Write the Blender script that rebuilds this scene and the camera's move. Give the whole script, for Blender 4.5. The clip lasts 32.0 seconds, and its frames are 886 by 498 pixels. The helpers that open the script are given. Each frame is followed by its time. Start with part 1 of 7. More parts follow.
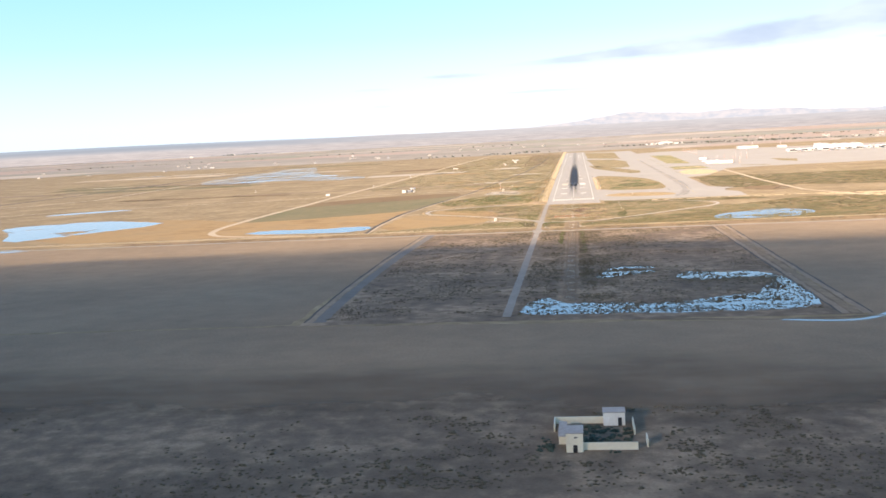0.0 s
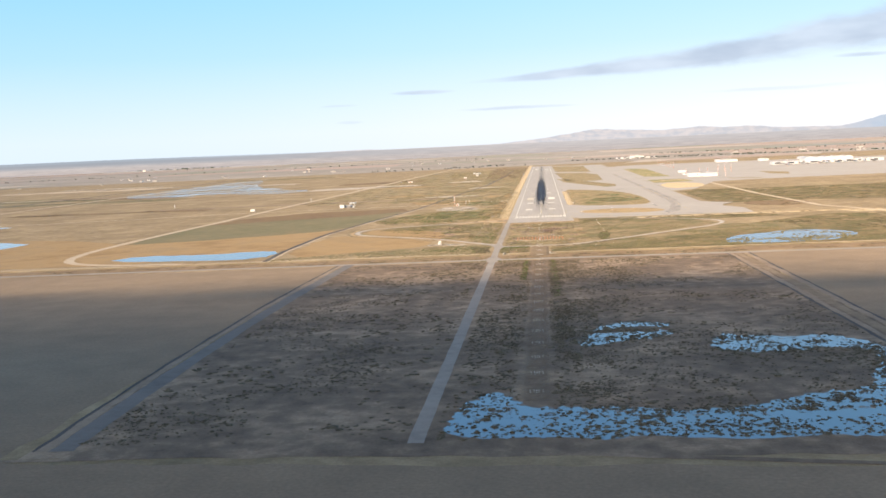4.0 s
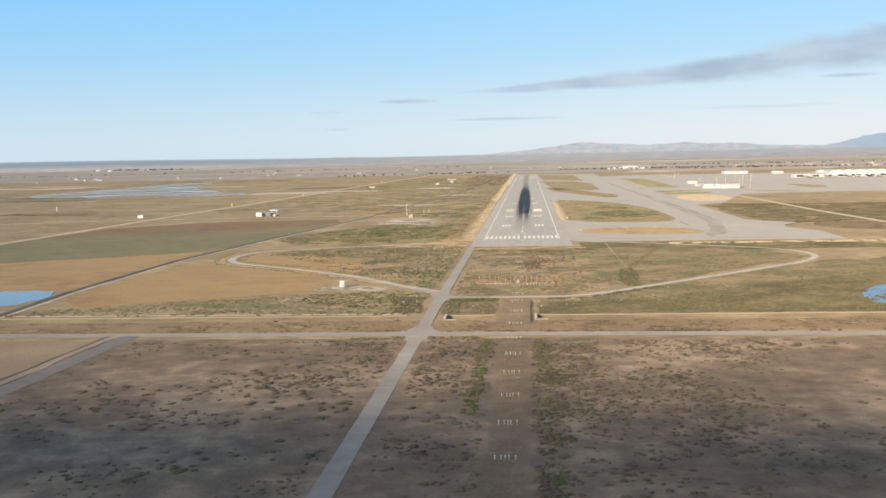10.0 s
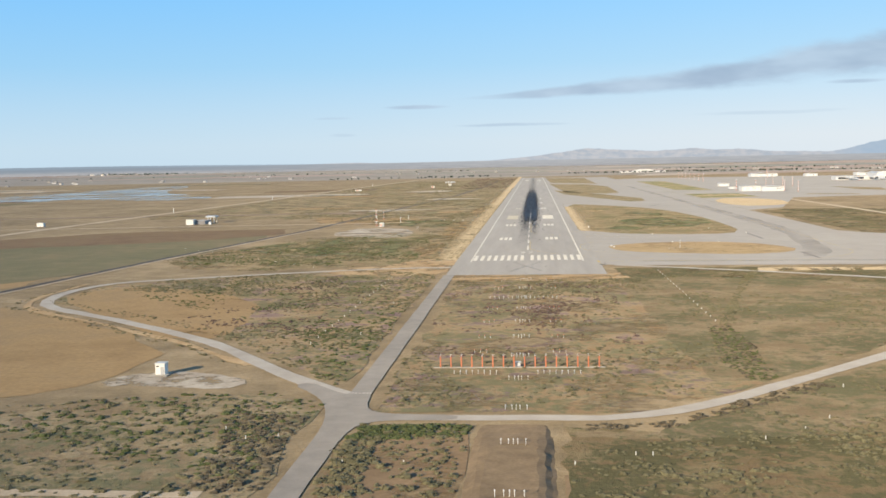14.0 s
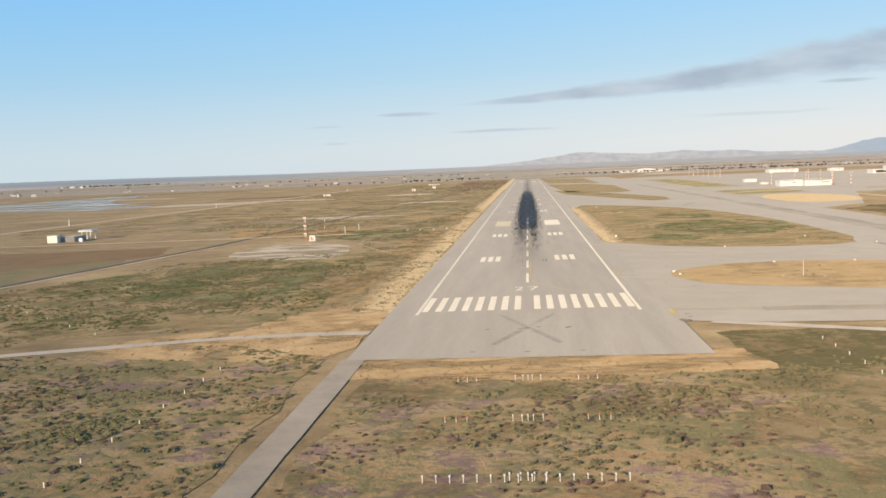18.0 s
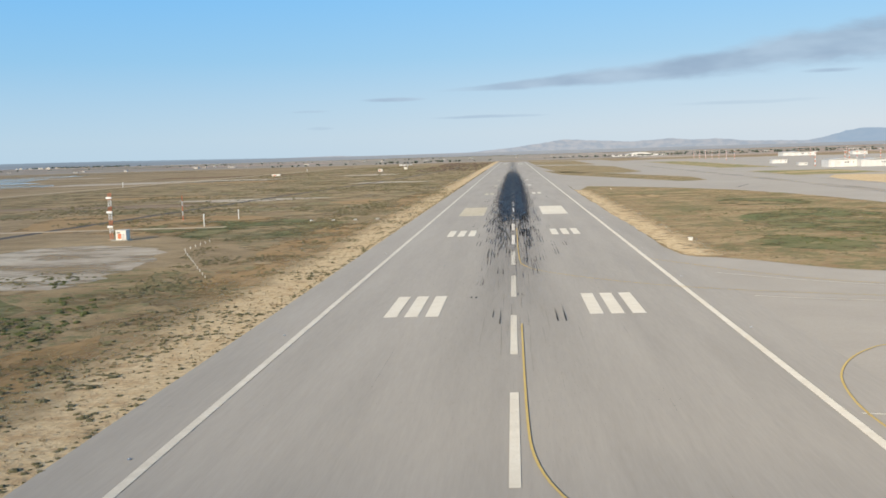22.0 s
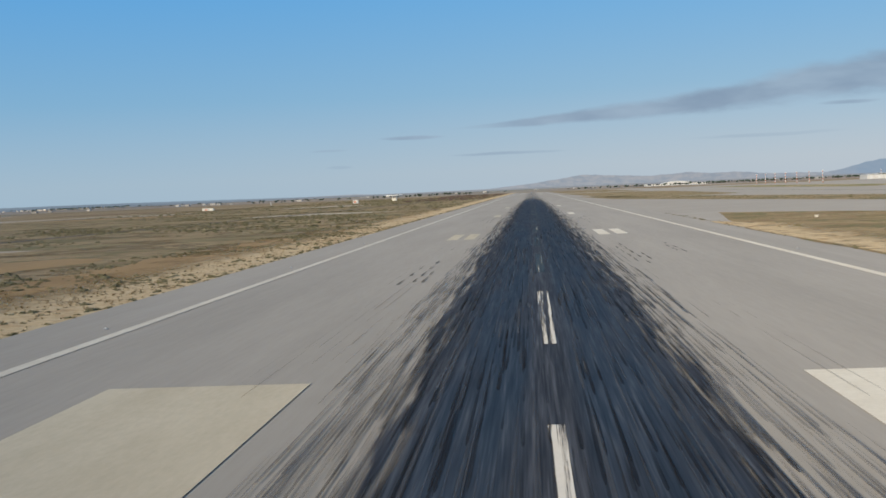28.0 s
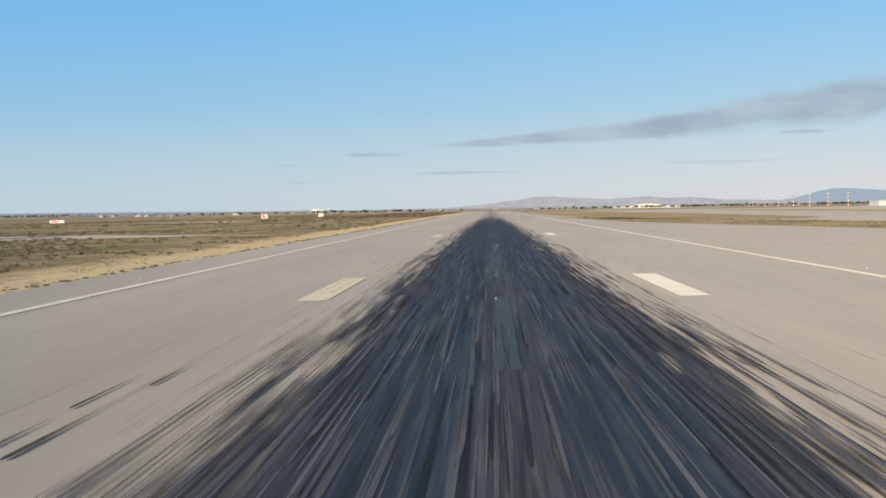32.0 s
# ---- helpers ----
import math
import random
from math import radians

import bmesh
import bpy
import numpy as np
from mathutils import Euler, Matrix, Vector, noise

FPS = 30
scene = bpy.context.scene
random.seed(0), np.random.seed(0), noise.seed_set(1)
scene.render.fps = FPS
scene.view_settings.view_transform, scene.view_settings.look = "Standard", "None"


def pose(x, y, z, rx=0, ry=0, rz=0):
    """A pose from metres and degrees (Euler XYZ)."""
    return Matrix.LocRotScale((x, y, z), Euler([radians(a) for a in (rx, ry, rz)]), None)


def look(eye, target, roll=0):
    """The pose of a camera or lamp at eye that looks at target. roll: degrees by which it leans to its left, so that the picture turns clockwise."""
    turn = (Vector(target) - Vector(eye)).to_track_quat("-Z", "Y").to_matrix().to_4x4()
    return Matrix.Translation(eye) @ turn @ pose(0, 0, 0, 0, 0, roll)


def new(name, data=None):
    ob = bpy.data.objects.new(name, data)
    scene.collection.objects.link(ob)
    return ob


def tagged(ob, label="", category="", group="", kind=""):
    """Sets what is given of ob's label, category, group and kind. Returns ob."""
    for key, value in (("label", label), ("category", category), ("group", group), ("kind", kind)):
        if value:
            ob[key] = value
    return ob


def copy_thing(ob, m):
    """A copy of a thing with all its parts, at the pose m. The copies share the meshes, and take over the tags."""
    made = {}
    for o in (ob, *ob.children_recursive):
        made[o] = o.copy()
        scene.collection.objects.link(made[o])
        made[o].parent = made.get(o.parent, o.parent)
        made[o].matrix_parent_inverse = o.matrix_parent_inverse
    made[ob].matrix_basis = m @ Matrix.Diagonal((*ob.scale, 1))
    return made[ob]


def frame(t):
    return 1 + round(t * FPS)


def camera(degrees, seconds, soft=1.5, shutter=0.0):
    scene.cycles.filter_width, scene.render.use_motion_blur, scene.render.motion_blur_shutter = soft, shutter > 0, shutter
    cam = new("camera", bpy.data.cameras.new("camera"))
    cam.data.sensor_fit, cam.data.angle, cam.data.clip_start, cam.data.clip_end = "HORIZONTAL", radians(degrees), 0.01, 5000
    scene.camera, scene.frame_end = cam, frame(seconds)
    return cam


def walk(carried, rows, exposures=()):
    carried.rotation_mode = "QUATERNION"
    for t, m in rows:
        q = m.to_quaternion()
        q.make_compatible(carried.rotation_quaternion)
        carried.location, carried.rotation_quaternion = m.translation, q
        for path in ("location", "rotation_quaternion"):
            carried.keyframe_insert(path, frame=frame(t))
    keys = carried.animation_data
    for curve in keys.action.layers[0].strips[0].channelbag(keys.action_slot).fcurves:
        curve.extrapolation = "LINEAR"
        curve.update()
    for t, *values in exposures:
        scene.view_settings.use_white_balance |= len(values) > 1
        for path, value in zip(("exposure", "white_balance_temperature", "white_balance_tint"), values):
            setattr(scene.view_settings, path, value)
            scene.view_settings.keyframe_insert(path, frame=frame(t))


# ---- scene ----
# Plan coordinates: x across the runway, y along it from the threshold, in plan units of K metres.
K = 0.52
cam = camera(46.3, 32.0, soft=1.6)
ROWS = [
    (0.0, 3.96, -787.91, 55.53, 7.27, -6.38, 2.93),
    (0.5, 3.72, -768.87, 54.16, 7.11, -6.35, 2.67),
    (1.0, 3.51, -749.95, 52.83, 6.82, -6.23, 2.39),
    (1.5, 3.32, -731.16, 51.54, 6.60, -6.16, 2.51),
    (2.0, 3.16, -712.50, 50.29, 6.23, -6.02, 2.69),
    (2.5, 3.02, -693.97, 49.08, 6.04, -5.91, 2.35),
    (3.0, 2.90, -675.57, 47.90, 5.74, -5.75, 2.49),
    (3.5, 2.81, -657.29, 46.76, 5.62, -5.63, 2.69),
    (4.0, 2.74, -639.13, 45.65, 5.45, -5.58, 2.65),
    (4.5, 2.71, -621.08, 44.58, 5.31, -5.62, 2.55),
    (5.0, 2.71, -603.13, 43.54, 5.16, -5.63, 2.41),
    (5.5, 2.76, -585.28, 42.54, 4.95, -5.53, 2.26),
    (6.0, 2.84, -567.51, 41.57, 4.68, -5.42, 1.70),
    (6.5, 2.95, -549.81, 40.62, 4.44, -5.23, 1.77),
    (7.0, 3.05, -532.16, 39.71, 4.19, -4.93, 1.81),
    (7.5, 3.15, -514.55, 38.82, 4.18, -4.84, 1.43),
    (8.0, 3.21, -496.96, 37.94, 4.12, -4.95, 0.47),
    (8.5, 3.23, -479.37, 37.09, 4.20, -5.14, 0.19),
    (9.0, 3.22, -461.78, 36.24, 4.32, -5.18, 0.43),
    (9.5, 3.18, -444.16, 35.40, 4.49, -5.13, 0.88),
    (10.0, 3.12, -426.50, 34.56, 4.68, -5.09, 1.20),
    (10.5, 3.05, -408.79, 33.70, 4.86, -5.22, 1.34),
    (11.0, 2.98, -391.02, 32.84, 5.01, -5.24, 1.35),
    (11.5, 2.91, -373.18, 31.96, 5.14, -5.22, 1.27),
    (12.0, 2.84, -355.30, 31.07, 5.17, -4.96, 1.14),
    (12.5, 2.76, -337.38, 30.17, 5.24, -4.92, 1.27),
    (13.0, 2.66, -319.46, 29.26, 5.13, -4.83, 1.40),
    (13.5, 2.55, -301.54, 28.34, 5.15, -4.88, 1.24),
    (14.0, 2.41, -283.64, 27.43, 5.03, -4.76, 1.16),
    (14.5, 2.25, -265.78, 26.51, 5.05, -4.72, 1.35),
    (15.0, 2.06, -247.95, 25.59, 4.98, -4.57, 1.33),
    (15.5, 1.86, -230.19, 24.68, 4.86, -4.29, 1.32),
    (16.0, 1.63, -212.50, 23.78, 4.75, -4.06, 1.38),
    (16.5, 1.38, -194.88, 22.87, 4.69, -4.03, 1.55),
    (17.0, 1.13, -177.33, 21.98, 4.65, -4.06, 1.75),
    (17.5, 0.89, -159.82, 21.08, 4.66, -4.26, 2.12),
    (18.0, 0.66, -142.34, 20.18, 4.65, -4.41, 2.25),
    (18.5, 0.46, -124.88, 19.27, 4.64, -4.46, 2.41),
    (19.0, 0.31, -107.41, 18.36, 4.57, -4.46, 2.77),
    (19.5, 0.20, -89.91, 17.43, 4.49, -4.52, 3.20),
    (20.0, 0.13, -72.39, 16.49, 4.34, -4.53, 2.70),
    (20.5, 0.10, -54.81, 15.54, 4.14, -4.83, 2.63),
    (21.0, 0.10, -37.17, 14.58, 4.00, -5.05, 2.32),
    (21.5, 0.14, -19.44, 13.61, 3.92, -5.20, 1.93),
    (22.0, 0.20, -1.64, 12.64, 3.83, -5.21, 1.69),
    (22.5, 0.27, 16.24, 11.68, 3.84, -5.20, 2.00),
    (23.0, 0.34, 34.17, 10.75, 3.95, -5.03, 0.94),
    (23.5, 0.39, 52.16, 9.86, 3.94, -4.79, 1.36),
    (24.0, 0.41, 70.18, 9.03, 4.09, -4.51, 0.48),
    (24.5, 0.39, 88.22, 8.27, 4.19, -4.30, 0.23),
    (25.0, 0.33, 106.28, 7.58, 4.34, -4.08, 0.21),
    (25.5, 0.24, 124.34, 6.95, 4.55, -3.90, 0.52),
    (26.0, 0.14, 142.39, 6.38, 4.72, -3.74, 0.95),
    (26.5, 0.02, 160.41, 5.87, 4.81, -3.59, 1.30),
    (27.0, -0.10, 178.39, 5.42, 4.87, -3.38, 1.42),
    (27.5, -0.22, 196.34, 5.01, 4.79, -3.26, 1.48),
    (28.0, -0.33, 214.24, 4.65, 4.86, -3.13, 2.50),
    (28.5, -0.41, 232.10, 4.33, 4.75, -3.07, 2.36),
    (29.0, -0.47, 249.91, 4.05, 4.56, -2.92, 2.50),
    (29.5, -0.50, 267.68, 3.80, 4.19, -2.80, 2.70),
    (30.0, -0.49, 285.40, 3.59, 3.68, -2.83, 1.45),
    (30.5, -0.46, 303.06, 3.41, 3.39, -2.63, 0.90),
    (31.0, -0.41, 320.64, 3.27, 2.97, -2.41, 0.95),
    (31.5, -0.37, 338.12, 3.16, 2.73, -2.35, 0.71),
    (32.0, -0.33, 355.51, 3.08, 2.61, -2.19, 1.01),
]
EXPO = [(0.0, 1.9, 6850, 17), (3.0, 1.72, 6850, 16), (6.0, 1.5, 7000, 12), (8.0, 1.43, 6850, 10), (10.0, 1.32, 6600, 9), (12.0, 1.25, 6300, 8), (14.0, 1.25, 6300, 8), (17.0, 1.25, 6800, 10), (19.0, 1.22, 7050, 12), (20.0, 1.03, 6600, 10), (21.0, 1.05, 6150, 7), (24.0, 1.1, 6100, 7), (27.0, 0.88, 5850, 6), (28.0, 0.65, 6000, 7), (29.0, 1.0, 6600, 9), (32.0, 1.03, 6650, 9)]
walk(cam, [(t, pose(x, y, z, 90 + pitch, roll, yaw)) for t, x, y, z, yaw, pitch, roll in ROWS], EXPO)

# ---- world and sun ----
SUN_ELEV, SUN_FROM = 15.5, (-0.53, -0.85)      # low sun behind the camera


def link(nt, a, b):
    nt.links.new(a, b)


def math_node(nt, op, a, b=None, clamp=False):
    n = nt.nodes.new("ShaderNodeMath")
    n.operation, n.use_clamp = op, clamp
    for i, v in enumerate((a, b)):
        if v is None:
            continue
        if isinstance(v, (int, float)):
            n.inputs[i].default_value = v
        else:
            nt.links.new(v, n.inputs[i])
    return n.outputs[0]


def mix_col(nt, fac, a, b, blend="MIX"):
    n = nt.nodes.new("ShaderNodeMix")
    n.data_type, n.blend_type = "RGBA", blend
    for i, v in ((0, fac), (6, a), (7, b)):
        if isinstance(v, (int, float)):
            n.inputs[i].default_value = v
        elif isinstance(v, tuple):
            n.inputs[i].default_value = (*v, 1)
        else:
            nt.links.new(v, n.inputs[i])
    return n.outputs[2]


def smooth(nt, v, lo, hi):
    n = nt.nodes.new("ShaderNodeMapRange")
    n.interpolation_type, n.clamp = "SMOOTHSTEP", True
    nt.links.new(v, n.inputs[0])
    n.inputs[1].default_value, n.inputs[2].default_value = lo, hi
    return n.outputs[0]


def noise_of(nt, vec, scale, detail=4.0, rough=0.55, stretch=(1, 1, 1)):
    m = nt.nodes.new("ShaderNodeMapping")
    m.inputs["Scale"].default_value = stretch
    nt.links.new(vec, m.inputs[0])
    n = nt.nodes.new("ShaderNodeTexNoise")
    nt.links.new(m.outputs[0], n.inputs["Vector"])
    n.inputs["Scale"].default_value, n.inputs["Detail"].default_value, n.inputs["Roughness"].default_value = scale, detail, rough
    return n.outputs[0]


def ramp(nt, fac, stops):
    n = nt.nodes.new("ShaderNodeValToRGB")
    while len(n.color_ramp.elements) < len(stops):
        n.color_ramp.elements.new(0.5)
    for e, (p, col) in zip(n.color_ramp.elements, stops):
        e.position, e.color = p, (*col, 1)
    nt.links.new(fac, n.inputs[0])
    return n.outputs[0]


def grey(v):
    return (v, v, v)


def build_world():
    w = bpy.data.worlds.new("sky")
    scene.world = w
    w.use_nodes = True
    nt = w.node_tree
    nt.nodes.clear()
    out = nt.nodes.new("ShaderNodeOutputWorld")
    bg = nt.nodes.new("ShaderNodeBackground")
    link(nt, bg.outputs[0], out.inputs[0])
    sky = nt.nodes.new("ShaderNodeTexSky")
    sky.sky_type, sky.sun_disc = "NISHITA", False
    sky.sun_elevation = radians(SUN_ELEV)
    sky.sun_rotation = math.atan2(SUN_FROM[0], SUN_FROM[1])
    sky.air_density, sky.dust_density, sky.ozone_density, sky.altitude = 1.0, 0.6, 1.6, 50
    tc = nt.nodes.new("ShaderNodeTexCoord")
    sep = nt.nodes.new("ShaderNodeSeparateXYZ")
    link(nt, tc.outputs["Generated"], sep.inputs[0])
    # degrees of azimuth from the runway's line, and of elevation
    az = math_node(nt, "MULTIPLY", math_node(nt, "ARCTAN2", sep.outputs[0], sep.outputs[1]), 57.296)
    el = math_node(nt, "MULTIPLY", math_node(nt, "ARCSINE", sep.outputs[2]), 57.296)
    comb = nt.nodes.new("ShaderNodeCombineXYZ")
    link(nt, az, comb.inputs[0])
    link(nt, el, comb.inputs[1])
    ae = comb.outputs[0]
    col = sky.outputs[0]
    # pale haze low over the horizon
    haze = math_node(nt, "SUBTRACT", 1.0, smooth(nt, el, -0.5, 13.0))
    clear = ramp(nt, math_node(nt, "DIVIDE", math_node(nt, "ADD", el, 1.0), 21.0), [(0.0, SKY_LOW), (0.10, SKY_LOW), (0.30, SKY_MID), (0.72, SKY_HIGH), (1.0, SKY_TOP)])
    col = mix_col(nt, math_node(nt, "MULTIPLY", math_node(nt, "SUBTRACT", 1.0, smooth(nt, el, 14.0, 50.0)), 0.92), col, mix_col(nt, 1.0, clear, grey(10.0), "MULTIPLY"))
    col = mix_col(nt, math_node(nt, "MULTIPLY", math_node(nt, "POWER", haze, 2.5), 0.25), col, HAZE)
    side = smooth(nt, az, -30.0, 26.0)
    col = mix_col(nt, 1.0, col, mix_col(nt, side, (0.88, 0.95, 0.99), (1.15, 1.05, 1.0)), "MULTIPLY")
    # the long grey cloud bank and its smaller streaks
    wob = math_node(nt, "SUBTRACT", noise_of(nt, ae, 0.35, 6, 0.6, (0.5, 1.6, 1)), 0.5)
    rise = math_node(nt, "MAXIMUM", math_node(nt, "ADD", az, 4.5), 0.0)
    mid = math_node(nt, "ADD", math_node(nt, "MULTIPLY", rise, math_node(nt, "ADD", math_node(nt, "MULTIPLY", rise, 0.002), 0.03)), 3.45)
    half = math_node(nt, "ADD", math_node(nt, "MULTIPLY", rise, 0.043), 0.03)
    off = math_node(nt, "ABSOLUTE", math_node(nt, "ADD", math_node(nt, "SUBTRACT", el, mid), math_node(nt, "MULTIPLY", math_node(nt, "MULTIPLY", wob, rise), 0.085)))
    bank = math_node(nt, "SUBTRACT", 1.0, smooth(nt, math_node(nt, "DIVIDE", off, half), 0.45, 1.25))
    bank = math_node(nt, "MULTIPLY", bank, smooth(nt, az, -5.0, 1.0))
    for a0, e0, wide, thin, dens in ((-6.4, 3.05, 1.8, 0.13, 0.9), (-1.2, 2.0, 3.2, 0.10, 0.6), (-11.0, 2.53, 1.1, 0.08, 0.45), (16.6, 3.72, 1.5, 0.12, 0.8), (12.5, 2.3, 4.0, 0.12, 0.3), (-10.5, 1.6, 0.8, 0.1, 0.3)):
        dx = math_node(nt, "POWER", math_node(nt, "ABSOLUTE", math_node(nt, "DIVIDE", math_node(nt, "SUBTRACT", az, a0), wide)), 2.0)
        dy = math_node(nt, "DIVIDE", math_node(nt, "ADD", math_node(nt, "SUBTRACT", el, e0), math_node(nt, "MULTIPLY", wob, 0.25)), thin)
        r = math_node(nt, "ADD", dx, math_node(nt, "MULTIPLY", dy, dy))
        streak = math_node(nt, "MULTIPLY", math_node(nt, "SUBTRACT", 1.0, smooth(nt, r, 0.0, 1.3)), dens)
        bank = math_node(nt, "MAXIMUM", bank, streak)
    lumps = smooth(nt, noise_of(nt, ae, 0.5, 3, 0.5, (0.5, 1.6, 1)), 0.2, 0.75)
    cloud_col = mix_col(nt, lumps, CLOUD_DARK, CLOUD_LIGHT)
    bank = math_node(nt, "MULTIPLY", bank, 0.86)
    col = mix_col(nt, bank, col, cloud_col)
    # far hills, above the horizon, with distance haze put into their colours
    prof = ramp(nt, math_node(nt, "DIVIDE", math_node(nt, "ADD", az, 30.0), 60.0), [
        (0.0, grey(0.0)), (0.28, grey(0.0)), (0.31, grey(0.06)), (0.34, grey(0.08)), (0.36, grey(0.0)), (0.46, grey(0.05)), (0.50, grey(0.26)), (0.53, grey(0.50)), (0.547, grey(0.66)), (0.575, grey(0.54)), (0.604, grey(0.42)), (0.625, grey(0.46)), (0.642, grey(0.54)), (0.66, grey(0.42)), (0.682, grey(0.44)),
        (0.71, grey(0.26)), (0.757, grey(0.18)), (0.772, grey(0.34)), (0.79, grey(0.66)), (0.805, grey(0.80)), (0.825, grey(0.70)), (0.85, grey(0.55)), (0.88, grey(0.3)), (0.92, grey(0.2)), (0.96, grey(0.25)), (1.0, grey(0.1))])
    rough = math_node(nt, "MULTIPLY", math_node(nt, "SUBTRACT", noise_of(nt, ae, 1.6, 5, 0.6, (1, 0, 1)), 0.5), 0.14)
    top = math_node(nt, "ADD", math_node(nt, "ADD", math_node(nt, "MULTIPLY", prof, 0.92), math_node(nt, "MULTIPLY", rough, smooth(nt, prof, 0.02, 0.25))), 0.02)
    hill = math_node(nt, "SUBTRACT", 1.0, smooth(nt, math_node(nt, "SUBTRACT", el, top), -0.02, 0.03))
    relief = noise_of(nt, ae, 1.6, 6, 0.65, (1, 3.0, 1))
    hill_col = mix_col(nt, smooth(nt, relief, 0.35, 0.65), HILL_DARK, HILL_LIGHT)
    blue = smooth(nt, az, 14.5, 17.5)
    hill_col = mix_col(nt, math_node(nt, "MULTIPLY", blue, 0.8), hill_col, HILL_HAZE_BLUE)
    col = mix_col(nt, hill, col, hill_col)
    # far plain with painted haze: dark wooded shore low on one side, paler elsewhere
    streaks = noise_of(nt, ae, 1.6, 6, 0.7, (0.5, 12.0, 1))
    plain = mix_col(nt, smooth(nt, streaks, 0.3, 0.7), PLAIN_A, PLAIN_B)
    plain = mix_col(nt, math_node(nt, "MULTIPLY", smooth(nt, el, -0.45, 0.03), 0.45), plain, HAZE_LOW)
    low = math_node(nt, "SUBTRACT", 1.0, smooth(nt, el, 0.02, 0.07))
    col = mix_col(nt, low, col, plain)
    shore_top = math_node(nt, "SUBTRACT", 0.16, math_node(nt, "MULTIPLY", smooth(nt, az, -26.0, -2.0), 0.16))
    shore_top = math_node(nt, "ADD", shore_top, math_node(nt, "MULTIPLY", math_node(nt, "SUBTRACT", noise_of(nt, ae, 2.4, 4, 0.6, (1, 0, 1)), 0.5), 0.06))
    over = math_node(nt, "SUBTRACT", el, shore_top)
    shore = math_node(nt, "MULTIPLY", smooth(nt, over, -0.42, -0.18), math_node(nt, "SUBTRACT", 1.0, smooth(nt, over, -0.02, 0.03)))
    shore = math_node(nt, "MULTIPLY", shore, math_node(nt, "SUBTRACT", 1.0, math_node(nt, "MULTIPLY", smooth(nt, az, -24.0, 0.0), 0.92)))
    # the shore's blue is distance haze put into its colour
    col = mix_col(nt, math_node(nt, "MULTIPLY", shore, 0.85), col, SHORE_HAZE_BLUE)
    link(nt, col, bg.inputs[0])
    bg.inputs[1].default_value = SKY_STRENGTH


SKY_STRENGTH = 0.065
SKY_LOW, SKY_MID, SKY_HIGH, SKY_TOP = (0.41, 0.49, 0.56), (0.245, 0.43, 0.60), (0.10, 0.36, 0.70), (0.05, 0.28, 0.65)
HAZE = (4.9, 5.4, 5.8)
CLOUD_DARK, CLOUD_LIGHT = (2.35, 2.95, 3.8), (3.4, 4.1, 4.9)
# hill tones already lightened and blued by painted haze
HILL_DARK, HILL_LIGHT, HILL_HAZE_BLUE = (3.0, 3.25, 3.6), (3.95, 3.85, 3.9), (2.6, 3.3, 4.1)
PLAIN_A, PLAIN_B, SHORE_HAZE_BLUE = (2.3, 2.2, 2.2), (3.4, 3.2, 3.1), (1.65, 1.95, 2.3)
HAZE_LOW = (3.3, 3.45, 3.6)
build_world()

sun = new("sun", bpy.data.lights.new("sun", "SUN"))
sun.data.energy, sun.data.angle, sun.data.color = 2.35, radians(0.6), (1.0, 0.81, 0.58)
sun_dir = Vector((SUN_FROM[0], SUN_FROM[1], 0)).normalized() * math.cos(radians(SUN_ELEV)) + Vector((0, 0, math.sin(radians(SUN_ELEV))))
sun.matrix_world = look(sun_dir * 900, (0, 0, 0))


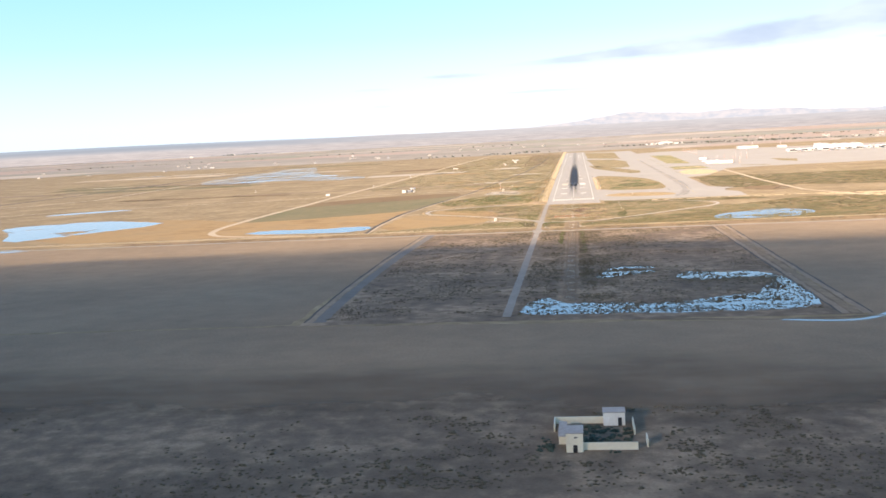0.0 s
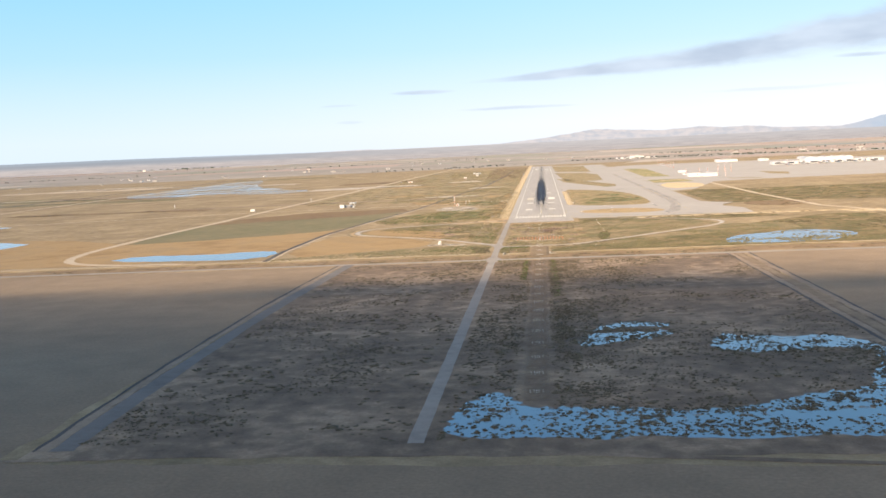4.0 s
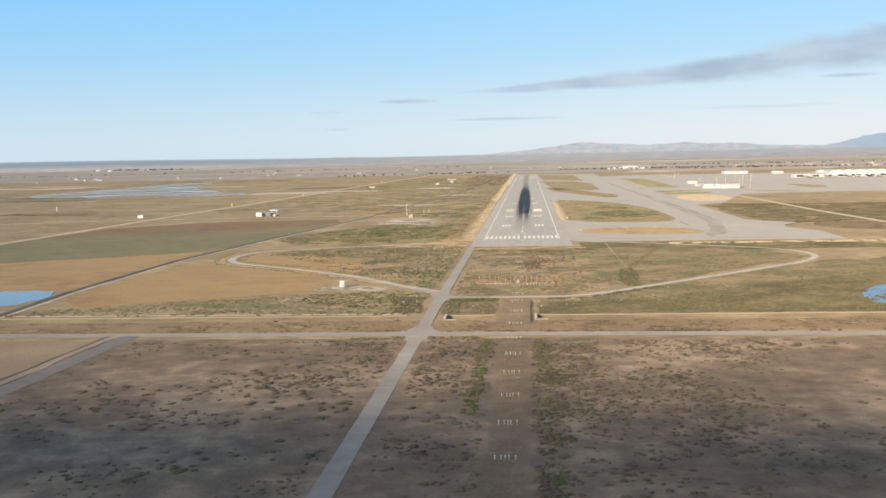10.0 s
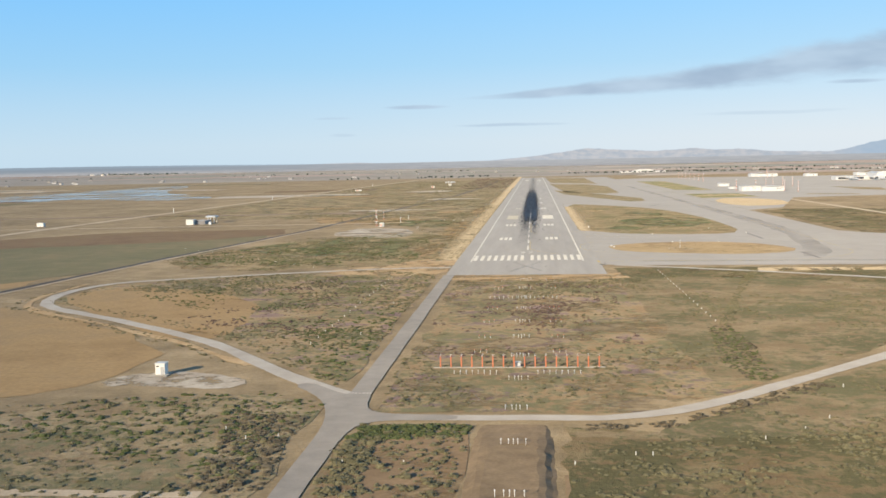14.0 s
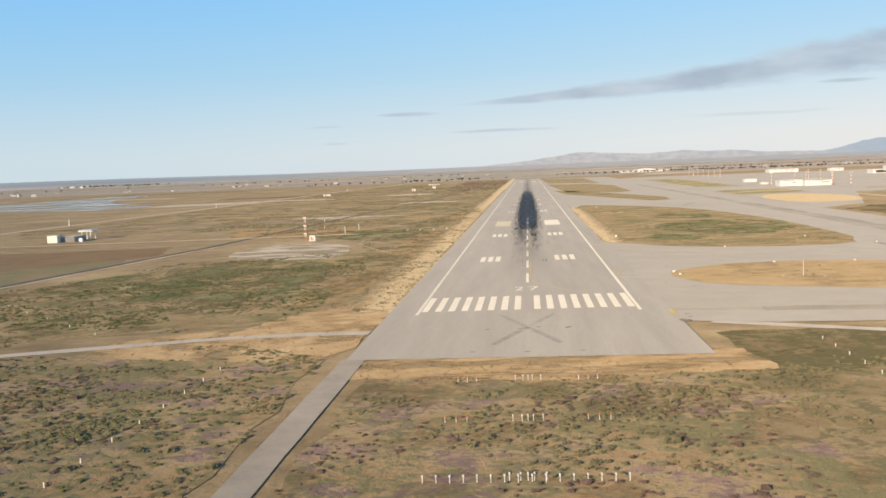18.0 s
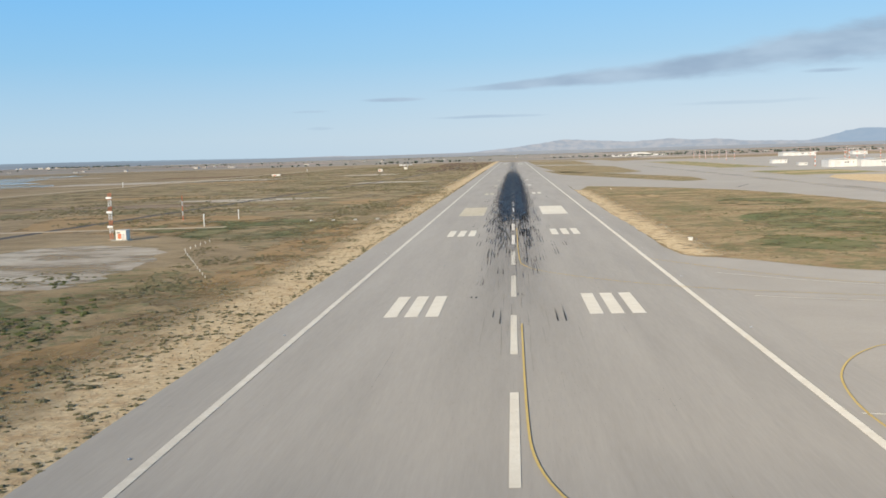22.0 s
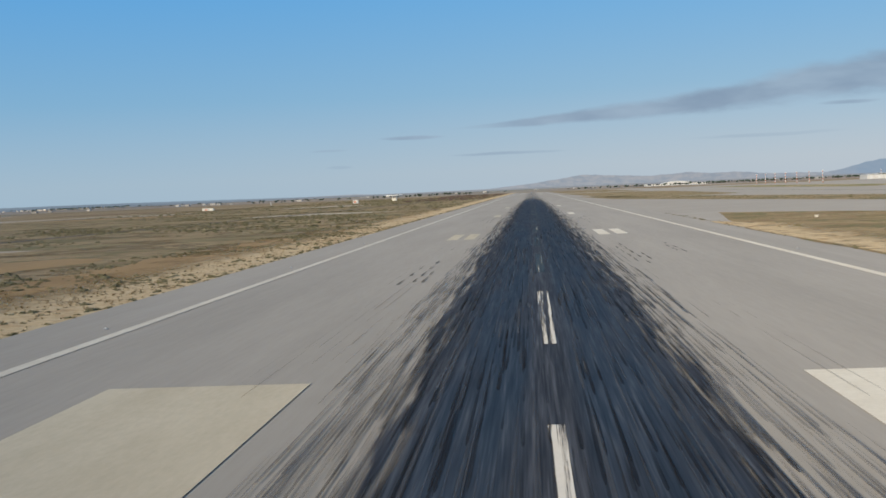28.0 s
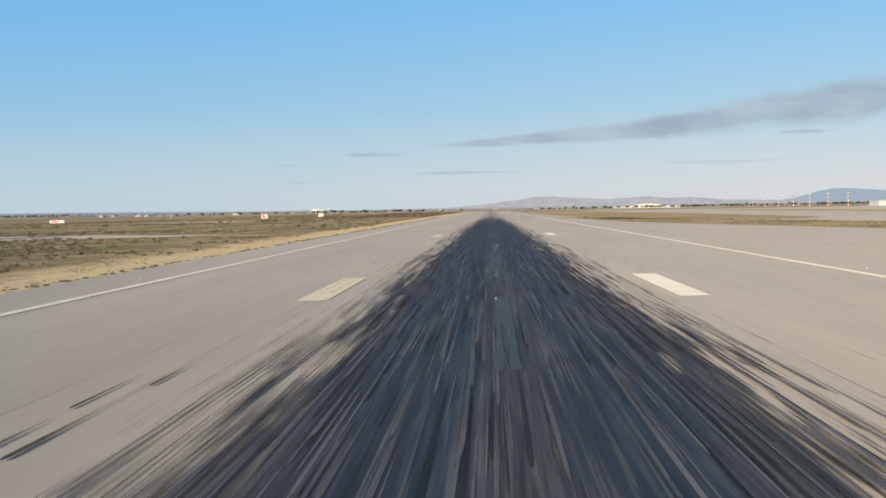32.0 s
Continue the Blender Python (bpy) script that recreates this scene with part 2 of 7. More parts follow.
# ---- materials ----
def material(name, colours, big=0.02, mid=0.25, fine=2.5, rough=0.9, bump=0.3, stretch=(1, 1, 1), metal=0.0, spec=0.2, contrast=(0.3, 0.7), random_by=None, mid_amt=0.5, fine_amt=0.35, bump_dist=0.05):
    """Two or three colours mixed by a broad and a finer noise at real size (scales per plan unit), with fine grain and relief."""
    m = bpy.data.materials.new(name)
    m.use_nodes = True
    nt = m.node_tree
    b = nt.nodes["Principled BSDF"]
    tc = nt.nodes.new("ShaderNodeTexCoord")
    geo = nt.nodes.new("ShaderNodeNewGeometry")
    vec = geo.outputs["Position"]
    n1 = noise_of(nt, vec, big / K, 5, 0.55, stretch)
    n2 = noise_of(nt, vec, mid / K, 5, 0.6, stretch)
    n3 = noise_of(nt, vec, fine / K, 4, 0.65, stretch)
    s = math_node(nt, "ADD", math_node(nt, "MULTIPLY", n1, 1 - mid_amt), math_node(nt, "MULTIPLY", n2, mid_amt))
    if len(colours) == 2:
        col = ramp(nt, s, [(contrast[0], colours[0]), (contrast[1], colours[1])])
    else:
        step = (contrast[1] - contrast[0]) / (len(colours) - 1)
        col = ramp(nt, s, [(contrast[0] + i * step, c) for i, c in enumerate(colours)])
    grain = math_node(nt, "ADD", math_node(nt, "MULTIPLY", n3, 2 * fine_amt), 1 - fine_amt)
    gcol = nt.nodes.new("ShaderNodeCombineXYZ")
    for i in range(3):
        link(nt, grain, gcol.inputs[i])
    col = mix_col(nt, 1.0, col, gcol.outputs[0], "MULTIPLY")
    if random_by:
        if random_by == "object":
            r = nt.nodes.new("ShaderNodeObjectInfo").outputs["Random"]
        else:
            r = geo.outputs["Random Per Island"]
        rv = math_node(nt, "ADD", math_node(nt, "MULTIPLY", r, 0.5), 0.75)
        rc = nt.nodes.new("ShaderNodeCombineXYZ")
        for i in range(3):
            link(nt, rv, rc.inputs[i])
        col = mix_col(nt, 1.0, col, rc.outputs[0], "MULTIPLY")
    link(nt, col, b.inputs["Base Color"])
    b.inputs["Roughness"].default_value, b.inputs["Metallic"].default_value = rough, metal
    b.inputs["Specular IOR Level"].default_value = spec
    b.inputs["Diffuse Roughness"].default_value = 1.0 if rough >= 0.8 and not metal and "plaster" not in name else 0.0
    if bump:
        bp = nt.nodes.new("ShaderNodeBump")
        bp.inputs["Strength"].default_value, bp.inputs["Distance"].default_value = bump, bump_dist
        link(nt, math_node(nt, "ADD", n2, n3), bp.inputs["Height"])
        link(nt, bp.outputs[0], b.inputs["Normal"])
    m["colour_out"] = 1
    return m


def water_material():
    m = bpy.data.materials.new("still_water")
    m.use_nodes = True
    nt = m.node_tree
    b = nt.nodes["Principled BSDF"]
    b.inputs["Base Color"].default_value = (0.20, 0.19, 0.17, 1)
    b.inputs["Roughness"].default_value = 0.1
    b.inputs["IOR"].default_value = 1.33
    geo = nt.nodes.new("ShaderNodeNewGeometry")
    n = noise_of(nt, geo.outputs["Position"], 0.8 / K, 3, 0.5)
    bp = nt.nodes.new("ShaderNodeBump")
    bp.inputs["Strength"].default_value, bp.inputs["Distance"].default_value = 0.12, 0.02
    link(nt, n, bp.inputs["Height"])
    link(nt, bp.outputs[0], b.inputs["Normal"])
    return m


def holes_material(name, base, cut_scale, lo, hi, stretch=(1, 1, 1), rough=0.9):
    """A stain or puddle sheet broken up by noise: transparent where the noise is low."""
    m = base.copy()
    m.name = name
    nt = m.node_tree
    b = next(n for n in nt.nodes if n.type == "BSDF_PRINCIPLED")
    geo = nt.nodes.new("ShaderNodeNewGeometry")
    n = noise_of(nt, geo.outputs["Position"], cut_scale / K, 5, 0.65, stretch)
    link(nt, smooth(nt, n, lo, hi), b.inputs["Alpha"])
    return m


def scrub_mix(name, soil, straw, green, purple, green_at=0.50, purple_at=0.60):
    """Bare soil and straw with patches of green growth and purple heath, broken into tufts."""
    m = bpy.data.materials.new(name)
    m.use_nodes = True
    nt = m.node_tree
    b = nt.nodes["Principled BSDF"]
    vec = nt.nodes.new("ShaderNodeNewGeometry").outputs["Position"]
    tuft = noise_of(nt, vec, 0.75 / K, 5, 0.7)
    speck = noise_of(nt, vec, 0.28 / K, 4, 0.65)
    patch = noise_of(nt, vec, 0.035 / K, 5, 0.6)
    other = noise_of(nt, vec, 0.06 / K, 4, 0.6, (1, 1.3, 1))
    broad = noise_of(nt, vec, 0.015 / K, 4, 0.55)
    col = mix_col(nt, smooth(nt, math_node(nt, "ADD", math_node(nt, "MULTIPLY", other, 0.6), math_node(nt, "MULTIPLY", speck, 0.4)), 0.40, 0.60), soil, straw)
    tufts = math_node(nt, "MULTIPLY", math_node(nt, "SUBTRACT", tuft, 0.5), 0.35)
    grow = math_node(nt, "ADD", math_node(nt, "ADD", math_node(nt, "MULTIPLY", patch, 0.55), math_node(nt, "MULTIPLY", speck, 0.45)), tufts)
    col = mix_col(nt, math_node(nt, "MULTIPLY", smooth(nt, grow, green_at - 0.05, green_at + 0.06), 0.85), col, mix_col(nt, broad, tuple(0.65 * c for c in green), tuple(1.35 * c for c in green)))
    heath = math_node(nt, "ADD", math_node(nt, "ADD", math_node(nt, "MULTIPLY", other, 0.8), math_node(nt, "MULTIPLY", speck, 0.2)), tufts)
    col = mix_col(nt, math_node(nt, "MULTIPLY", smooth(nt, heath, purple_at - 0.03, purple_at + 0.05), 0.62), col, purple)
    grain = math_node(nt, "ADD", math_node(nt, "MULTIPLY", math_node(nt, "ADD", tuft, noise_of(nt, vec, 3.0 / K, 3, 0.6)), 0.7), 0.3)
    gc = nt.nodes.new("ShaderNodeCombineXYZ")
    for i in range(3):
        link(nt, grain, gc.inputs[i])
    link(nt, mix_col(nt, 1.0, col, gc.outputs[0], "MULTIPLY"), b.inputs["Base Color"])
    b.inputs["Roughness"].default_value, b.inputs["Specular IOR Level"].default_value = 0.95, 0.1
    b.inputs["Diffuse Roughness"].default_value = 1.0
    bp = nt.nodes.new("ShaderNodeBump")
    bp.inputs["Strength"].default_value, bp.inputs["Distance"].default_value = 0.7, 0.25
    link(nt, math_node(nt, "ADD", tuft, speck), bp.inputs["Height"])
    link(nt, bp.outputs[0], b.inputs["Normal"])
    return m


MIX_HEATH = scrub_mix("green_and_purple_scrub", (0.287, 0.197, 0.109), (0.354, 0.281, 0.162), (0.153, 0.148, 0.077), (0.192, 0.113, 0.138), 0.50, 0.56)
MIX_GREEN = scrub_mix("green_tufted_scrub", (0.187, 0.133, 0.070), (0.244, 0.192, 0.105), (0.093, 0.090, 0.042), (0.109, 0.080, 0.053), 0.48, 0.63)
MIX_ISLAND = scrub_mix("mottled_island_grass", (0.235, 0.168, 0.094), (0.350, 0.272, 0.156), (0.130, 0.134, 0.062), (0.165, 0.115, 0.078), 0.525, 0.60)
MIX_LUSH = scrub_mix("fresh_green_grass", (0.16, 0.15, 0.075), (0.26, 0.22, 0.12), (0.102, 0.122, 0.052), (0.12, 0.10, 0.06), 0.49, 0.66)
MIX_DULL = scrub_mix("dull_olive_scrub", (0.205, 0.150, 0.085), (0.295, 0.232, 0.136), (0.118, 0.115, 0.057), (0.145, 0.104, 0.070), 0.505, 0.60)
MIX_DRY = scrub_mix("dry_mottled_scrub", (0.239, 0.177, 0.103), (0.354, 0.281, 0.168), (0.145, 0.141, 0.074), (0.172, 0.123, 0.084), 0.52, 0.60)
LOOP = material("pale_loop_road_surface", [(0.292, 0.266, 0.228), (0.429, 0.395, 0.343)], big=0.03, mid=0.2, fine=2.5, rough=0.9, bump=0.2, fine_amt=0.15)
def worn_strip(name, base, at, half, soft, lo, hi):
    """A strip of ground along the runway's line that fades out unevenly to both sides."""
    m = base.copy()
    m.name = name
    nt = m.node_tree
    b = next(n for n in nt.nodes if n.type == "BSDF_PRINCIPLED")
    vec = nt.nodes.new("ShaderNodeNewGeometry").outputs["Position"]
    sep = nt.nodes.new("ShaderNodeSeparateXYZ")
    link(nt, vec, sep.inputs[0])
    off = math_node(nt, "ABSOLUTE", math_node(nt, "SUBTRACT", math_node(nt, "DIVIDE", sep.outputs[0], K), at))
    ragged = math_node(nt, "MULTIPLY", math_node(nt, "SUBTRACT", noise_of(nt, vec, 0.09 / K, 5, 0.65), 0.5), 2.2 * soft)
    fade = math_node(nt, "SUBTRACT", 1.0, smooth(nt, math_node(nt, "ADD", off, ragged), half - soft, half + soft))
    link(nt, math_node(nt, "MULTIPLY", fade, smooth(nt, noise_of(nt, vec, 0.2 / K, 5, 0.65), lo, hi)), b.inputs["Alpha"])
    return m


SOIL = material("dry_scrub_soil", [(0.139, 0.105, 0.058), (0.246, 0.187, 0.107), (0.363, 0.282, 0.169)], big=0.012, mid=0.09, fine=0.9, contrast=(0.32, 0.68), bump=0.6, bump_dist=0.2)
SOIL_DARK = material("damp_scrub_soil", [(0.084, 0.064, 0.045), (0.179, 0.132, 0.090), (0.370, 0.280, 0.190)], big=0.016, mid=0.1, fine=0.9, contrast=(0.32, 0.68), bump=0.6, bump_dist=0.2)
FIELD_BARE = material("ploughed_earth", [(0.187, 0.139, 0.092), (0.274, 0.207, 0.136)], big=0.008, mid=0.05, fine=0.7, bump=0.4)
FIELD_ORANGE = material("ochre_earth", [(0.215, 0.141, 0.064), (0.298, 0.204, 0.098), (0.248, 0.178, 0.094)], big=0.014, mid=0.05, fine=0.6, contrast=(0.36, 0.64), mid_amt=0.35, bump=0.4)
FIELD_RED = material("red_brown_field", [(0.111, 0.072, 0.041), (0.178, 0.119, 0.064), (0.178, 0.140, 0.072)], big=0.012, mid=0.07, fine=0.7, stretch=(1, 1, 1), bump=0.5)
FIELD_GREEN = material("sparse_green_field", [(0.113, 0.110, 0.056), (0.158, 0.140, 0.074), (0.225, 0.171, 0.095)], big=0.012, mid=0.08, fine=0.8, bump=0.5)
GRASS = material("green_and_dry_grass", [(0.112, 0.146, 0.050), (0.258, 0.218, 0.106), (0.448, 0.347, 0.196)], big=0.02, mid=0.09, fine=0.9, contrast=(0.38, 0.62), bump=0.6, bump_dist=0.15)
STRAW = material("dry_straw_verge", [(0.202, 0.143, 0.076), (0.521, 0.412, 0.252), (0.378, 0.269, 0.147)], big=0.03, mid=0.32, fine=1.3, mid_amt=0.65, fine_amt=0.45, contrast=(0.30, 0.64), bump=0.7, bump_dist=0.15)
STRAW_DULL = material("dull_dry_grass", [(0.17, 0.12, 0.065), (0.33, 0.24, 0.125), (0.40, 0.30, 0.165)], big=0.03, mid=0.14, fine=1.2, contrast=(0.32, 0.66), bump=0.7, bump_dist=0.15)
BANK = material("brown_bank_earth", [(0.145, 0.099, 0.057), (0.207, 0.145, 0.083), (0.279, 0.197, 0.114)], big=0.012, mid=0.07, fine=0.7, bump=0.5)
BANK_PALE = material("trodden_brown_earth", [(0.15, 0.112, 0.072), (0.22, 0.165, 0.108), (0.30, 0.23, 0.15)], big=0.03, mid=0.2, fine=1.2, bump=0.4)
SAND = material("bare_yellow_sand", [(0.261, 0.176, 0.090), (0.369, 0.261, 0.140), (0.478, 0.360, 0.208)], big=0.05, mid=0.25, fine=1.2, bump=0.4)
CHALK = material("pale_gravel", [(0.282, 0.235, 0.180), (0.485, 0.439, 0.360)], big=0.04, mid=0.2, fine=1.4, bump=0.4)
ASPHALT = material("grey_runway_asphalt", [(0.264, 0.246, 0.217), (0.353, 0.329, 0.292)], big=0.02, mid=0.16, fine=3.0, rough=0.8, bump=0.12, stretch=(1, 0.07, 1), fine_amt=0.12, bump_dist=0.02)
TAXI = material("pale_taxiway_asphalt", [(0.284, 0.262, 0.230), (0.350, 0.326, 0.287)], big=0.012, mid=0.08, fine=2.5, rough=0.85, bump=0.12, fine_amt=0.12, bump_dist=0.02)
ROAD_DARK = material("dark_field_road_asphalt", [(0.122, 0.114, 0.103), (0.194, 0.180, 0.163)], big=0.03, mid=0.2, fine=2.5, rough=0.9, bump=0.2, fine_amt=0.15)
ROAD = material("worn_service_road_asphalt", [(0.196, 0.181, 0.160), (0.311, 0.282, 0.242)], big=0.03, mid=0.2, fine=2.5, rough=0.9, bump=0.2, fine_amt=0.15)
DIRT_DULL = material("dull_bank_earth", [(0.19, 0.145, 0.10), (0.32, 0.25, 0.18)], big=0.03, mid=0.2, fine=1.5, bump=0.4)
DIRT = material("dirt_track", [(0.333, 0.268, 0.185), (0.499, 0.416, 0.304)], big=0.03, mid=0.2, fine=1.5, bump=0.4)
PAINT = material("white_road_paint", [(0.530, 0.491, 0.410), (0.643, 0.611, 0.530)], big=0.06, mid=0.5, fine=4.0, rough=0.85, bump=0.05, fine_amt=0.1)
PAINT_YELLOW = material("faded_yellow_paint", [(0.402, 0.296, 0.094), (0.502, 0.384, 0.153)], big=0.06, mid=0.5, fine=4.0, rough=0.85, bump=0.05, fine_amt=0.1)
BLACKED = material("blacked_out_marking", [(0.13, 0.12, 0.115), (0.24, 0.22, 0.20)], big=0.06, mid=0.3, fine=2.0, rough=0.8, bump=0.1)
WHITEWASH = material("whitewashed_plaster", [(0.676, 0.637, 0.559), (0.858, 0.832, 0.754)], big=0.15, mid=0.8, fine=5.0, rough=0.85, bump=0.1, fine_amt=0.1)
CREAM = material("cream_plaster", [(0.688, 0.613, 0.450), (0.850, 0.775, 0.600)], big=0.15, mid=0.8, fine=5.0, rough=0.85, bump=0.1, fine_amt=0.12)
ROOF = material("flat_grey_roof", [(0.299, 0.287, 0.276), (0.437, 0.414, 0.391)], big=0.15, mid=0.6, fine=4.0, rough=0.85, bump=0.1)
METAL_WHITE = material("white_painted_metal", [(0.691, 0.678, 0.640), (0.870, 0.858, 0.819)], big=0.2, mid=1.0, fine=5.0, rough=0.45, bump=0.03, fine_amt=0.06, spec=0.4)
METAL_RED = material("orange_red_painted_metal", [(0.546, 0.169, 0.085), (0.676, 0.247, 0.130)], big=0.2, mid=1.0, fine=5.0, rough=0.5, bump=0.03, fine_amt=0.1)
METAL_GREY = material("galvanised_steel", [(0.35, 0.35, 0.35), (0.48, 0.48, 0.47)], big=0.3, mid=1.2, fine=6.0, rough=0.45, metal=0.6, bump=0.03, fine_amt=0.1)
DARK = material("dark_opening", [(0.02, 0.02, 0.022), (0.05, 0.05, 0.052)], big=0.2, mid=1.0, fine=3.0, rough=0.4, bump=0.0)
CONCRETE = material("weathered_concrete", [(0.34, 0.30, 0.24), (0.48, 0.44, 0.36)], big=0.06, mid=0.4, fine=3.0, rough=0.9, bump=0.2, fine_amt=0.15)
CANAL_WALL = material("pale_concrete_canal_lining", [(0.33, 0.28, 0.20), (0.46, 0.39, 0.29)], big=0.06, mid=0.4, fine=3.0, rough=0.9, bump=0.2, fine_amt=0.15)
LAMP_GLASS = material("milky_lamp_glass", [(0.675, 0.648, 0.594), (0.837, 0.810, 0.756)], big=0.5, mid=2, fine=6, rough=0.25, bump=0.0, fine_amt=0.05, spec=0.5)
BUSH = material("grey_green_saltbush", [(0.096, 0.091, 0.048), (0.167, 0.148, 0.080), (0.231, 0.203, 0.107)], big=0.05, mid=0.6, fine=3.0, bump=0.8, random_by="island", bump_dist=0.1)
BUSH_GREEN = material("green_shrub_foliage", [(0.063, 0.073, 0.026), (0.105, 0.119, 0.044), (0.153, 0.158, 0.063)], big=0.05, mid=0.6, fine=3.0, bump=0.8, random_by="island", bump_dist=0.1)
TUFT = material("straw_coloured_tufts", [(0.245, 0.188, 0.099), (0.398, 0.314, 0.184)], big=0.05, mid=0.6, fine=3.0, bump=0.6, random_by="island", bump_dist=0.1)
HEATHER = material("purple_brown_scrub", [(0.100, 0.067, 0.051), (0.167, 0.113, 0.094)], big=0.05, mid=0.6, fine=3.0, bump=0.6, random_by="island", bump_dist=0.1)
BUSH_DARK = material("dark_saltbush", [(0.068, 0.057, 0.039), (0.120, 0.099, 0.063), (0.180, 0.146, 0.093)], big=0.05, mid=0.6, fine=3.0, bump=0.0, random_by="island")
PAINT_DULL = material("dusty_white_paint", [(0.52, 0.49, 0.43), (0.64, 0.61, 0.55)], big=0.06, mid=0.4, fine=4.0, rough=0.85, bump=0.05, fine_amt=0.12, stretch=(1, 0.3, 1))
PAINT_WORN_DULL = material("worn_dull_white_paint", [(0.460, 0.428, 0.363), (0.607, 0.575, 0.506)], big=0.06, mid=0.5, fine=4.0, rough=0.85, bump=0.05, fine_amt=0.12)
# greyer than the near whitewashed walls
FAR_WALL = material("weathered_far_house_plaster", [(0.450, 0.413, 0.367), (0.660, 0.615, 0.555)], big=0.05, mid=0.3, fine=2.0, bump=0.0, random_by="object")
TREE = material("distant_tree_foliage", [(0.045, 0.061, 0.048), (0.090, 0.110, 0.078)], big=0.03, mid=0.3, fine=1.5, bump=0.6, random_by="island", bump_dist=0.2)
BARK = material("grey_brown_bark", [(0.10, 0.075, 0.05), (0.17, 0.13, 0.09)], big=0.3, mid=1.5, fine=6, bump=0.4)
PAINT_CREAM = material("cream_white_paint", [(0.406, 0.359, 0.266), (0.515, 0.469, 0.367)], big=0.06, mid=0.4, fine=4.0, rough=0.85, bump=0.05, fine_amt=0.14, stretch=(1, 0.3, 1))
AIRPORT_WALL = material("off_white_cladding", [(0.600, 0.578, 0.532), (0.870, 0.840, 0.780)], big=0.04, mid=0.25, fine=2.0, rough=0.6, bump=0.05, fine_amt=0.2)
WATER = water_material()


# ---- building helpers ----
def part(name, bm, mat, parent=None, label="", at=None):
    """Links a bmesh, given in plan units, as one mesh object, under a thing or a part."""
    me = bpy.data.meshes.new(name)
    bm.transform(Matrix.Scale(K, 4))
    bm.to_mesh(me)
    bm.free()
    me.materials.append(mat)
    ob = new(name, me)
    if parent is not None:
        ob.parent = parent
    if at is not None:
        ob.location = Vector(at) * K
    if label:
        ob["label"] = label
    return ob


def empty(name, x=0.0, y=0.0, z=0.0, turn=0.0):
    ob = new(name)
    ob.empty_display_size = 0.3
    ob.matrix_world = pose(x * K, y * K, z * K, 0, 0, turn)
    return ob


def mesh_object(name, verts, faces, mat, parent=None, label=""):
    me = bpy.data.meshes.new(name)
    v = np.asarray(verts, float) * K
    me.from_pydata([tuple(p) for p in v], [], faces)
    me.materials.append(mat)
    ob = new(name, me)
    if parent is not None:
        ob.parent = parent
    if label:
        ob["label"] = label
    return ob


def box(bm, x0, x1, y0, y1, z0, z1, bevel=0.0):
    r = bmesh.ops.create_cube(bm, size=1.0, matrix=Matrix.LocRotScale(((x0 + x1) / 2, (y0 + y1) / 2, (z0 + z1) / 2), None, (x1 - x0, y1 - y0, z1 - z0)))
    if bevel:
        es = list({e for v in r["verts"] for e in v.link_edges})
        bmesh.ops.bevel(bm, geom=es, offset=bevel, segments=1, affect="EDGES")
    return bm


def boxed(*dims, bevel=0.0):
    return box(bmesh.new(), *dims, bevel=bevel)


def rod(bm, a, b, r0, r1=None, sides=6):
    a, b = Vector(a), Vector(b)
    m = Matrix.Translation((a + b) / 2) @ (b - a).to_track_quat("Z", "Y").to_matrix().to_4x4()
    bmesh.ops.create_cone(bm, cap_ends=True, segments=sides, radius1=r0, radius2=r0 if r1 is None else r1, depth=(b - a).length, matrix=m)
    return bm


def rodded(a, b, r0, r1=None, sides=6):
    return rod(bmesh.new(), a, b, r0, r1, sides)


def densify(points, step, jitter, rng, closed=True):
    out = []
    n = len(points)
    for i in range(n if closed else n - 1):
        a, b = Vector(points[i]), Vector(points[(i + 1) % n])
        k = max(1, int((b - a).length / step))
        d = (b - a).normalized()
        side = Vector((-d.y, d.x))
        for j in range(k):
            p = a.lerp(b, j / k)
            if jitter and j:
                p = p + side * rng.uniform(-jitter, jitter)
            out.append(p)
    if not closed:
        out.append(Vector(points[-1]))
    return out


def smooth_loop(points, rounds=2, closed=True):
    pts = [Vector(p) for p in points]
    for _ in range(rounds):
        res = []
        n = len(pts)
        for i in range(n if closed else n - 1):
            a, b = pts[i], pts[(i + 1) % n]
            res += [a.lerp(b, 0.25), a.lerp(b, 0.75)]
        pts = res if closed else [pts[0]] + res + [pts[-1]]
    return pts


RAGGED = {}


def ragged_copy(mat, spec):
    """The same ground cover, worn through in patches to the soil below."""
    key = (mat.name, spec)
    if key not in RAGGED:
        RAGGED[key] = holes_material("patchy_" + mat.name, mat, spec[0], spec[1], spec[2], spec[3])
    return RAGGED[key]


def sheet(name, points, z, mat, label, category, step=12.0, jitter=0.0, rounded=0, seed=1, ragged=None, kind="structure"):
    """A flat area of ground with a slightly uneven outline, in plan units."""
    rng = random.Random(seed)
    pts = smooth_loop(points, rounded) if rounded else [Vector(p) for p in points]
    pts = densify(pts, step, jitter, rng)
    bm = bmesh.new()
    vs = [bm.verts.new((p.x, p.y, z)) for p in pts]
    f = bm.faces.new(vs)
    if f.normal.z < 0:
        f.normal_flip()
    bm.normal_update()
    if f.normal.z < 0:
        f.normal_flip()
    bmesh.ops.triangulate(bm, faces=[f])
    if ragged:
        mat = ragged_copy(mat, ragged)
    ob = part(name, bm, mat)
    return tagged(ob, label, category, kind=kind)


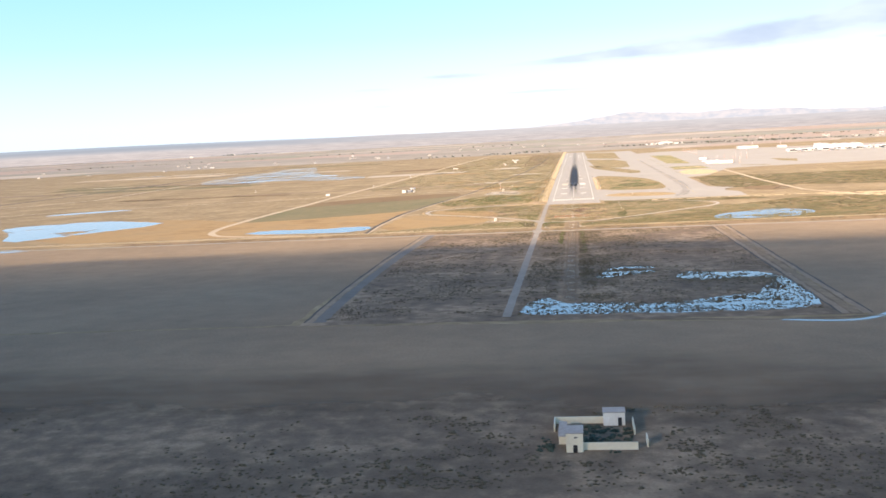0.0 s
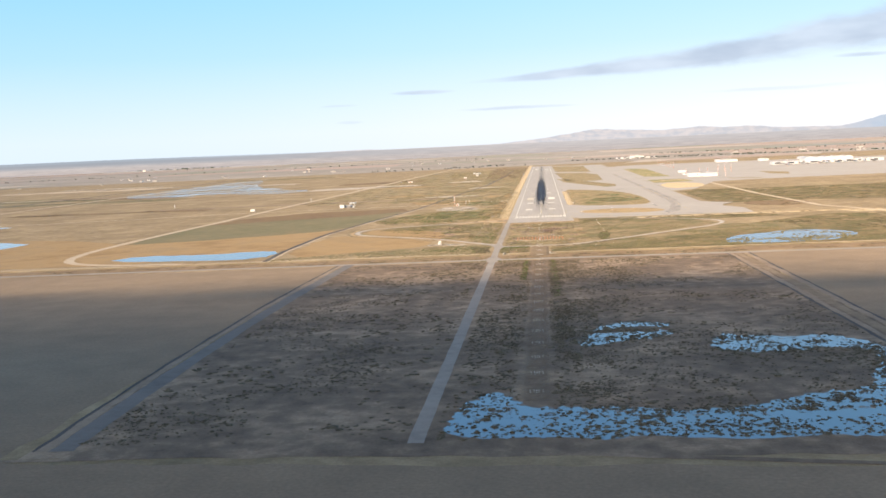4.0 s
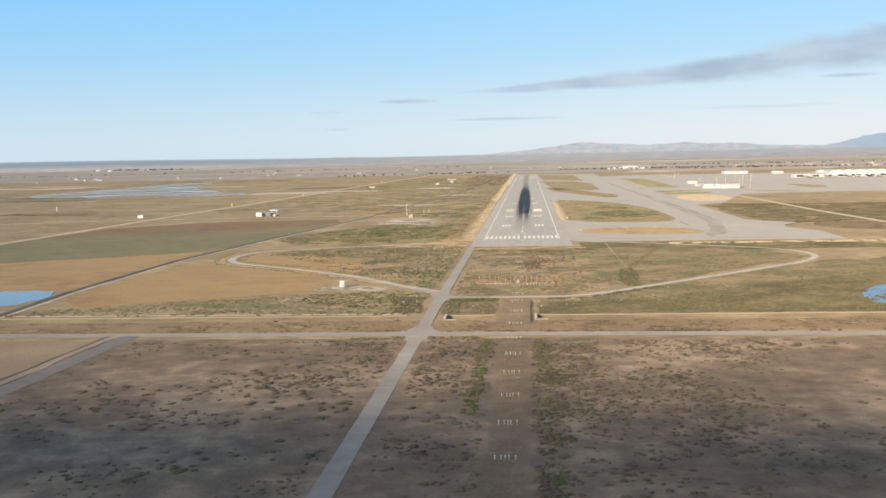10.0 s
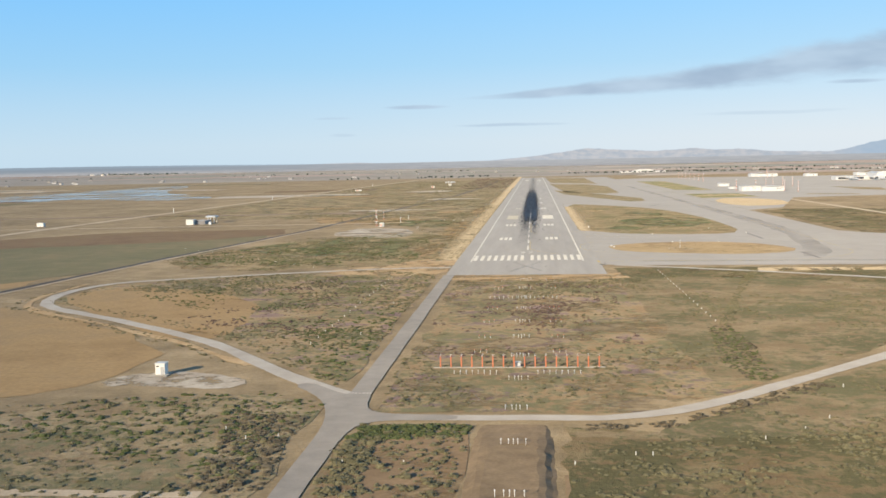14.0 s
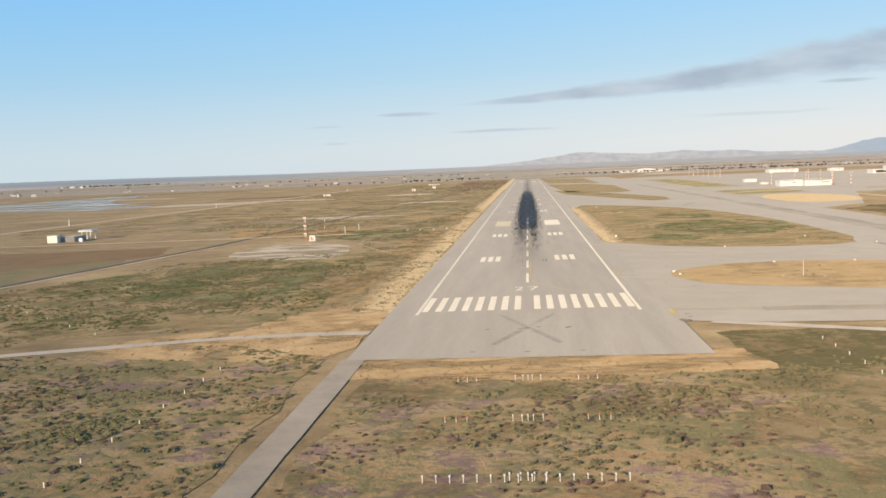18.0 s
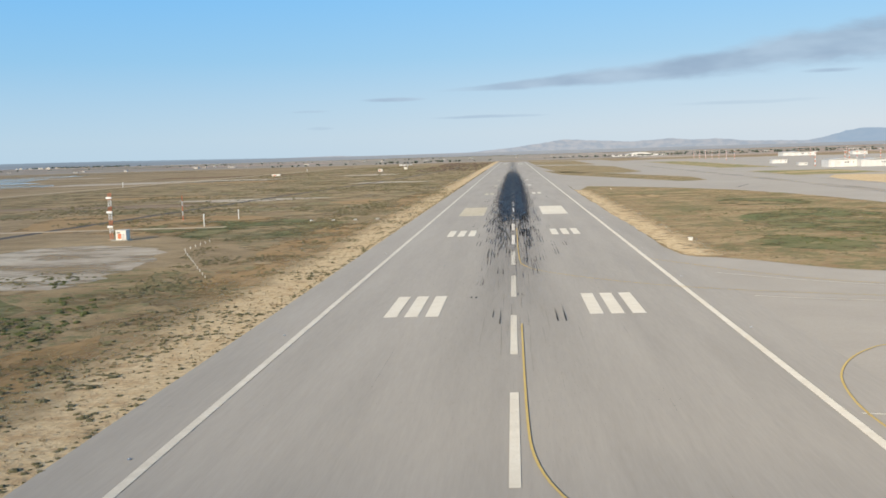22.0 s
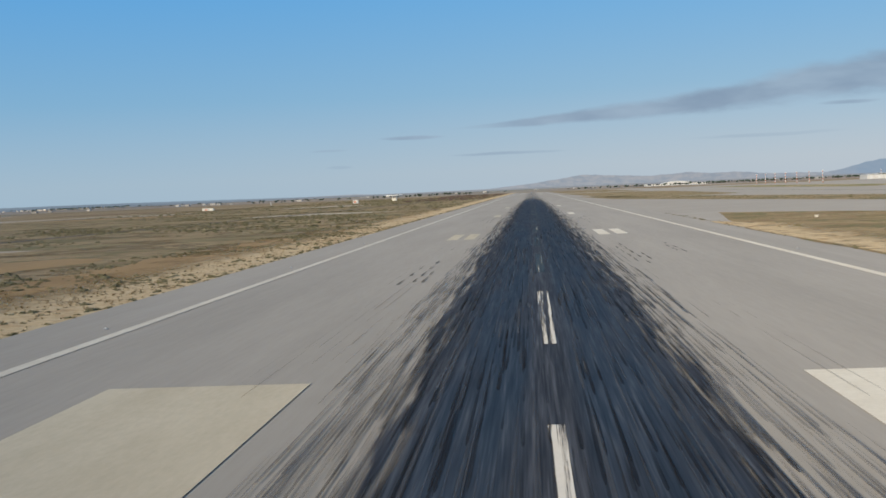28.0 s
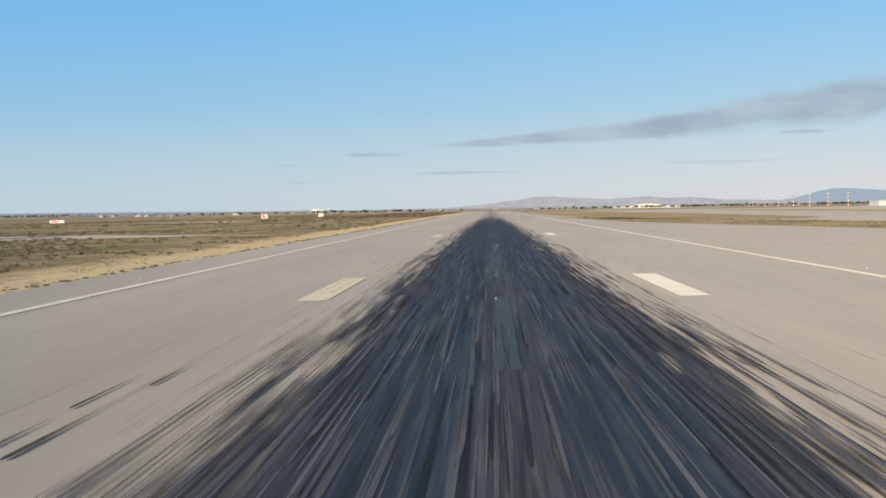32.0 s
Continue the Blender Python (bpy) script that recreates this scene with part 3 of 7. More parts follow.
def ribbon(name, line, width, z, mat, label="", category="", rounds=0, jitter=0.0, seed=1, kind="structure", parent=None, drop=0.0):
    """A strip of even width along a line: a road, a painted line."""
    rng = random.Random(seed)
    pts = smooth_loop(line, rounds, closed=False) if rounds else [Vector(p) for p in line]
    pts = densify(pts, 12.0 if jitter else 60.0, 0.0, rng, closed=False)
    verts, faces = [], []
    for i, p in enumerate(pts):
        a, b = pts[max(i - 1, 0)], pts[min(i + 1, len(pts) - 1)]
        d = (b - a).normalized()
        n = Vector((-d.y, d.x))
        for s in (1, -1):
            q = p + n * (s * (width / 2 + rng.uniform(-jitter, jitter)))
            verts.append((q.x, q.y, z))
        if i:
            j = 2 * i
            faces.append((j - 1, j + 1, j, j - 2))
    ob = mesh_object(name, verts, faces, mat, parent)
    return tagged(ob, label, category, kind=kind) if parent is None else ob


def inside(p, poly):
    x, y = p
    c = False
    j = len(poly) - 1
    for i in range(len(poly)):
        xi, yi = poly[i]
        xj, yj = poly[j]
        if (yi > y) != (yj > y) and x < (xj - xi) * (y - yi) / (yj - yi) + xi:
            c = not c
        j = i
    return c


# ---- the ground, one sheet to the horizon, with the canal cut into it ----
CANAL_S, CANAL_N = -402.0, -391.0
CROSSINGS = ((-46.0, -29.0), (-8.5, 8.5))


def build_ground():
    xs = [-20000, -12000, -7000, -4000, -2500, -1700, -1200, -900, -700, -560] + list(np.arange(-450, -50, 10.0)) + [-50, -47, -46, -45, -40, -35, -30, -29, -28, -24, -20, -15, -10, -8.5, -7.5, -4, 0, 4, 7.5, 8.5, 10, 15, 20, 30, 40] + list(np.arange(50, 460, 10.0)) + [560, 700, 900, 1200, 1700, 2500, 4000, 7000, 12000, 20000]
    ys = [-6000, -3500, -2400, -1800, -1500] + list(np.arange(-1300, -410, 10.0)) + [-406, -403.5, -402, -401, -399.5, -396.5, -393.5, -392, -391, -389.5, -386] + list(np.arange(-380, 60, 10.0)) + [100, 200, 350, 550, 800, 1200, 1700, 2400, 3300, 4500, 6500, 9500, 14000, 20000]
    nx, ny = len(xs), len(ys)
    verts = []
    for y in ys:
        for x in xs:
            z = 0.0
            if -1300 < y < 50 and abs(x) < 460:
                z = min(-0.05 + 0.04 * noise.noise((x * 0.05, y * 0.05, 0.3)), -0.02)
            crossing = any(a <= x <= b for a, b in CROSSINGS)
            if not crossing and abs(x) < 2600 and CANAL_S - 0.5 < y < CANAL_N + 0.5:
                z = -0.6 if CANAL_S + 1.2 < y < CANAL_N - 1.2 else -0.1
            verts.append((x, y, z))
    faces = [(j * nx + i, j * nx + i + 1, (j + 1) * nx + i + 1, (j + 1) * nx + i) for j in range(ny - 1) for i in range(nx - 1)]
    ob = mesh_object("ground", verts, faces, SOIL)
    tagged(ob, "flat dry scrubland of ochre soil, cut by a canal", "ground", kind="structure")


build_ground()

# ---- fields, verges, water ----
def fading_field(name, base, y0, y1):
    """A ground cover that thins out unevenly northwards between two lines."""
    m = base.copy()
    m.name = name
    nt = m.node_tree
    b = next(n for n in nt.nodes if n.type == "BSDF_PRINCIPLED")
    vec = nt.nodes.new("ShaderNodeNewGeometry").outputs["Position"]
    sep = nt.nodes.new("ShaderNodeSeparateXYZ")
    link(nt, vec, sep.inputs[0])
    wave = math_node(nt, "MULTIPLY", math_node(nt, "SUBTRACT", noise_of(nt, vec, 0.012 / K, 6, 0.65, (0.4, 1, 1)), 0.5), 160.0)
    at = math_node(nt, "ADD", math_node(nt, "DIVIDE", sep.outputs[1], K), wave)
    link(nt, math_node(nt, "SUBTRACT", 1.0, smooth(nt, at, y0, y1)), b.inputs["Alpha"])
    return m



SOIL_WET = material("wet_overgrown_soil", [(0.05, 0.045, 0.03), (0.13, 0.10, 0.07)], big=0.05, mid=0.3, fine=1.5, bump=0.4)
DITCH = material("damp_dark_ditch_earth", [(0.06, 0.055, 0.05), (0.11, 0.10, 0.09)], big=0.05, mid=0.3, fine=1.5, bump=0.4)
sheet("field_plain", [(-900, -1500), (800, -1500), (800, -1000), (-900, -1000)], 0.035, fading_field("dark_scrub_edge", SOIL_DARK, -1150.0, -1040.0), "dark scrubland in front of the fields", "scrubland", seed=3)
sheet("field_plain", [(-900, -1500), (800, -1500), (800, -948), (170, -958), (110, -958), (-160, -941), (-900, -950)], 0.02, FIELD_BARE, "bare brown field crossed by faint tracks", "field", jitter=2, seed=4)
sheet("field_west", [(-900, -446), (-157, -446), (-162, -936), (-900, -946)], 0.03, FIELD_BARE, "large bare brown field beside a grey road", "field", jitter=1.5, seed=5)
sheet("field_east", [(152, -447), (800, -455), (800, -948), (158, -950)], 0.03, FIELD_BARE, "bare brown field behind the approach plot", "field", jitter=1.5, seed=6)
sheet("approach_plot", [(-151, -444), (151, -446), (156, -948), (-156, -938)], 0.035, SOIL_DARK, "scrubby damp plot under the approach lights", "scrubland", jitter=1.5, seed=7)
sheet("ochre_field", [(-226, -374), (-222, -166), (-198, -160), (-100, -246), (-104, -308), (-150, -332)], 0.03, FIELD_ORANGE, "bare ochre field beside a drainage ditch", "field", jitter=3, seed=8, rounded=1)
sheet("ochre_field", [(-700, -372), (-238, -372), (-229, -60), (-249, -82), (-303, -112), (-380, -146), (-442, -160), (-560, -60), (-700, -40)], 0.03, FIELD_ORANGE, "ochre field round a long pond", "field", jitter=4, seed=9, rounded=1)
sheet("ochre_field", [(-190, -140), (-150, -190), (-100, -246), (-90, -222), (-102, -148), (-163, -95), (-190, -112)], 0.03, FIELD_ORANGE, "patch of bare orange earth inside the road loop", "field", jitter=2, seed=10, rounded=1, ragged=(0.05, 0.22, 0.40, (1, 1, 1)))
sheet("red_field", [(-436, 95), (-420, 198), (-347, 285), (-202, 306), (-190, 240), (-241, 181), (-300, 155), (-362, 128)], 0.055, FIELD_RED, "dark red-brown ploughed field beside a dirt track", "field", jitter=3, seed=11)
sheet("green_field", [(-442, 98), (-362, 134), (-300, 160), (-243, 188), (-196, 236), (-197, 101), (-211, 28), (-226, -44), (-249, -84), (-303, -116), (-380, -150), (-442, -164)], 0.05, FIELD_GREEN, "olive green field between road and ditch", "field", jitter=3, seed=12)
sheet("green_scrub", [(-60, -8), (-46, 30), (-46, 232), (-84, 240), (-150, 190), (-212, 40), (-170, -40)], 0.03, MIX_ISLAND, "green and dry scrub beside the runway", "scrubland", jitter=4, seed=13, rounded=1, ragged=(0.03, 0.36, 0.50, (1, 1, 1)))
sheet("green_scrub", [(-44, 236), (-44, 2500), (-380, 2400), (-400, 500), (-200, 460), (-90, 300)], 0.03, MIX_DRY, "green and brown scrub along the runway", "scrubland", jitter=4, seed=14, ragged=(0.03, 0.36, 0.50, (1, 1, 1)))
sheet("green_scrub", [(12, -388), (60, -340), (150, -235), (300, -100), (420, -120), (420, -380)], 0.03, MIX_GREEN, "grassy verge north of the canal", "scrubland", jitter=4, seed=15, ragged=(0.03, 0.36, 0.50, (1, 1, 1)))
sheet("green_scrub", [(-30, -330), (-30, -84), (40, -84), (60, -70), (160, -110), (180, -160), (60, -298), (28, -330)], 0.03, MIX_HEATH, "patchy scrub under the approach lights", "scrubland", jitter=2, seed=16, ragged=(0.03, 0.36, 0.50, (1, 1, 1)))
sheet("green_scrub", [(-42, -300), (-60, -280), (-96, -230), (-150, -182), (-190, -148), (-190, -88), (-150, -68), (-100, -48), (-42, -60)], 0.025, MIX_HEATH, "mottled green and purple scrub inside the road loop", "scrubland", jitter=2, seed=94)
sheet("green_scrub", [(40, -84), (60, -70), (160, -110), (180, -160), (60, -298), (46, -300)], 0.032, MIX_DULL, "dry mottled scrub beside the loop road", "scrubland", jitter=2, seed=95)
sheet("green_scrub", [(12, -346), (28, -346), (62, -310), (118, -252), (184, -182), (240, -190), (240, -260), (190, -252), (90, -318), (60, -348), (30, -352), (12, -350)], 0.05, MIX_DULL, "dull olive growth along the loop road", "scrubland", step=4, jitter=1.2, seed=105)
sheet("green_scrub", [(42, -40), (70, -36), (110, -40), (240, -50), (260, -100), (160, -112), (70, -78), (52, -92), (44, -84), (43, -62)], 0.038, MIX_GREEN, "dull olive scrub beside the pavement corner", "scrubland", step=4, jitter=1.5, seed=104, ragged=(0.05, 0.30, 0.46, (1, 1, 1)))
sheet("green_scrub", [(-225, -386), (-42, -388), (-42, -326), (-60, -312), (-150, -338), (-222, -374)], 0.025, MIX_DRY, "bushy ground between canal and fields", "scrubland", jitter=2, seed=96)
sheet("green_scrub", [(9, -387), (300, -387), (320, -300), (200, -240), (75, -318), (60, -342), (30, -346), (10, -342)], 0.046, MIX_GREEN, "dark green grass north of the canal", "scrubland", step=5, jitter=1.5, seed=99)
sheet("green_scrub", [(225, 100), (250, 140), (300, 160), (600, 60), (620, 480), (340, 495), (255, 525), (225, 480)], 0.03, MIX_GREEN, "green and yellow grass behind the taxiway", "grass", jitter=4, seed=17, ragged=(0.03, 0.36, 0.50, (1, 1, 1)))
sheet("red_scrub_patch", [(253, 82), (262, 150), (300, 165), (345, 110), (300, 40)], 0.05, FIELD_RED, "reddish patch of scrub", "scrubland", jitter=6, seed=18, rounded=2, ragged=(0.03, 0.36, 0.50, (1, 1, 1)))
sheet("sandy_strip", [(-66, -62), (-38, -64), (-38, 0), (-52, 40), (-62, -10), (-100, -30), (-100, -52)], 0.05, SAND, "bare yellow sand beside the pavement", "sand", jitter=2.5, seed=19, rounded=1, ragged=(0.07, 0.33, 0.54, (1, 0.7, 1)))
sheet("sandy_strip", [(-72, -24), (-66, 8), (-50, 20), (-41, 13), (-37.6, 8), (-37.6, -24)], 0.065, SAND, "bare orange sand at the pavement corner", "sand", step=4, jitter=1.2, seed=97, rounded=1, ragged=(0.06, 0.33, 0.56, (1, 1, 1)))
sheet("sandy_strip", [(-37, -62), (44, -60), (46, -82), (0, -90), (-34, -84)], 0.05, SAND, "bare yellow sand in front of the runway pavement", "sand", step=4, jitter=1.8, seed=20, ragged=(0.09, 0.33, 0.58, (0.5, 1.2, 1)))
sheet("sandy_strip", [(106, -58), (320, -60), (420, -160), (420, -60), (300, -44), (110, -44)], 0.045, STRAW, "dry yellow strip below the taxiway", "sand", jitter=3, seed=21, ragged=(0.10, 0.36, 0.52, (1, 0.45, 1)))
sheet("straw_verge", [(-37, 0), (-66, 14), (-70, 120), (-70, 3300), (-37, 3300)], 0.06, worn_strip("fading_straw", STRAW, -37.6, 13.0, 6.0, 0.18, 0.42), "dry straw-coloured verge along the runway edge", "verge", step=40, seed=22)
sheet("chalk_patch", [(-150, 228), (-146, 276), (-139, 298), (-119, 301), (-95, 280), (-89, 245), (-87, 193), (-103, 194), (-133, 197)], 0.05, CHALK, "pale gravel patch below the red and white mast", "gravel", step=5, jitter=2.5, seed=23, rounded=1, ragged=(0.07, 0.33, 0.58, (0.5, 1.0, 1)))
sheet("ochre_field", [(-206, 434), (-214, 492), (-157, 456), (-100, 440), (-99, 384), (-104, 340), (-121, 334), (-142, 349), (-188, 365)], 0.045, FIELD_ORANGE, "levelled orange earth round the antenna mast", "field", jitter=4, seed=24, rounded=1, ragged=(0.03, 0.36, 0.50, (1, 1, 1)))
sheet("gravel_pad", [(-103, -305), (-103, -295), (-97, -288), (-87, -286), (-76, -291), (-65, -299), (-70, -309), (-88, -304)], 0.06, CHALK, "pale gravel pad round a white equipment hut", "gravel", step=3, jitter=0.8, seed=25, rounded=1, ragged=(0.14, 0.36, 0.56, (1, 1, 1)))
for i, (x, y, rx, ry) in enumerate(((-160, 620, 60, 22), (-250, 700, 70, 20), (-120, 960, 50, 26), (-300, 1150, 90, 40), (-180, 1380, 60, 50), (-84, 560, 18, 30))):
    sheet("bare_patch", [(x + rx * math.cos(a) * (0.7 + 0.3 * math.sin(3 * a + i)), y + ry * math.sin(a)) for a in np.arange(0, 6.2, 0.5)], 0.05, FIELD_ORANGE if i % 2 else CHALK, "bare worn patch in the scrub", "bare patch", jitter=2, seed=40 + i)


def pond(points, label, seed, z=0.06, mat=None):
    return sheet("pond", points, z, mat or WATER, label, "pond", step=2.5 if mat and "scrub" in mat.name else 6, jitter=2.4, rounded=1, seed=seed, kind="")


SHALLOW = holes_material("shallow_ragged_water", WATER, 0.012, 0.36, 0.42, (0.6, 1, 1))
pond([(-695, -336), (-652, -277), (-560, -120), (-640, -60), (-713, -19), (-816, -68), (-828, -109), (-760, -200)], "shallow pond on ochre ground", 1, mat=SHALLOW)
pond([(-660, -452), (-596, -446), (-610, -424), (-660, -425)], "narrow puddle at the field's end", 2)
pond([(-900, 140), (-760, 214), (-800, 240), (-900, 190)], "thin flooded strip on the plain", 3)
pond([(-392, -340), (-300, -362), (-238, -362), (-236, -300), (-262, -290), (-300, -310), (-373, -296)], "long pond beside the ditch", 4)
pond([(-1067, 1257), (-1085, 1711), (-1070, 2420), (-960, 2350), (-820, 1650), (-577, 1300), (-537, 1120), (-790, 1170), (-873, 1151)], "broad shallow lagoon far across the plain", 5, mat=holes_material("lagoon_water", WATER, 0.010, 0.42, 0.62, (0.6, 1.2, 1)))
pond([(152, -374), (185, -382), (251, -368), (275, -310), (236, -268), (200, -290), (160, -318)], "ragged pond beside the perimeter road", 6, mat=holes_material("ragged_water", WATER, 0.05, 0.36, 0.42))
WET = holes_material("flooded_scrub_water", WATER, 0.30, 0.40, 0.43, (0.9, 0.6, 1))
pond([(-30, -921), (-26, -884), (-19, -866), (-9, -869), (-5, -890), (20, -888), (47, -895), (67, -894), (93, -877), (114, -871), (120, -852), (128, -838), (135, -810), (144, -813), (147, -860), (141, -922), (107, -928), (58, -926), (2, -924)], "flooded edge of the scrub plot", 7, mat=WET)
pond([(22, -750), (40, -726), (63, -735), (61, -745), (40, -741), (24, -754)], "flooded patch among bushes", 8, mat=WET)
pond([(18, -790), (20, -757), (40, -756), (61, -750), (60, -767), (36, -776)], "flooded patch among bushes", 8, mat=WET)
pond([(69, -802), (80, -763), (88, -770), (108, -776), (129, -774), (145, -812), (136, -814), (125, -801), (115, -802), (91, -808)], "flooded patch among bushes", 9, mat=WET)
ribbon("wet_track", [(112, -958), (140, -966), (158, -960), (170, -945)], 4, 0.06, WATER, "water lying in a wheel track", "puddle", rounds=2)

pond([(-30, -921), (-24, -903), (20, -906), (80, -908), (112, -896), (128, -880), (142, -880), (142, -925), (60, -928), (0, -925)], "flooded strip along the edge of the scrub plot", 10, z=0.07)
sheet("canal_bank", [(-500, -430), (400, -432), (400, -404), (-500, -404)], 0.02, BANK, "brown canal bank", "bank", jitter=1.5, seed=90, ragged=(0.05, 0.34, 0.5, (1, 1, 1)))
sheet("canal_bank", [(-31, -388), (-9, -388), (-9, -346), (-31, -346)], 0.025, BANK, "brown canal bank", "bank", jitter=1.5, seed=91, ragged=(0.05, 0.34, 0.5, (1, 1, 1)))
sheet("canal_bank", [(9, -388), (300, -388), (300, -374), (9, -374)], 0.035, BANK, "brown canal bank", "bank", jitter=2.5, seed=92, ragged=(0.05, 0.34, 0.5, (1, 1, 1)))

# ---- roads and tracks ----
ribbon("service_road", [(-36, -928), (-36, -440), (-36, -330), (-36, -64)], 5.1, 0.10, ROAD, "straight grey service road to the runway", "road", jitter=0.12)
ribbon("perimeter_road", [(-900, -434), (-230, -434), (0, -436), (160, -441), (600, -452)], 8.5, 0.08, ROAD, "pale perimeter road south of the canal", "road", jitter=0.4)
FIELD_LINES = ([(-146, -930), (-150, -840), (-152.5, -700), (-152, -600), (-147.5, -437)], [(153, -945), (150.5, -744), (147, -446)])
ribbon("field_road", FIELD_LINES[0], 7.6, 0.09, ROAD_DARK, "grey road beside the bare field", "road", jitter=0.4, seed=2, rounds=2)
ribbon("field_road", FIELD_LINES[1], 4.6, 0.09, BANK_PALE, "worn dirt road between two fields", "road", jitter=0.4, seed=3, rounds=2)
for line, shift in ((FIELD_LINES[0], -6.2), (FIELD_LINES[1], 5.6), (FIELD_LINES[1], -5.4)):
    ribbon("road_bank", [(x + shift, y) for x, y in line], 3.4, 0.10, DIRT_DULL, "low earth bank beside the field road", "bank", jitter=0.7, seed=20, rounds=2)
    ribbon("road_ditch", [(x + shift * 1.42, y) for x, y in line], 1.8, 0.095, DITCH, "narrow dark ditch beside the field road", "ditch", jitter=0.5, seed=21, rounds=2)
ribbon("field_track", [(-170, -940), (-30, -935), (110, -957), (165, -953)], 3, 0.07, SOIL_DARK, "narrow track along the field edge", "road", jitter=0.4, seed=4)
ribbon("loop_road", [(-36, -318), (-60, -290), (-96, -238), (-150, -190), (-197, -152), (-197, -84), (-159, -65), (-105, -42), (-66, -28), (-38, -28)], 5, 0.085, LOOP, "narrow paved loop road", "road", rounds=2, jitter=0.45, seed=5)
ribbon("loop_verge", [(-72, -279), (-102, -243.5), (-155, -195.5), (-202, -157), (-202.5, -84)], 3.0, 0.075, SAND, "pale sandy verge along the loop road", "verge", rounds=2, jitter=0.9, seed=71)
ribbon("loop_road", [(-36, -335), (0, -335), (29, -335), (62, -303), (120, -243), (188, -172), (182, -112), (120, -66), (78, -42), (60, -32), (44, -24)], 4.5, 0.085, LOOP, "narrow paved loop road", "road", rounds=2, jitter=0.45, seed=6)
ribbon("west_road", [(-300, -384), (-380, -372), (-425, -340), (-447, -273), (-450, -150), (-445, 20), (-438, 161), (-434, 409), (-412, 892), (-392, 1705), (-340, 3200)], 9, 0.09, DIRT, "long pale road across the plain", "road", rounds=2, jitter=0.5, seed=7)
ribbon("hut_track", [(-1200, 100), (-900, 250), (-606, 310), (-465, 352), (-286, 362), (-106, 372)], 6, 0.08, DIRT, "dirt track to the antenna huts", "road", jitter=0.5, seed=8)
ribbon("far_track", [(-1262, 200), (-1222, 678), (-1195, 1018), (-1185, 1797), (-1165, 2500), (-1145, 3700)], 13, 0.07, DITCH, "dark embankment track far across the plain", "road", jitter=1.5, seed=9)
ribbon("far_track", [(-1420, 360), (-1200, 450), (-1114, 495), (-1035, 616), (-1048, 1283), (-1038, 2278), (-955, 3700)], 9, 0.08, DIRT, "pale track far across the plain", "road", jitter=1.5, seed=10)
ribbon("east_track", [(316, 900), (318, 338), (330, 32), (380, -120)], 7, 0.08, DIRT, "pale track behind the taxiway", "road", jitter=0.4, seed=11)
ribbon("canal_track", [(-900, -380), (-232, -384), (-50, -386)], 3, 0.06, DIRT, "trodden strip along the canal", "road", jitter=0.5, seed=12)
ribbon("ditch", [(-229, -388), (-234, -300), (-232, -139), (-212, 45), (-178, 298)], 4.5, 0.06, DITCH, "dark drainage ditch with spoil banks", "ditch", jitter=0.5, seed=13)
ribbon("ditch", [(-178, 298), (-150, 700), (-120, 1100), (-100, 1700), (-95, 2300)], 5, 0.06, DITCH, "dark drainage ditch beyond the masts", "ditch", jitter=0.6, seed=14)
ribbon("spoil_bank", [(-225, -388), (-230, -300), (-228, -139), (-208, 45), (-174, 298)], 2.2, 0.07, DIRT, "low bank of earth beside the ditch", "bank", jitter=0.6, seed=15)
ribbon("strip_path", [(0, -880), (0, -445)], 16, 0.06, worn_strip("trodden_earth", BANK_PALE, 0.0, 4.2, 1.6, 0.25, 0.85), "bare earth strip under the approach lights", "path", seed=16)
ribbon("moat", [(11.5, -870), (11.5, -447)], 14, 0.065, worn_strip("wet_strip_soil", SOIL_WET, 11.5, 1.8, 3.2, 0.40, 1.0), "overgrown wet strip beside the approach lights", "ditch", seed=17)
ribbon("moat", [(-11, -870), (-11, -447)], 12, 0.065, worn_strip("damp_strip_soil", SOIL_WET, -11.0, 1.2, 2.6, 0.42, 1.1), "overgrown strip beside the approach lights", "ditch", seed=18)
sheet("road_junction", [(-38.6, -356), (-33.4, -356), (-32.8, -345), (-30.5, -339.5), (-25, -337.4), (-12, -337.3), (-12, -332.7), (-24, -332.4), (-30, -330.5), (-32.8, -325), (-33.4, -312), (-38.6, -312), (-39.2, -313.5), (-43, -309.5), (-50, -300.5), (-54, -303.5), (-47.5, -312.5), (-43, -321), (-40, -333), (-38.8, -344)], 0.104, ROAD, "widened junction of service roads", "road", step=3, rounded=1, seed=31)
sheet("road_junction", [(-49, -435), (-42, -430), (-38.4, -414), (-33.6, -414), (-30, -430), (-23, -435), (-30, -440), (-33.6, -452), (-38.4, -452), (-42, -440)], 0.092, ROAD, "widened junction with the perimeter road", "road", rounded=1, seed=32)

# ---- canal lining, culverts and the approach light embankment ----
for x0, x1 in ((-900, -46), (-28, -8.5), (8.5, 600)):
    bm = boxed(x0, x1, -391.5, -390.7, -0.75, 0.2, bevel=0.06)
    tagged(part("canal_wall", bm, CANAL_WALL), "pale concrete canal lining along the far bank", "canal wall", kind="structure")


def culvert(x, label):
    c = empty("culvert", x, -396.5, 0)
    part("headwall", boxed(-1.0, 0, -6.5, 5.5, -0.8, 0.75, bevel=0.1), CONCRETE, c)
    part("opening", boxed(-0.2, 0.06, -3.6, 2.6, -0.7, 0.45), DARK, c, "dark culvert mouth")
    part("wing_wall", boxed(0, 4.5, -6.3, -5.6, -0.8, 0.3, bevel=0.08), CONCRETE, c)
    tagged(c, label, "culvert")


culvert(-28.5, "concrete culvert under the service road")
culvert(8.8, "concrete culvert under the light embankment")


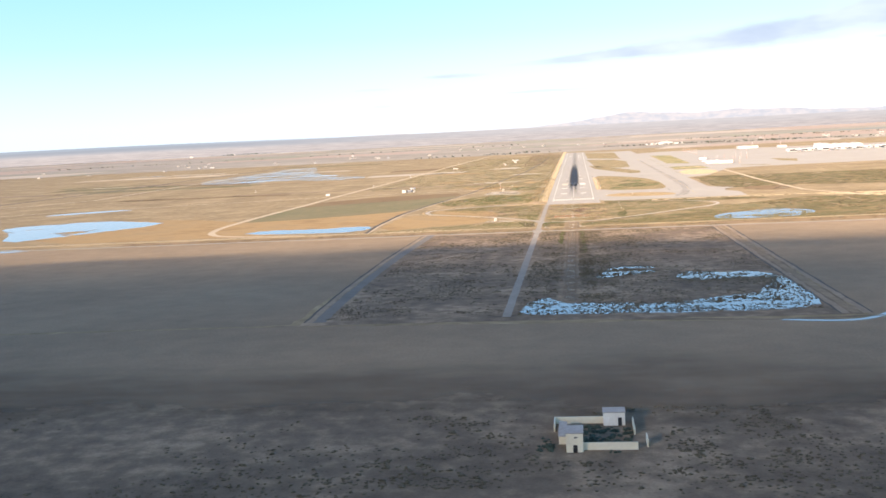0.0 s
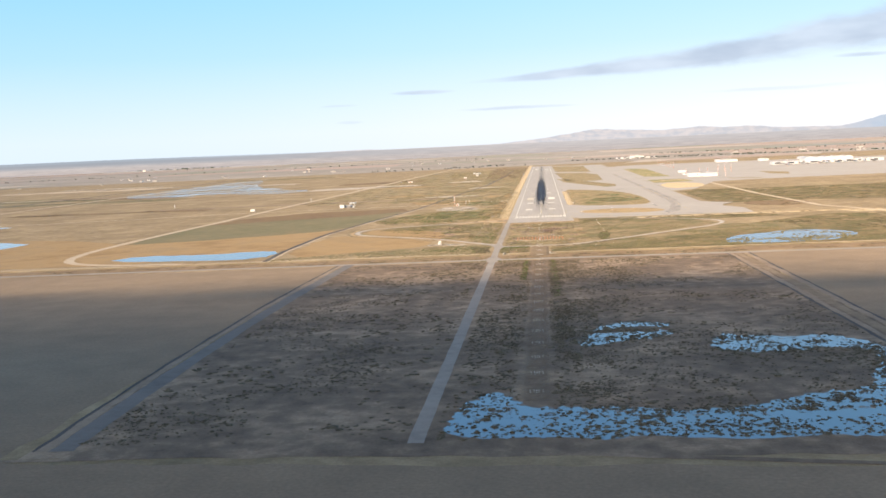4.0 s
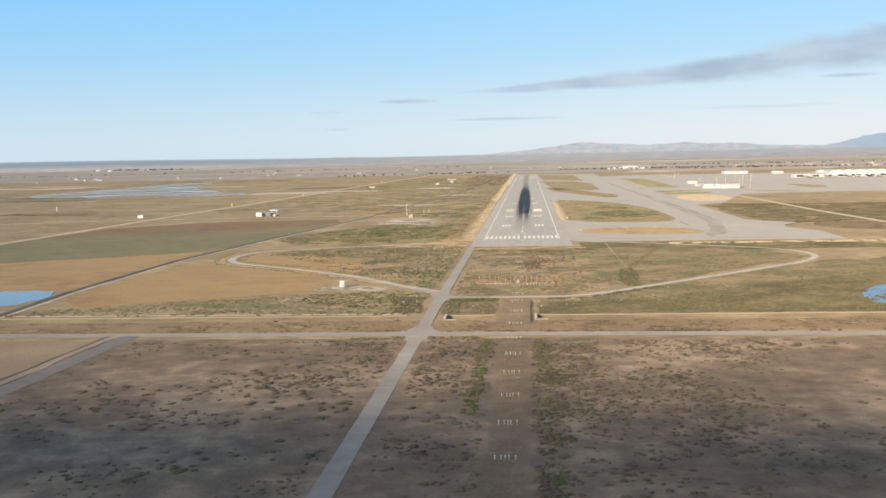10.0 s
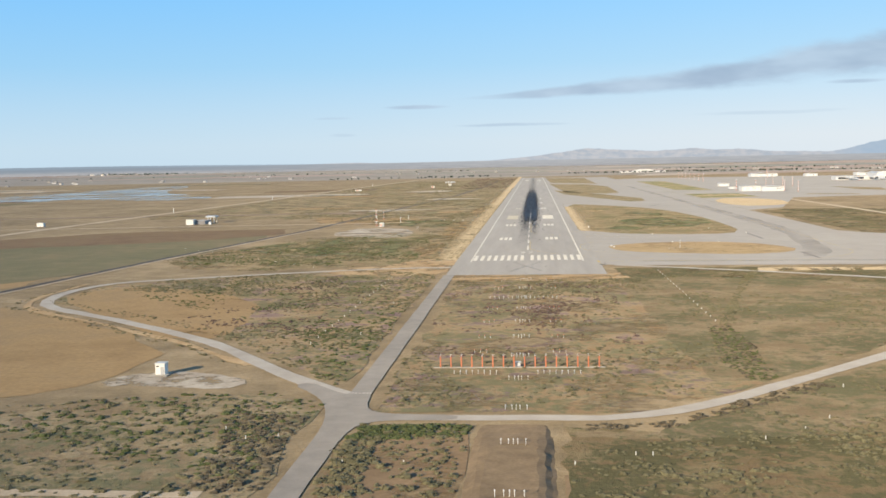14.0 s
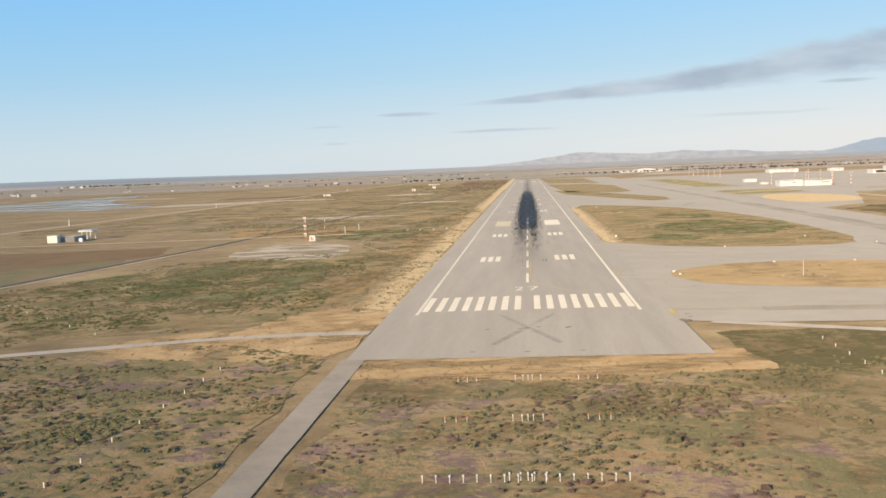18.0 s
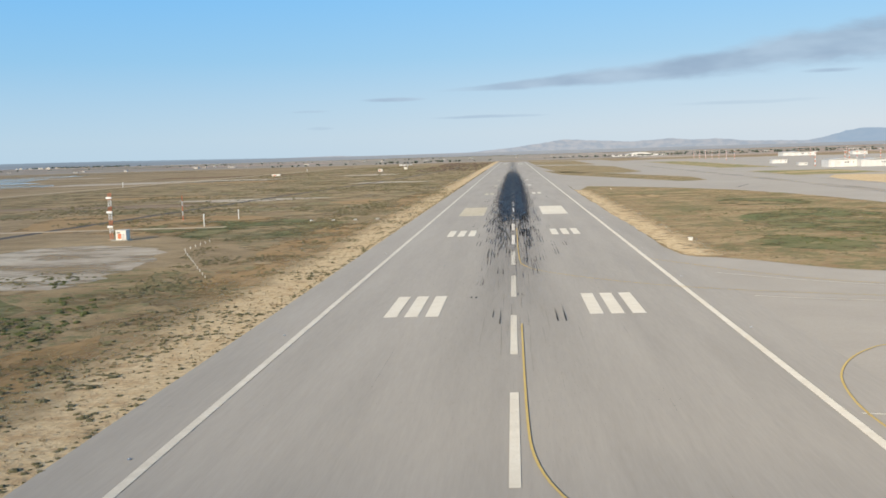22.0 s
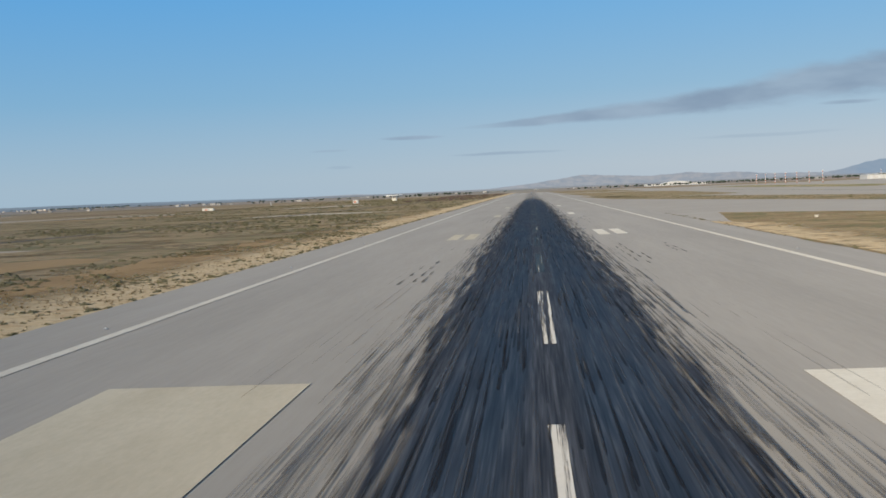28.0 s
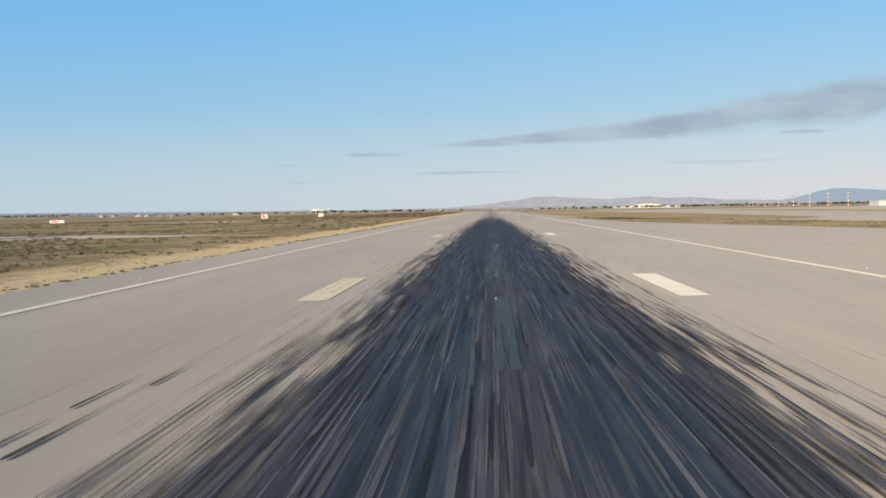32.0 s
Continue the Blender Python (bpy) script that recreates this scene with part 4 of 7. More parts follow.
def embankment():
    bm = bmesh.new()
    ys = [-419 + 2.6 * i for i in range(31)]
    rows = []
    for y in ys:
        h = 0.8 * min(1.0, (y + 421) / 14.0, (-338 - y) / 22.0) + 0.1 * noise.noise((0.3, y * 0.12, 2.0))
        row = []
        for x in (-8.4, -7.0, -6.0, -4.5, -2.5, 0, 2.5, 4.5, 6.0, 7.0, 8.4):
            k = min(1.0, max(0.0, (8.4 - abs(x)) / 3.4))
            wob = 0.6 * noise.noise((x * 0.4, y * 0.25, 5.0))
            row.append(bm.verts.new((x + wob, y + 0.5 * wob, -0.25 + (h + 0.25) * k * k * (3 - 2 * k) + 0.12 * noise.noise((x * 0.5, y * 0.4, 1.0)))))
        rows.append(row)
    for a, b in zip(rows, rows[1:]):
        for i in range(10):
            bm.faces.new((a[i], a[i + 1], b[i + 1], b[i]))
    tagged(part("light_embankment", bm, SAND_DULL), "low earth embankment carrying approach lights over the canal", "embankment", kind="structure")


SAND_DULL = material("packed_brown_earth", [(0.125, 0.092, 0.056), (0.19, 0.14, 0.085), (0.26, 0.19, 0.115)], big=0.05, mid=0.3, fine=1.5, bump=0.4)
embankment()

# ---- runway, taxiways, apron ----
def slab(name, points, mat, label, z=0.14, rounded=0, seed=1):
    return sheet(name, points, z, mat, label, "pavement", step=25, jitter=0.0, rounded=rounded, seed=seed)


slab("runway", [(-37.5, -64), (37.5, -66), (37.5, 30), (37.5, 200), (37.5, 2760), (-37.6, 2760), (-37.6, 200), (-37.6, 20)], ASPHALT, "long grey asphalt runway darkened by tyre rubber")
slab("taxiway", [(37.5, -22), (60, -28), (100, -31), (240, -39), (243, 45), (227, 92), (232, 120), (251, 150), (226, 178), (215, 200), (215, 300), (216, 2620), (130, 2640), (37.5, 2640)], TAXI, "pale taxiway pavement beside the runway", z=0.136)
slab("apron", [(216, 505), (258, 545), (330, 800), (420, 830), (760, 850), (1100, 900), (1150, 2150), (300, 2300), (216, 2200)], TAXI, "wide pale parking apron", z=0.11)
ISLANDS = [
    ("grass_island", [(50, 95), (48, 73), (57, 50), (82, 37), (118, 25), (146, 36), (154, 64), (132, 109), (81, 118)], STRAW_DULL, "dry yellow grass island between taxiways", 1),
    ("grass_island", [(37.2, 719), (37.2, 248), (38.5, 229), (46.5, 226), (68, 192), (124, 176), (150, 196), (154, 300), (150, 427), (131, 566), (90, 654)], MIX_ISLAND, "large green and dry grass island beside the runway", 1),
    ("grass_island", [(37.2, 1300), (50, 1061), (122, 755), (142, 768), (147, 863), (100, 1076)], MIX_DRY, "grass island between the exit taxiways", 0),
    ("grass_island", [(37.2, 1790), (54, 1169), (113, 1080), (137, 1112), (146, 1500), (120, 1700)], MIX_DRY, "grass island between the exit taxiways", 0),
    ("grass_island", [(37.2, 2600), (42, 1900), (140, 1760), (148, 2500)], MIX_DRY, "far grass island beside the runway", 0),
    ("grass_island", [(218, 737), (255, 836), (300, 748), (290, 640), (262, 591), (222, 593)], STRAW, "dry straw strip between taxiway and apron", 1),
    ("grass_island", [(222, 1000), (222, 830), (300, 850), (296, 980)], GRASS, "grass in front of the hangars", 0),
    ("grass_island", [(380, 930), (440, 896), (436, 876), (374, 908)], MIX_DRY, "narrow grass strip in the apron", 0),
    ("grass_island", [(500, 1250), (546, 1140), (520, 1010), (494, 1080)], MIX_DRY, "narrow grass strip in the apron", 0),
    ("grass_island", [(240, 1900), (236, 1200), (290, 1150), (300, 1850)], GRASS, "grass strip beside the apron", 0),
]
for i, (name, pts, mat, label, rnd) in enumerate(ISLANDS):
    sheet(name, pts, 0.19, mat, label, "grass", step=10, jitter=0.8, rounded=rnd, seed=60 + i)
sheet("straw_verge", [(37.5, 640), (37.5, 250), (39, 231), (46, 229), (56, 260), (56, 600)], 0.22, worn_strip("fading_straw_east", STRAW, 37.4, 9.0, 5.0, 0.26, 0.5), "dry straw-coloured verge along the runway edge", "verge", step=9, jitter=0.6, seed=80)

sheet("bare_patch", [(54, 530), (62, 512), (74, 520), (76, 545), (66, 552), (55, 546)], 0.205, STRAW_DULL, "bare straw patch on the grass island", "bare patch", step=4, jitter=1.5, rounded=1, seed=81, ragged=(0.08, 0.3, 0.5, (1, 0.6, 1)))
for pts, sd in (([(70, 300), (112, 250), (150, 300), (146, 380), (110, 400), (80, 380)], 82), ([(84, 430), (120, 415), (128, 470), (96, 490)], 83), ([(56, 250), (84, 224), (96, 236), (70, 290)], 84)):
    sheet("green_patch", pts, 0.203, MIX_LUSH, "fresh green growth on the grass island", "grass", step=4, jitter=2.0, rounded=1, seed=sd, ragged=(0.05, 0.40, 0.58, (1, 0.6, 1)))
for pts, sd in (([(-150, 60), (-84, 30), (-72, 110), (-90, 190), (-150, 170), (-190, 100)], 85), ([(-120, 330), (-66, 300), (-58, 380), (-90, 420), (-150, 400)], 86)):
    sheet("green_patch", pts, 0.052, MIX_LUSH, "fresh green growth in the scrub beside the runway", "scrubland", step=5, jitter=3.0, rounded=1, seed=sd, ragged=(0.05, 0.40, 0.60, (1, 0.6, 1)))
for pts, sd in (([(-64, 190), (-50, 170), (-48, 330), (-58, 420), (-68, 330)], 87), ([(-76, 40), (-56, 24), (-50, 110), (-62, 150)], 88), ([(-64, 480), (-50, 460), (-48, 640), (-60, 700)], 89)):
    sheet("bare_patch", pts, 0.056, FIELD_ORANGE, "bare brown earth between scrub and verge", "bare patch", step=5, jitter=2.0, rounded=1, seed=sd, ragged=(0.06, 0.38, 0.58, (1, 0.4, 1)))
runway = bpy.data.objects["runway"]
JOINT = holes_material("sealed_joint", BLACKED, 0.12, 0.48, 0.95, (1, 0.25, 1))
for x in (-15.0, 15.0):
    ribbon("joint", [(x, -62), (x, 1200)], 0.07, 0.152, JOINT, parent=runway)
for y in (96, 344, 610):
    ribbon("joint", [(-36, y), (36, y + 0.4)], 0.07, 0.156, JOINT, parent=runway)

# ---- runway markings ----
Z = 0.17


def marking(name, label, category="runway marking"):
    e = empty(name)
    return tagged(e, label, category)


def stripe(parent, x0, x1, y0, y1, name="stripe", mat=None, z=Z):
    bm = bmesh.new()
    n = max(1, int((y1 - y0) / 40))
    for i in range(n):
        a, b = y0 + (y1 - y0) * i / n, y0 + (y1 - y0) * (i + 1) / n
        bm.faces.new([bm.verts.new(p) for p in ((x0, a, z), (x1, a, z), (x1, b, z), (x0, b, z))])
    return part(name, bm, mat or PAINT, parent)


m = marking("threshold_marking", "sixteen long white threshold stripes across the runway")
for i in range(8):
    x = 1.8 + 3.6 * i
    stripe(m, x, x + 1.8, 5.2, 34.8)
    stripe(m, -x - 1.8, -x, 5.2, 34.8)
for s in (-1, 1):
    m = marking("edge_line", "white line along the runway edge")
    # the left line is set duller than the right
    stripe(m, min(s * 29.1, s * 30), max(s * 29.1, s * 30), -1, 2740, "line", PAINT_WORN_DULL if s < 0 else PAINT)
PAINT_RUBBED = material("rubber_stained_paint", [(0.024, 0.036, 0.046), (0.050, 0.067, 0.080)], big=0.06, mid=0.5, fine=4.0, rough=0.85, bump=0.03, fine_amt=0.12, stretch=(1, 0.1, 1))
STREAKED = [holes_material("paint_under_tyre_streaks", base, 3.2, lo, lo + 0.10, (1, 0.012, 1)) for base, lo in ((PAINT_DULL, 0.36), (PAINT_DULL, 0.48), (PAINT_RUBBED, 0.34), (PAINT_WORN_DULL, 0.57))]
m = marking("centre_line", "broken white runway centre line stained by tyres")
y = 70.0
while y < 2650:
    if y < 260:
        stripe(m, -0.45, 0.45, y, y + 30, "dash")
    else:
        stripe(m, -0.45, 0.45, y, y + 30, "dash", STREAKED[0 if y < 360 else 1 if y < 480 else 2], 0.213)
        if y >= 480:
            stripe(m, -0.45, 0.45, y, y + 30, "worn_dash", STREAKED[3], 0.222)
    y += 50
for y0, bars in ((150, 3), (300, 3), (600, 2), (750, 1), (900, 1), (1850, 1), (2000, 2), (2150, 3)):
    m = marking("touchdown_zone_marking", "pairs of white touchdown bars on the runway")
    for i in range(bars):
        x = 11.3 + 3.15 * i
        for s in (-1, 1):
            # left bars further on take the duller cream tone
            stripe(m, min(s * x, s * (x + 2.0)), max(s * x, s * (x + 2.0)), y0, y0 + 22.5, "bar", PAINT_CREAM if s < 0 and y0 > 500 else None)
m = marking("aiming_point_marking", "two broad white aiming blocks on the runway")
for s in (-1, 1):
    # the left block takes the cream tone as well
    stripe(m, min(s * 11.4, s * 21.3), max(s * 11.4, s * 21.3), 400, 460, "block", PAINT_CREAM if s < 0 else PAINT)
m = marking("aiming_point_marking", "two broad white aiming blocks near the far end")
for s in (-1, 1):
    stripe(m, min(s * 11.4, s * 21.3), max(s * 11.4, s * 21.3), 2250, 2310, "block")


def digits(text, x, y, wide, tall):
    cu = bpy.data.curves.new("digits", "FONT")
    cu.body, cu.size, cu.align_x, cu.space_character = text, 1.0, "CENTER", 1.35
    tmp = bpy.data.objects.new("digits", cu)
    me = bpy.data.meshes.new_from_object(tmp)
    bpy.data.objects.remove(tmp)
    co = np.array([v.co[:] for v in me.vertices])
    lo, hi = co.min(0), co.max(0)
    for v in me.vertices:
        v.co = (K * (x + ((v.co.x - lo[0]) / (hi[0] - lo[0]) - 0.5) * wide), K * (y + (v.co.y - lo[1]) / (hi[1] - lo[1]) * tall), K * Z)
    me.materials.append(PAINT)
    e = marking("runway_number", "white runway number 27 painted on asphalt")
    ob = new("digits", me)
    ob.parent = e


digits("27", -0.3, 48.3, 7.4, 9.6)

WORN_BLACK = holes_material("worn_black", BLACKED, 0.25, 0.15, 1.5)
WORN_FAINT = holes_material("faint_black", BLACKED, 0.25, 0.2, 1.7)
m = marking("blacked_out_cross", "blacked-out cross in front of the threshold")
for a, b in (((-7.6, -50), (7.0, -4)), ((7.4, -49), (-7.2, -4))):
    mid = ((a[0] + b[0]) / 2, (a[1] + b[1]) / 2)
    ribbon("arm", [a, mid], 1.7, Z, WORN_BLACK, parent=m)
    ribbon("arm", [mid, b], 1.5, Z, WORN_FAINT, parent=m)
YELLOW = [
    [(1.1, 142), (1.1, 86), (1.6, 76), (3.2, 68), (9, 52), (15, 42), (18.5, 37)],
    [(1.1, 330), (1.2, 228), (2.2, 217), (6, 205), (22, 184), (38, 172), (70, 158), (105, 152)],
    [(30, 226), (46, 196), (60, 178), (90, 165)],
    [(38, -4), (67, -6), (130, -10), (170, 10), (184, 60), (184, 2500)],
    [(28, 26), (40, 18), (52, 11), (70, 4), (110, 0)],
    [(62, 128), (45, 123.5), (39.5, 117.6), (35.6, 110.4), (32.9, 102.4), (31, 88), (33, 66), (42, 49), (60, 33), (90, 24)],
    [(37, -2.2), (60, -3), (110, -7)],
]
for line in YELLOW:
    m = marking("taxi_line", "faded yellow taxi guide line", "taxiway marking")
    ribbon("line", line, 0.24, Z + 0.03 if line[0][0] < 2 else 0.205, PAINT_YELLOW, parent=m, rounds=2)
for x, y, l, t in ((150, 160, 54, 0), (150, 17.5, 37, 0), (140, 640, 50, -20)):
    bm = boxed(-0.9, 0.9, -l / 2, l / 2, 0, 0.02)
    ob = part("tar_strip", bm, BLACKED)
    ob.matrix_world = pose(x * K, y * K, 0.15 * K, 0, 0, t)
    tagged(ob, "dark patched strip across the taxiway", "tar strip", kind="structure")


LANE = holes_material("dark_worn_lane", BLACKED, 0.05, 0.2, 1.6, (1, 0.3, 1))
for line, wide in (([(184, 640), (184, 330), (182, 200), (172, 110), (160, 40), (150, 8)], 13), ([(184, 1500), (184, 660)], 9), ([(60, -6), (110, -9), (150, -11), (190, -14)], 8)):
    ribbon("worn_lane", line, wide, 0.142, LANE, "darker worn lane along the taxiway", "stain", rounds=2, jitter=1.5, seed=70, kind="structure")
m = marking("holding_mark", "yellow bar and thin line at the pavement edge", "taxiway marking")
ribbon("bar", [(36.9, -2), (37.2, -10)], 1.1, 0.21, PAINT_YELLOW, parent=m)
ribbon("line", [(37.2, -10), (37.6, -18)], 0.25, 0.21, PAINT_YELLOW, parent=m)
for ya in (89, 76):
    m = marking("thin_white_mark", "thin worn white line across the taxiway mouth", "taxiway marking")
    ribbon("line", [(31, ya + 1), (39, ya - 1)], 0.3, 0.205, PAINT_WORN_DULL, parent=m)
for line in ([(39, 198), (51, 184.4), (63, 174.6), (90, 160)], [(38.8, 165.6), (44.5, 162.1), (56.6, 157.5), (80, 150)]):
    m = marking("thin_white_mark", "thin worn white line across the taxiway mouth", "taxiway marking")
    ribbon("line", line, 0.3, 0.205, PAINT_WORN_DULL, parent=m, rounds=2)
m = marking("stop_line", "short row of white dots across the service road", "road marking")
for k in range(6):
    stripe(m, -38.2 + 0.85 * k, -37.7 + 0.85 * k, -312.6, -312.1, "dot", z=0.12)
m = marking("island_ring", "pale ring laid out on the dry grass island", "ground ring")
ribbon("ring", [(88.5 + 6.5 * math.cos(a), 65.5 + 8.5 * math.sin(a)) for a in np.arange(0, 6.4, 0.2618)], 0.55, 0.24, CHALK, parent=m)
sheet("oil_stain", [(36.6, -19), (39.5, -19), (40, -24), (36.8, -24)], 0.16, holes_material("dark_stain", BLACKED, 0.3, 0.2, 0.9), "dark stain on the pavement corner", "stain", step=1, jitter=0.2, rounded=2, seed=98)
# ---- tyre rubber ----
def rubber_material():
    m = bpy.data.materials.new("tyre_rubber_film")
    m.use_nodes = True
    nt = m.node_tree
    b = nt.nodes["Principled BSDF"]
    geo = nt.nodes.new("ShaderNodeNewGeometry")
    vec = geo.outputs["Position"]
    sep = nt.nodes.new("ShaderNodeSeparateXYZ")
    link(nt, vec, sep.inputs[0])
    y = math_node(nt, "DIVIDE", sep.outputs[1], K)
    ax = math_node(nt, "ABSOLUTE", math_node(nt, "DIVIDE", sep.outputs[0], K))
    # how much rubber lies here: heaviest past the aiming blocks, thinning far down the runway
    along = math_node(nt, "MULTIPLY", smooth(nt, y, 262, 455), math_node(nt, "SUBTRACT", 1.0, math_node(nt, "MULTIPLY", smooth(nt, y, 720, 1700), 0.75)))
    wide = math_node(nt, "ADD", 7.4, math_node(nt, "MULTIPLY", smooth(nt, y, 330, 560), 3.0))
    across = math_node(nt, "SUBTRACT", 1.0, smooth(nt, math_node(nt, "DIVIDE", ax, wide), 0.36, 1.10))
    s1 = noise_of(nt, vec, 1.5 / K, 3, 0.55, (1, 0.04, 1))
    s2 = noise_of(nt, vec, 4.2 / K, 2, 0.55, (1, 0.022, 1))
    st = math_node(nt, "ADD", math_node(nt, "MULTIPLY", s1, 0.45), math_node(nt, "MULTIPLY", s2, 0.55))
    amount = math_node(nt, "MULTIPLY", across, along)
    lo = math_node(nt, "SUBTRACT", 0.66, math_node(nt, "MULTIPLY", amount, 0.40))
    cover = math_node(nt, "DIVIDE", math_node(nt, "SUBTRACT", st, lo), 0.13, clamp=True)
    cover = math_node(nt, "MULTIPLY", cover, math_node(nt, "MULTIPLY", smooth(nt, amount, 0.0, 0.25), 0.97))
    worn = math_node(nt, "MULTIPLY", math_node(nt, "MULTIPLY", smooth(nt, y, 60, 260), math_node(nt, "SUBTRACT", 1.0, smooth(nt, ax, 2.5, 10.0))), math_node(nt, "MULTIPLY", s1, 0.30))
    link(nt, math_node(nt, "MAXIMUM", cover, worn), b.inputs["Alpha"])
    grain = math_node(nt, "ADD", math_node(nt, "MULTIPLY", noise_of(nt, vec, 2.6 / K, 3, 0.6, (1, 0.03, 1)), 0.5), math_node(nt, "MULTIPLY", noise_of(nt, vec, 8.0 / K, 2, 0.6, (1, 0.016, 1)), 0.5))
    brown = ramp(nt, grain, [(0.38, (0.050, 0.045, 0.044)), (0.49, (0.090, 0.081, 0.077)), (0.58, (0.14, 0.127, 0.118)), (0.67, (0.21, 0.192, 0.176))])
    # sky reflected by the rubber in the lanes, put into the colour as navy
    navy_sheen = ramp(nt, grain, [(0.38, (0.036, 0.046, 0.057)), (0.50, (0.055, 0.067, 0.080)), (0.59, (0.085, 0.096, 0.107)), (0.68, (0.145, 0.147, 0.149))])
    lane = math_node(nt, "MULTIPLY", smooth(nt, ax, 0.5, 1.6), math_node(nt, "SUBTRACT", 1.0, smooth(nt, ax, 3.6, 6.8)))
    patchy = smooth(nt, noise_of(nt, vec, 0.5 / K, 3, 0.5, (1, 0.08, 1)), 0.28, 0.55)
    blue = math_node(nt, "MULTIPLY", math_node(nt, "MULTIPLY", lane, smooth(nt, y, 330, 430)), math_node(nt, "ADD", 0.35, math_node(nt, "MULTIPLY", patchy, 0.6)))
    deep = math_node(nt, "SUBTRACT", 1.2, math_node(nt, "MULTIPLY", smooth(nt, y, 480, 640), 0.22))
    tone = nt.nodes.new("ShaderNodeCombineXYZ")
    for i in range(3):
        link(nt, deep, tone.inputs[i])
    link(nt, mix_col(nt, 1.0, mix_col(nt, blue, brown, navy_sheen), tone.outputs[0], "MULTIPLY"), b.inputs["Base Color"])
    b.inputs["Roughness"].default_value = 0.75
    b.inputs["Specular IOR Level"].default_value = 0.15
    return m


sheet("tyre_rubber", [(-14, 15), (14, 15), (14, 2700), (-14, 2700)], 0.19, rubber_material(), "dark streaked film of tyre rubber along the runway", "tyre rubber", step=40, kind="stuff")
RUBBER_DARK = material("fresh_skid_rubber", [(0.028, 0.027, 0.028), (0.075, 0.070, 0.069)], big=0.1, mid=0.6, fine=3.0, stretch=(1, 0.1, 1), rough=0.75, bump=0.0, spec=0.08)
WORN_STREAK = material("worn_grey_streak", [(0.15, 0.142, 0.135), (0.28, 0.264, 0.247)], big=0.1, mid=0.6, fine=3.0, stretch=(1, 0.1, 1), rough=0.75, bump=0.0, spec=0.08)


def fading(name, base):
    """The same rubber, wearing thin along each mark by the mark's own fade."""
    m = base.copy()
    m.name = name
    nt = m.node_tree
    b = next(n for n in nt.nodes if n.type == "BSDF_PRINCIPLED")
    at = nt.nodes.new("ShaderNodeAttribute")
    at.attribute_name = "fade"
    vec = nt.nodes.new("ShaderNodeNewGeometry").outputs["Position"]
    rub = math_node(nt, "ADD", 0.55, math_node(nt, "MULTIPLY", noise_of(nt, vec, 2.5 / K, 3, 0.6, (1, 0.12, 1)), 0.9))
    link(nt, math_node(nt, "MULTIPLY", at.outputs["Fac"], rub, clamp=True), b.inputs["Alpha"])
    return m


class Marks:
    """A heap of long thin tapered marks that becomes one mesh."""
    def __init__(self):
        self.verts, self.faces, self.fades = [], [], []

    def add(self, x, y, l, w, lean, dark, z):
        n = len(self.verts)
        for u, k, f in ((0, 0.35, 0.9), (0.05, 0.9, 1.0), (0.28, 1.0, 0.9), (0.62, 0.8, 0.62), (1, 0.3, 0.1)):
            for side in (-1, 1):
                self.verts.append((x + lean * u * l + side * w * k / 2, y + u * l, z))
                self.fades.append(min(1.0, dark * f))
        for a in range(n, n + 8, 2):
            self.faces.append((a, a + 1, a + 3, a + 2))

    def build(self, name, mat, label):
        ob = mesh_object(name, self.verts, self.faces, mat)
        ob.data.attributes.new("fade", "FLOAT", "POINT").data.foreach_set("value", self.fades)
        return tagged(ob, label, "skid marks", kind="stuff")


def rise_between(v, a, b):
    u = min(1.0, max(0.0, (v - a) / (b - a)))
    return u * u * (3 - 2 * u)


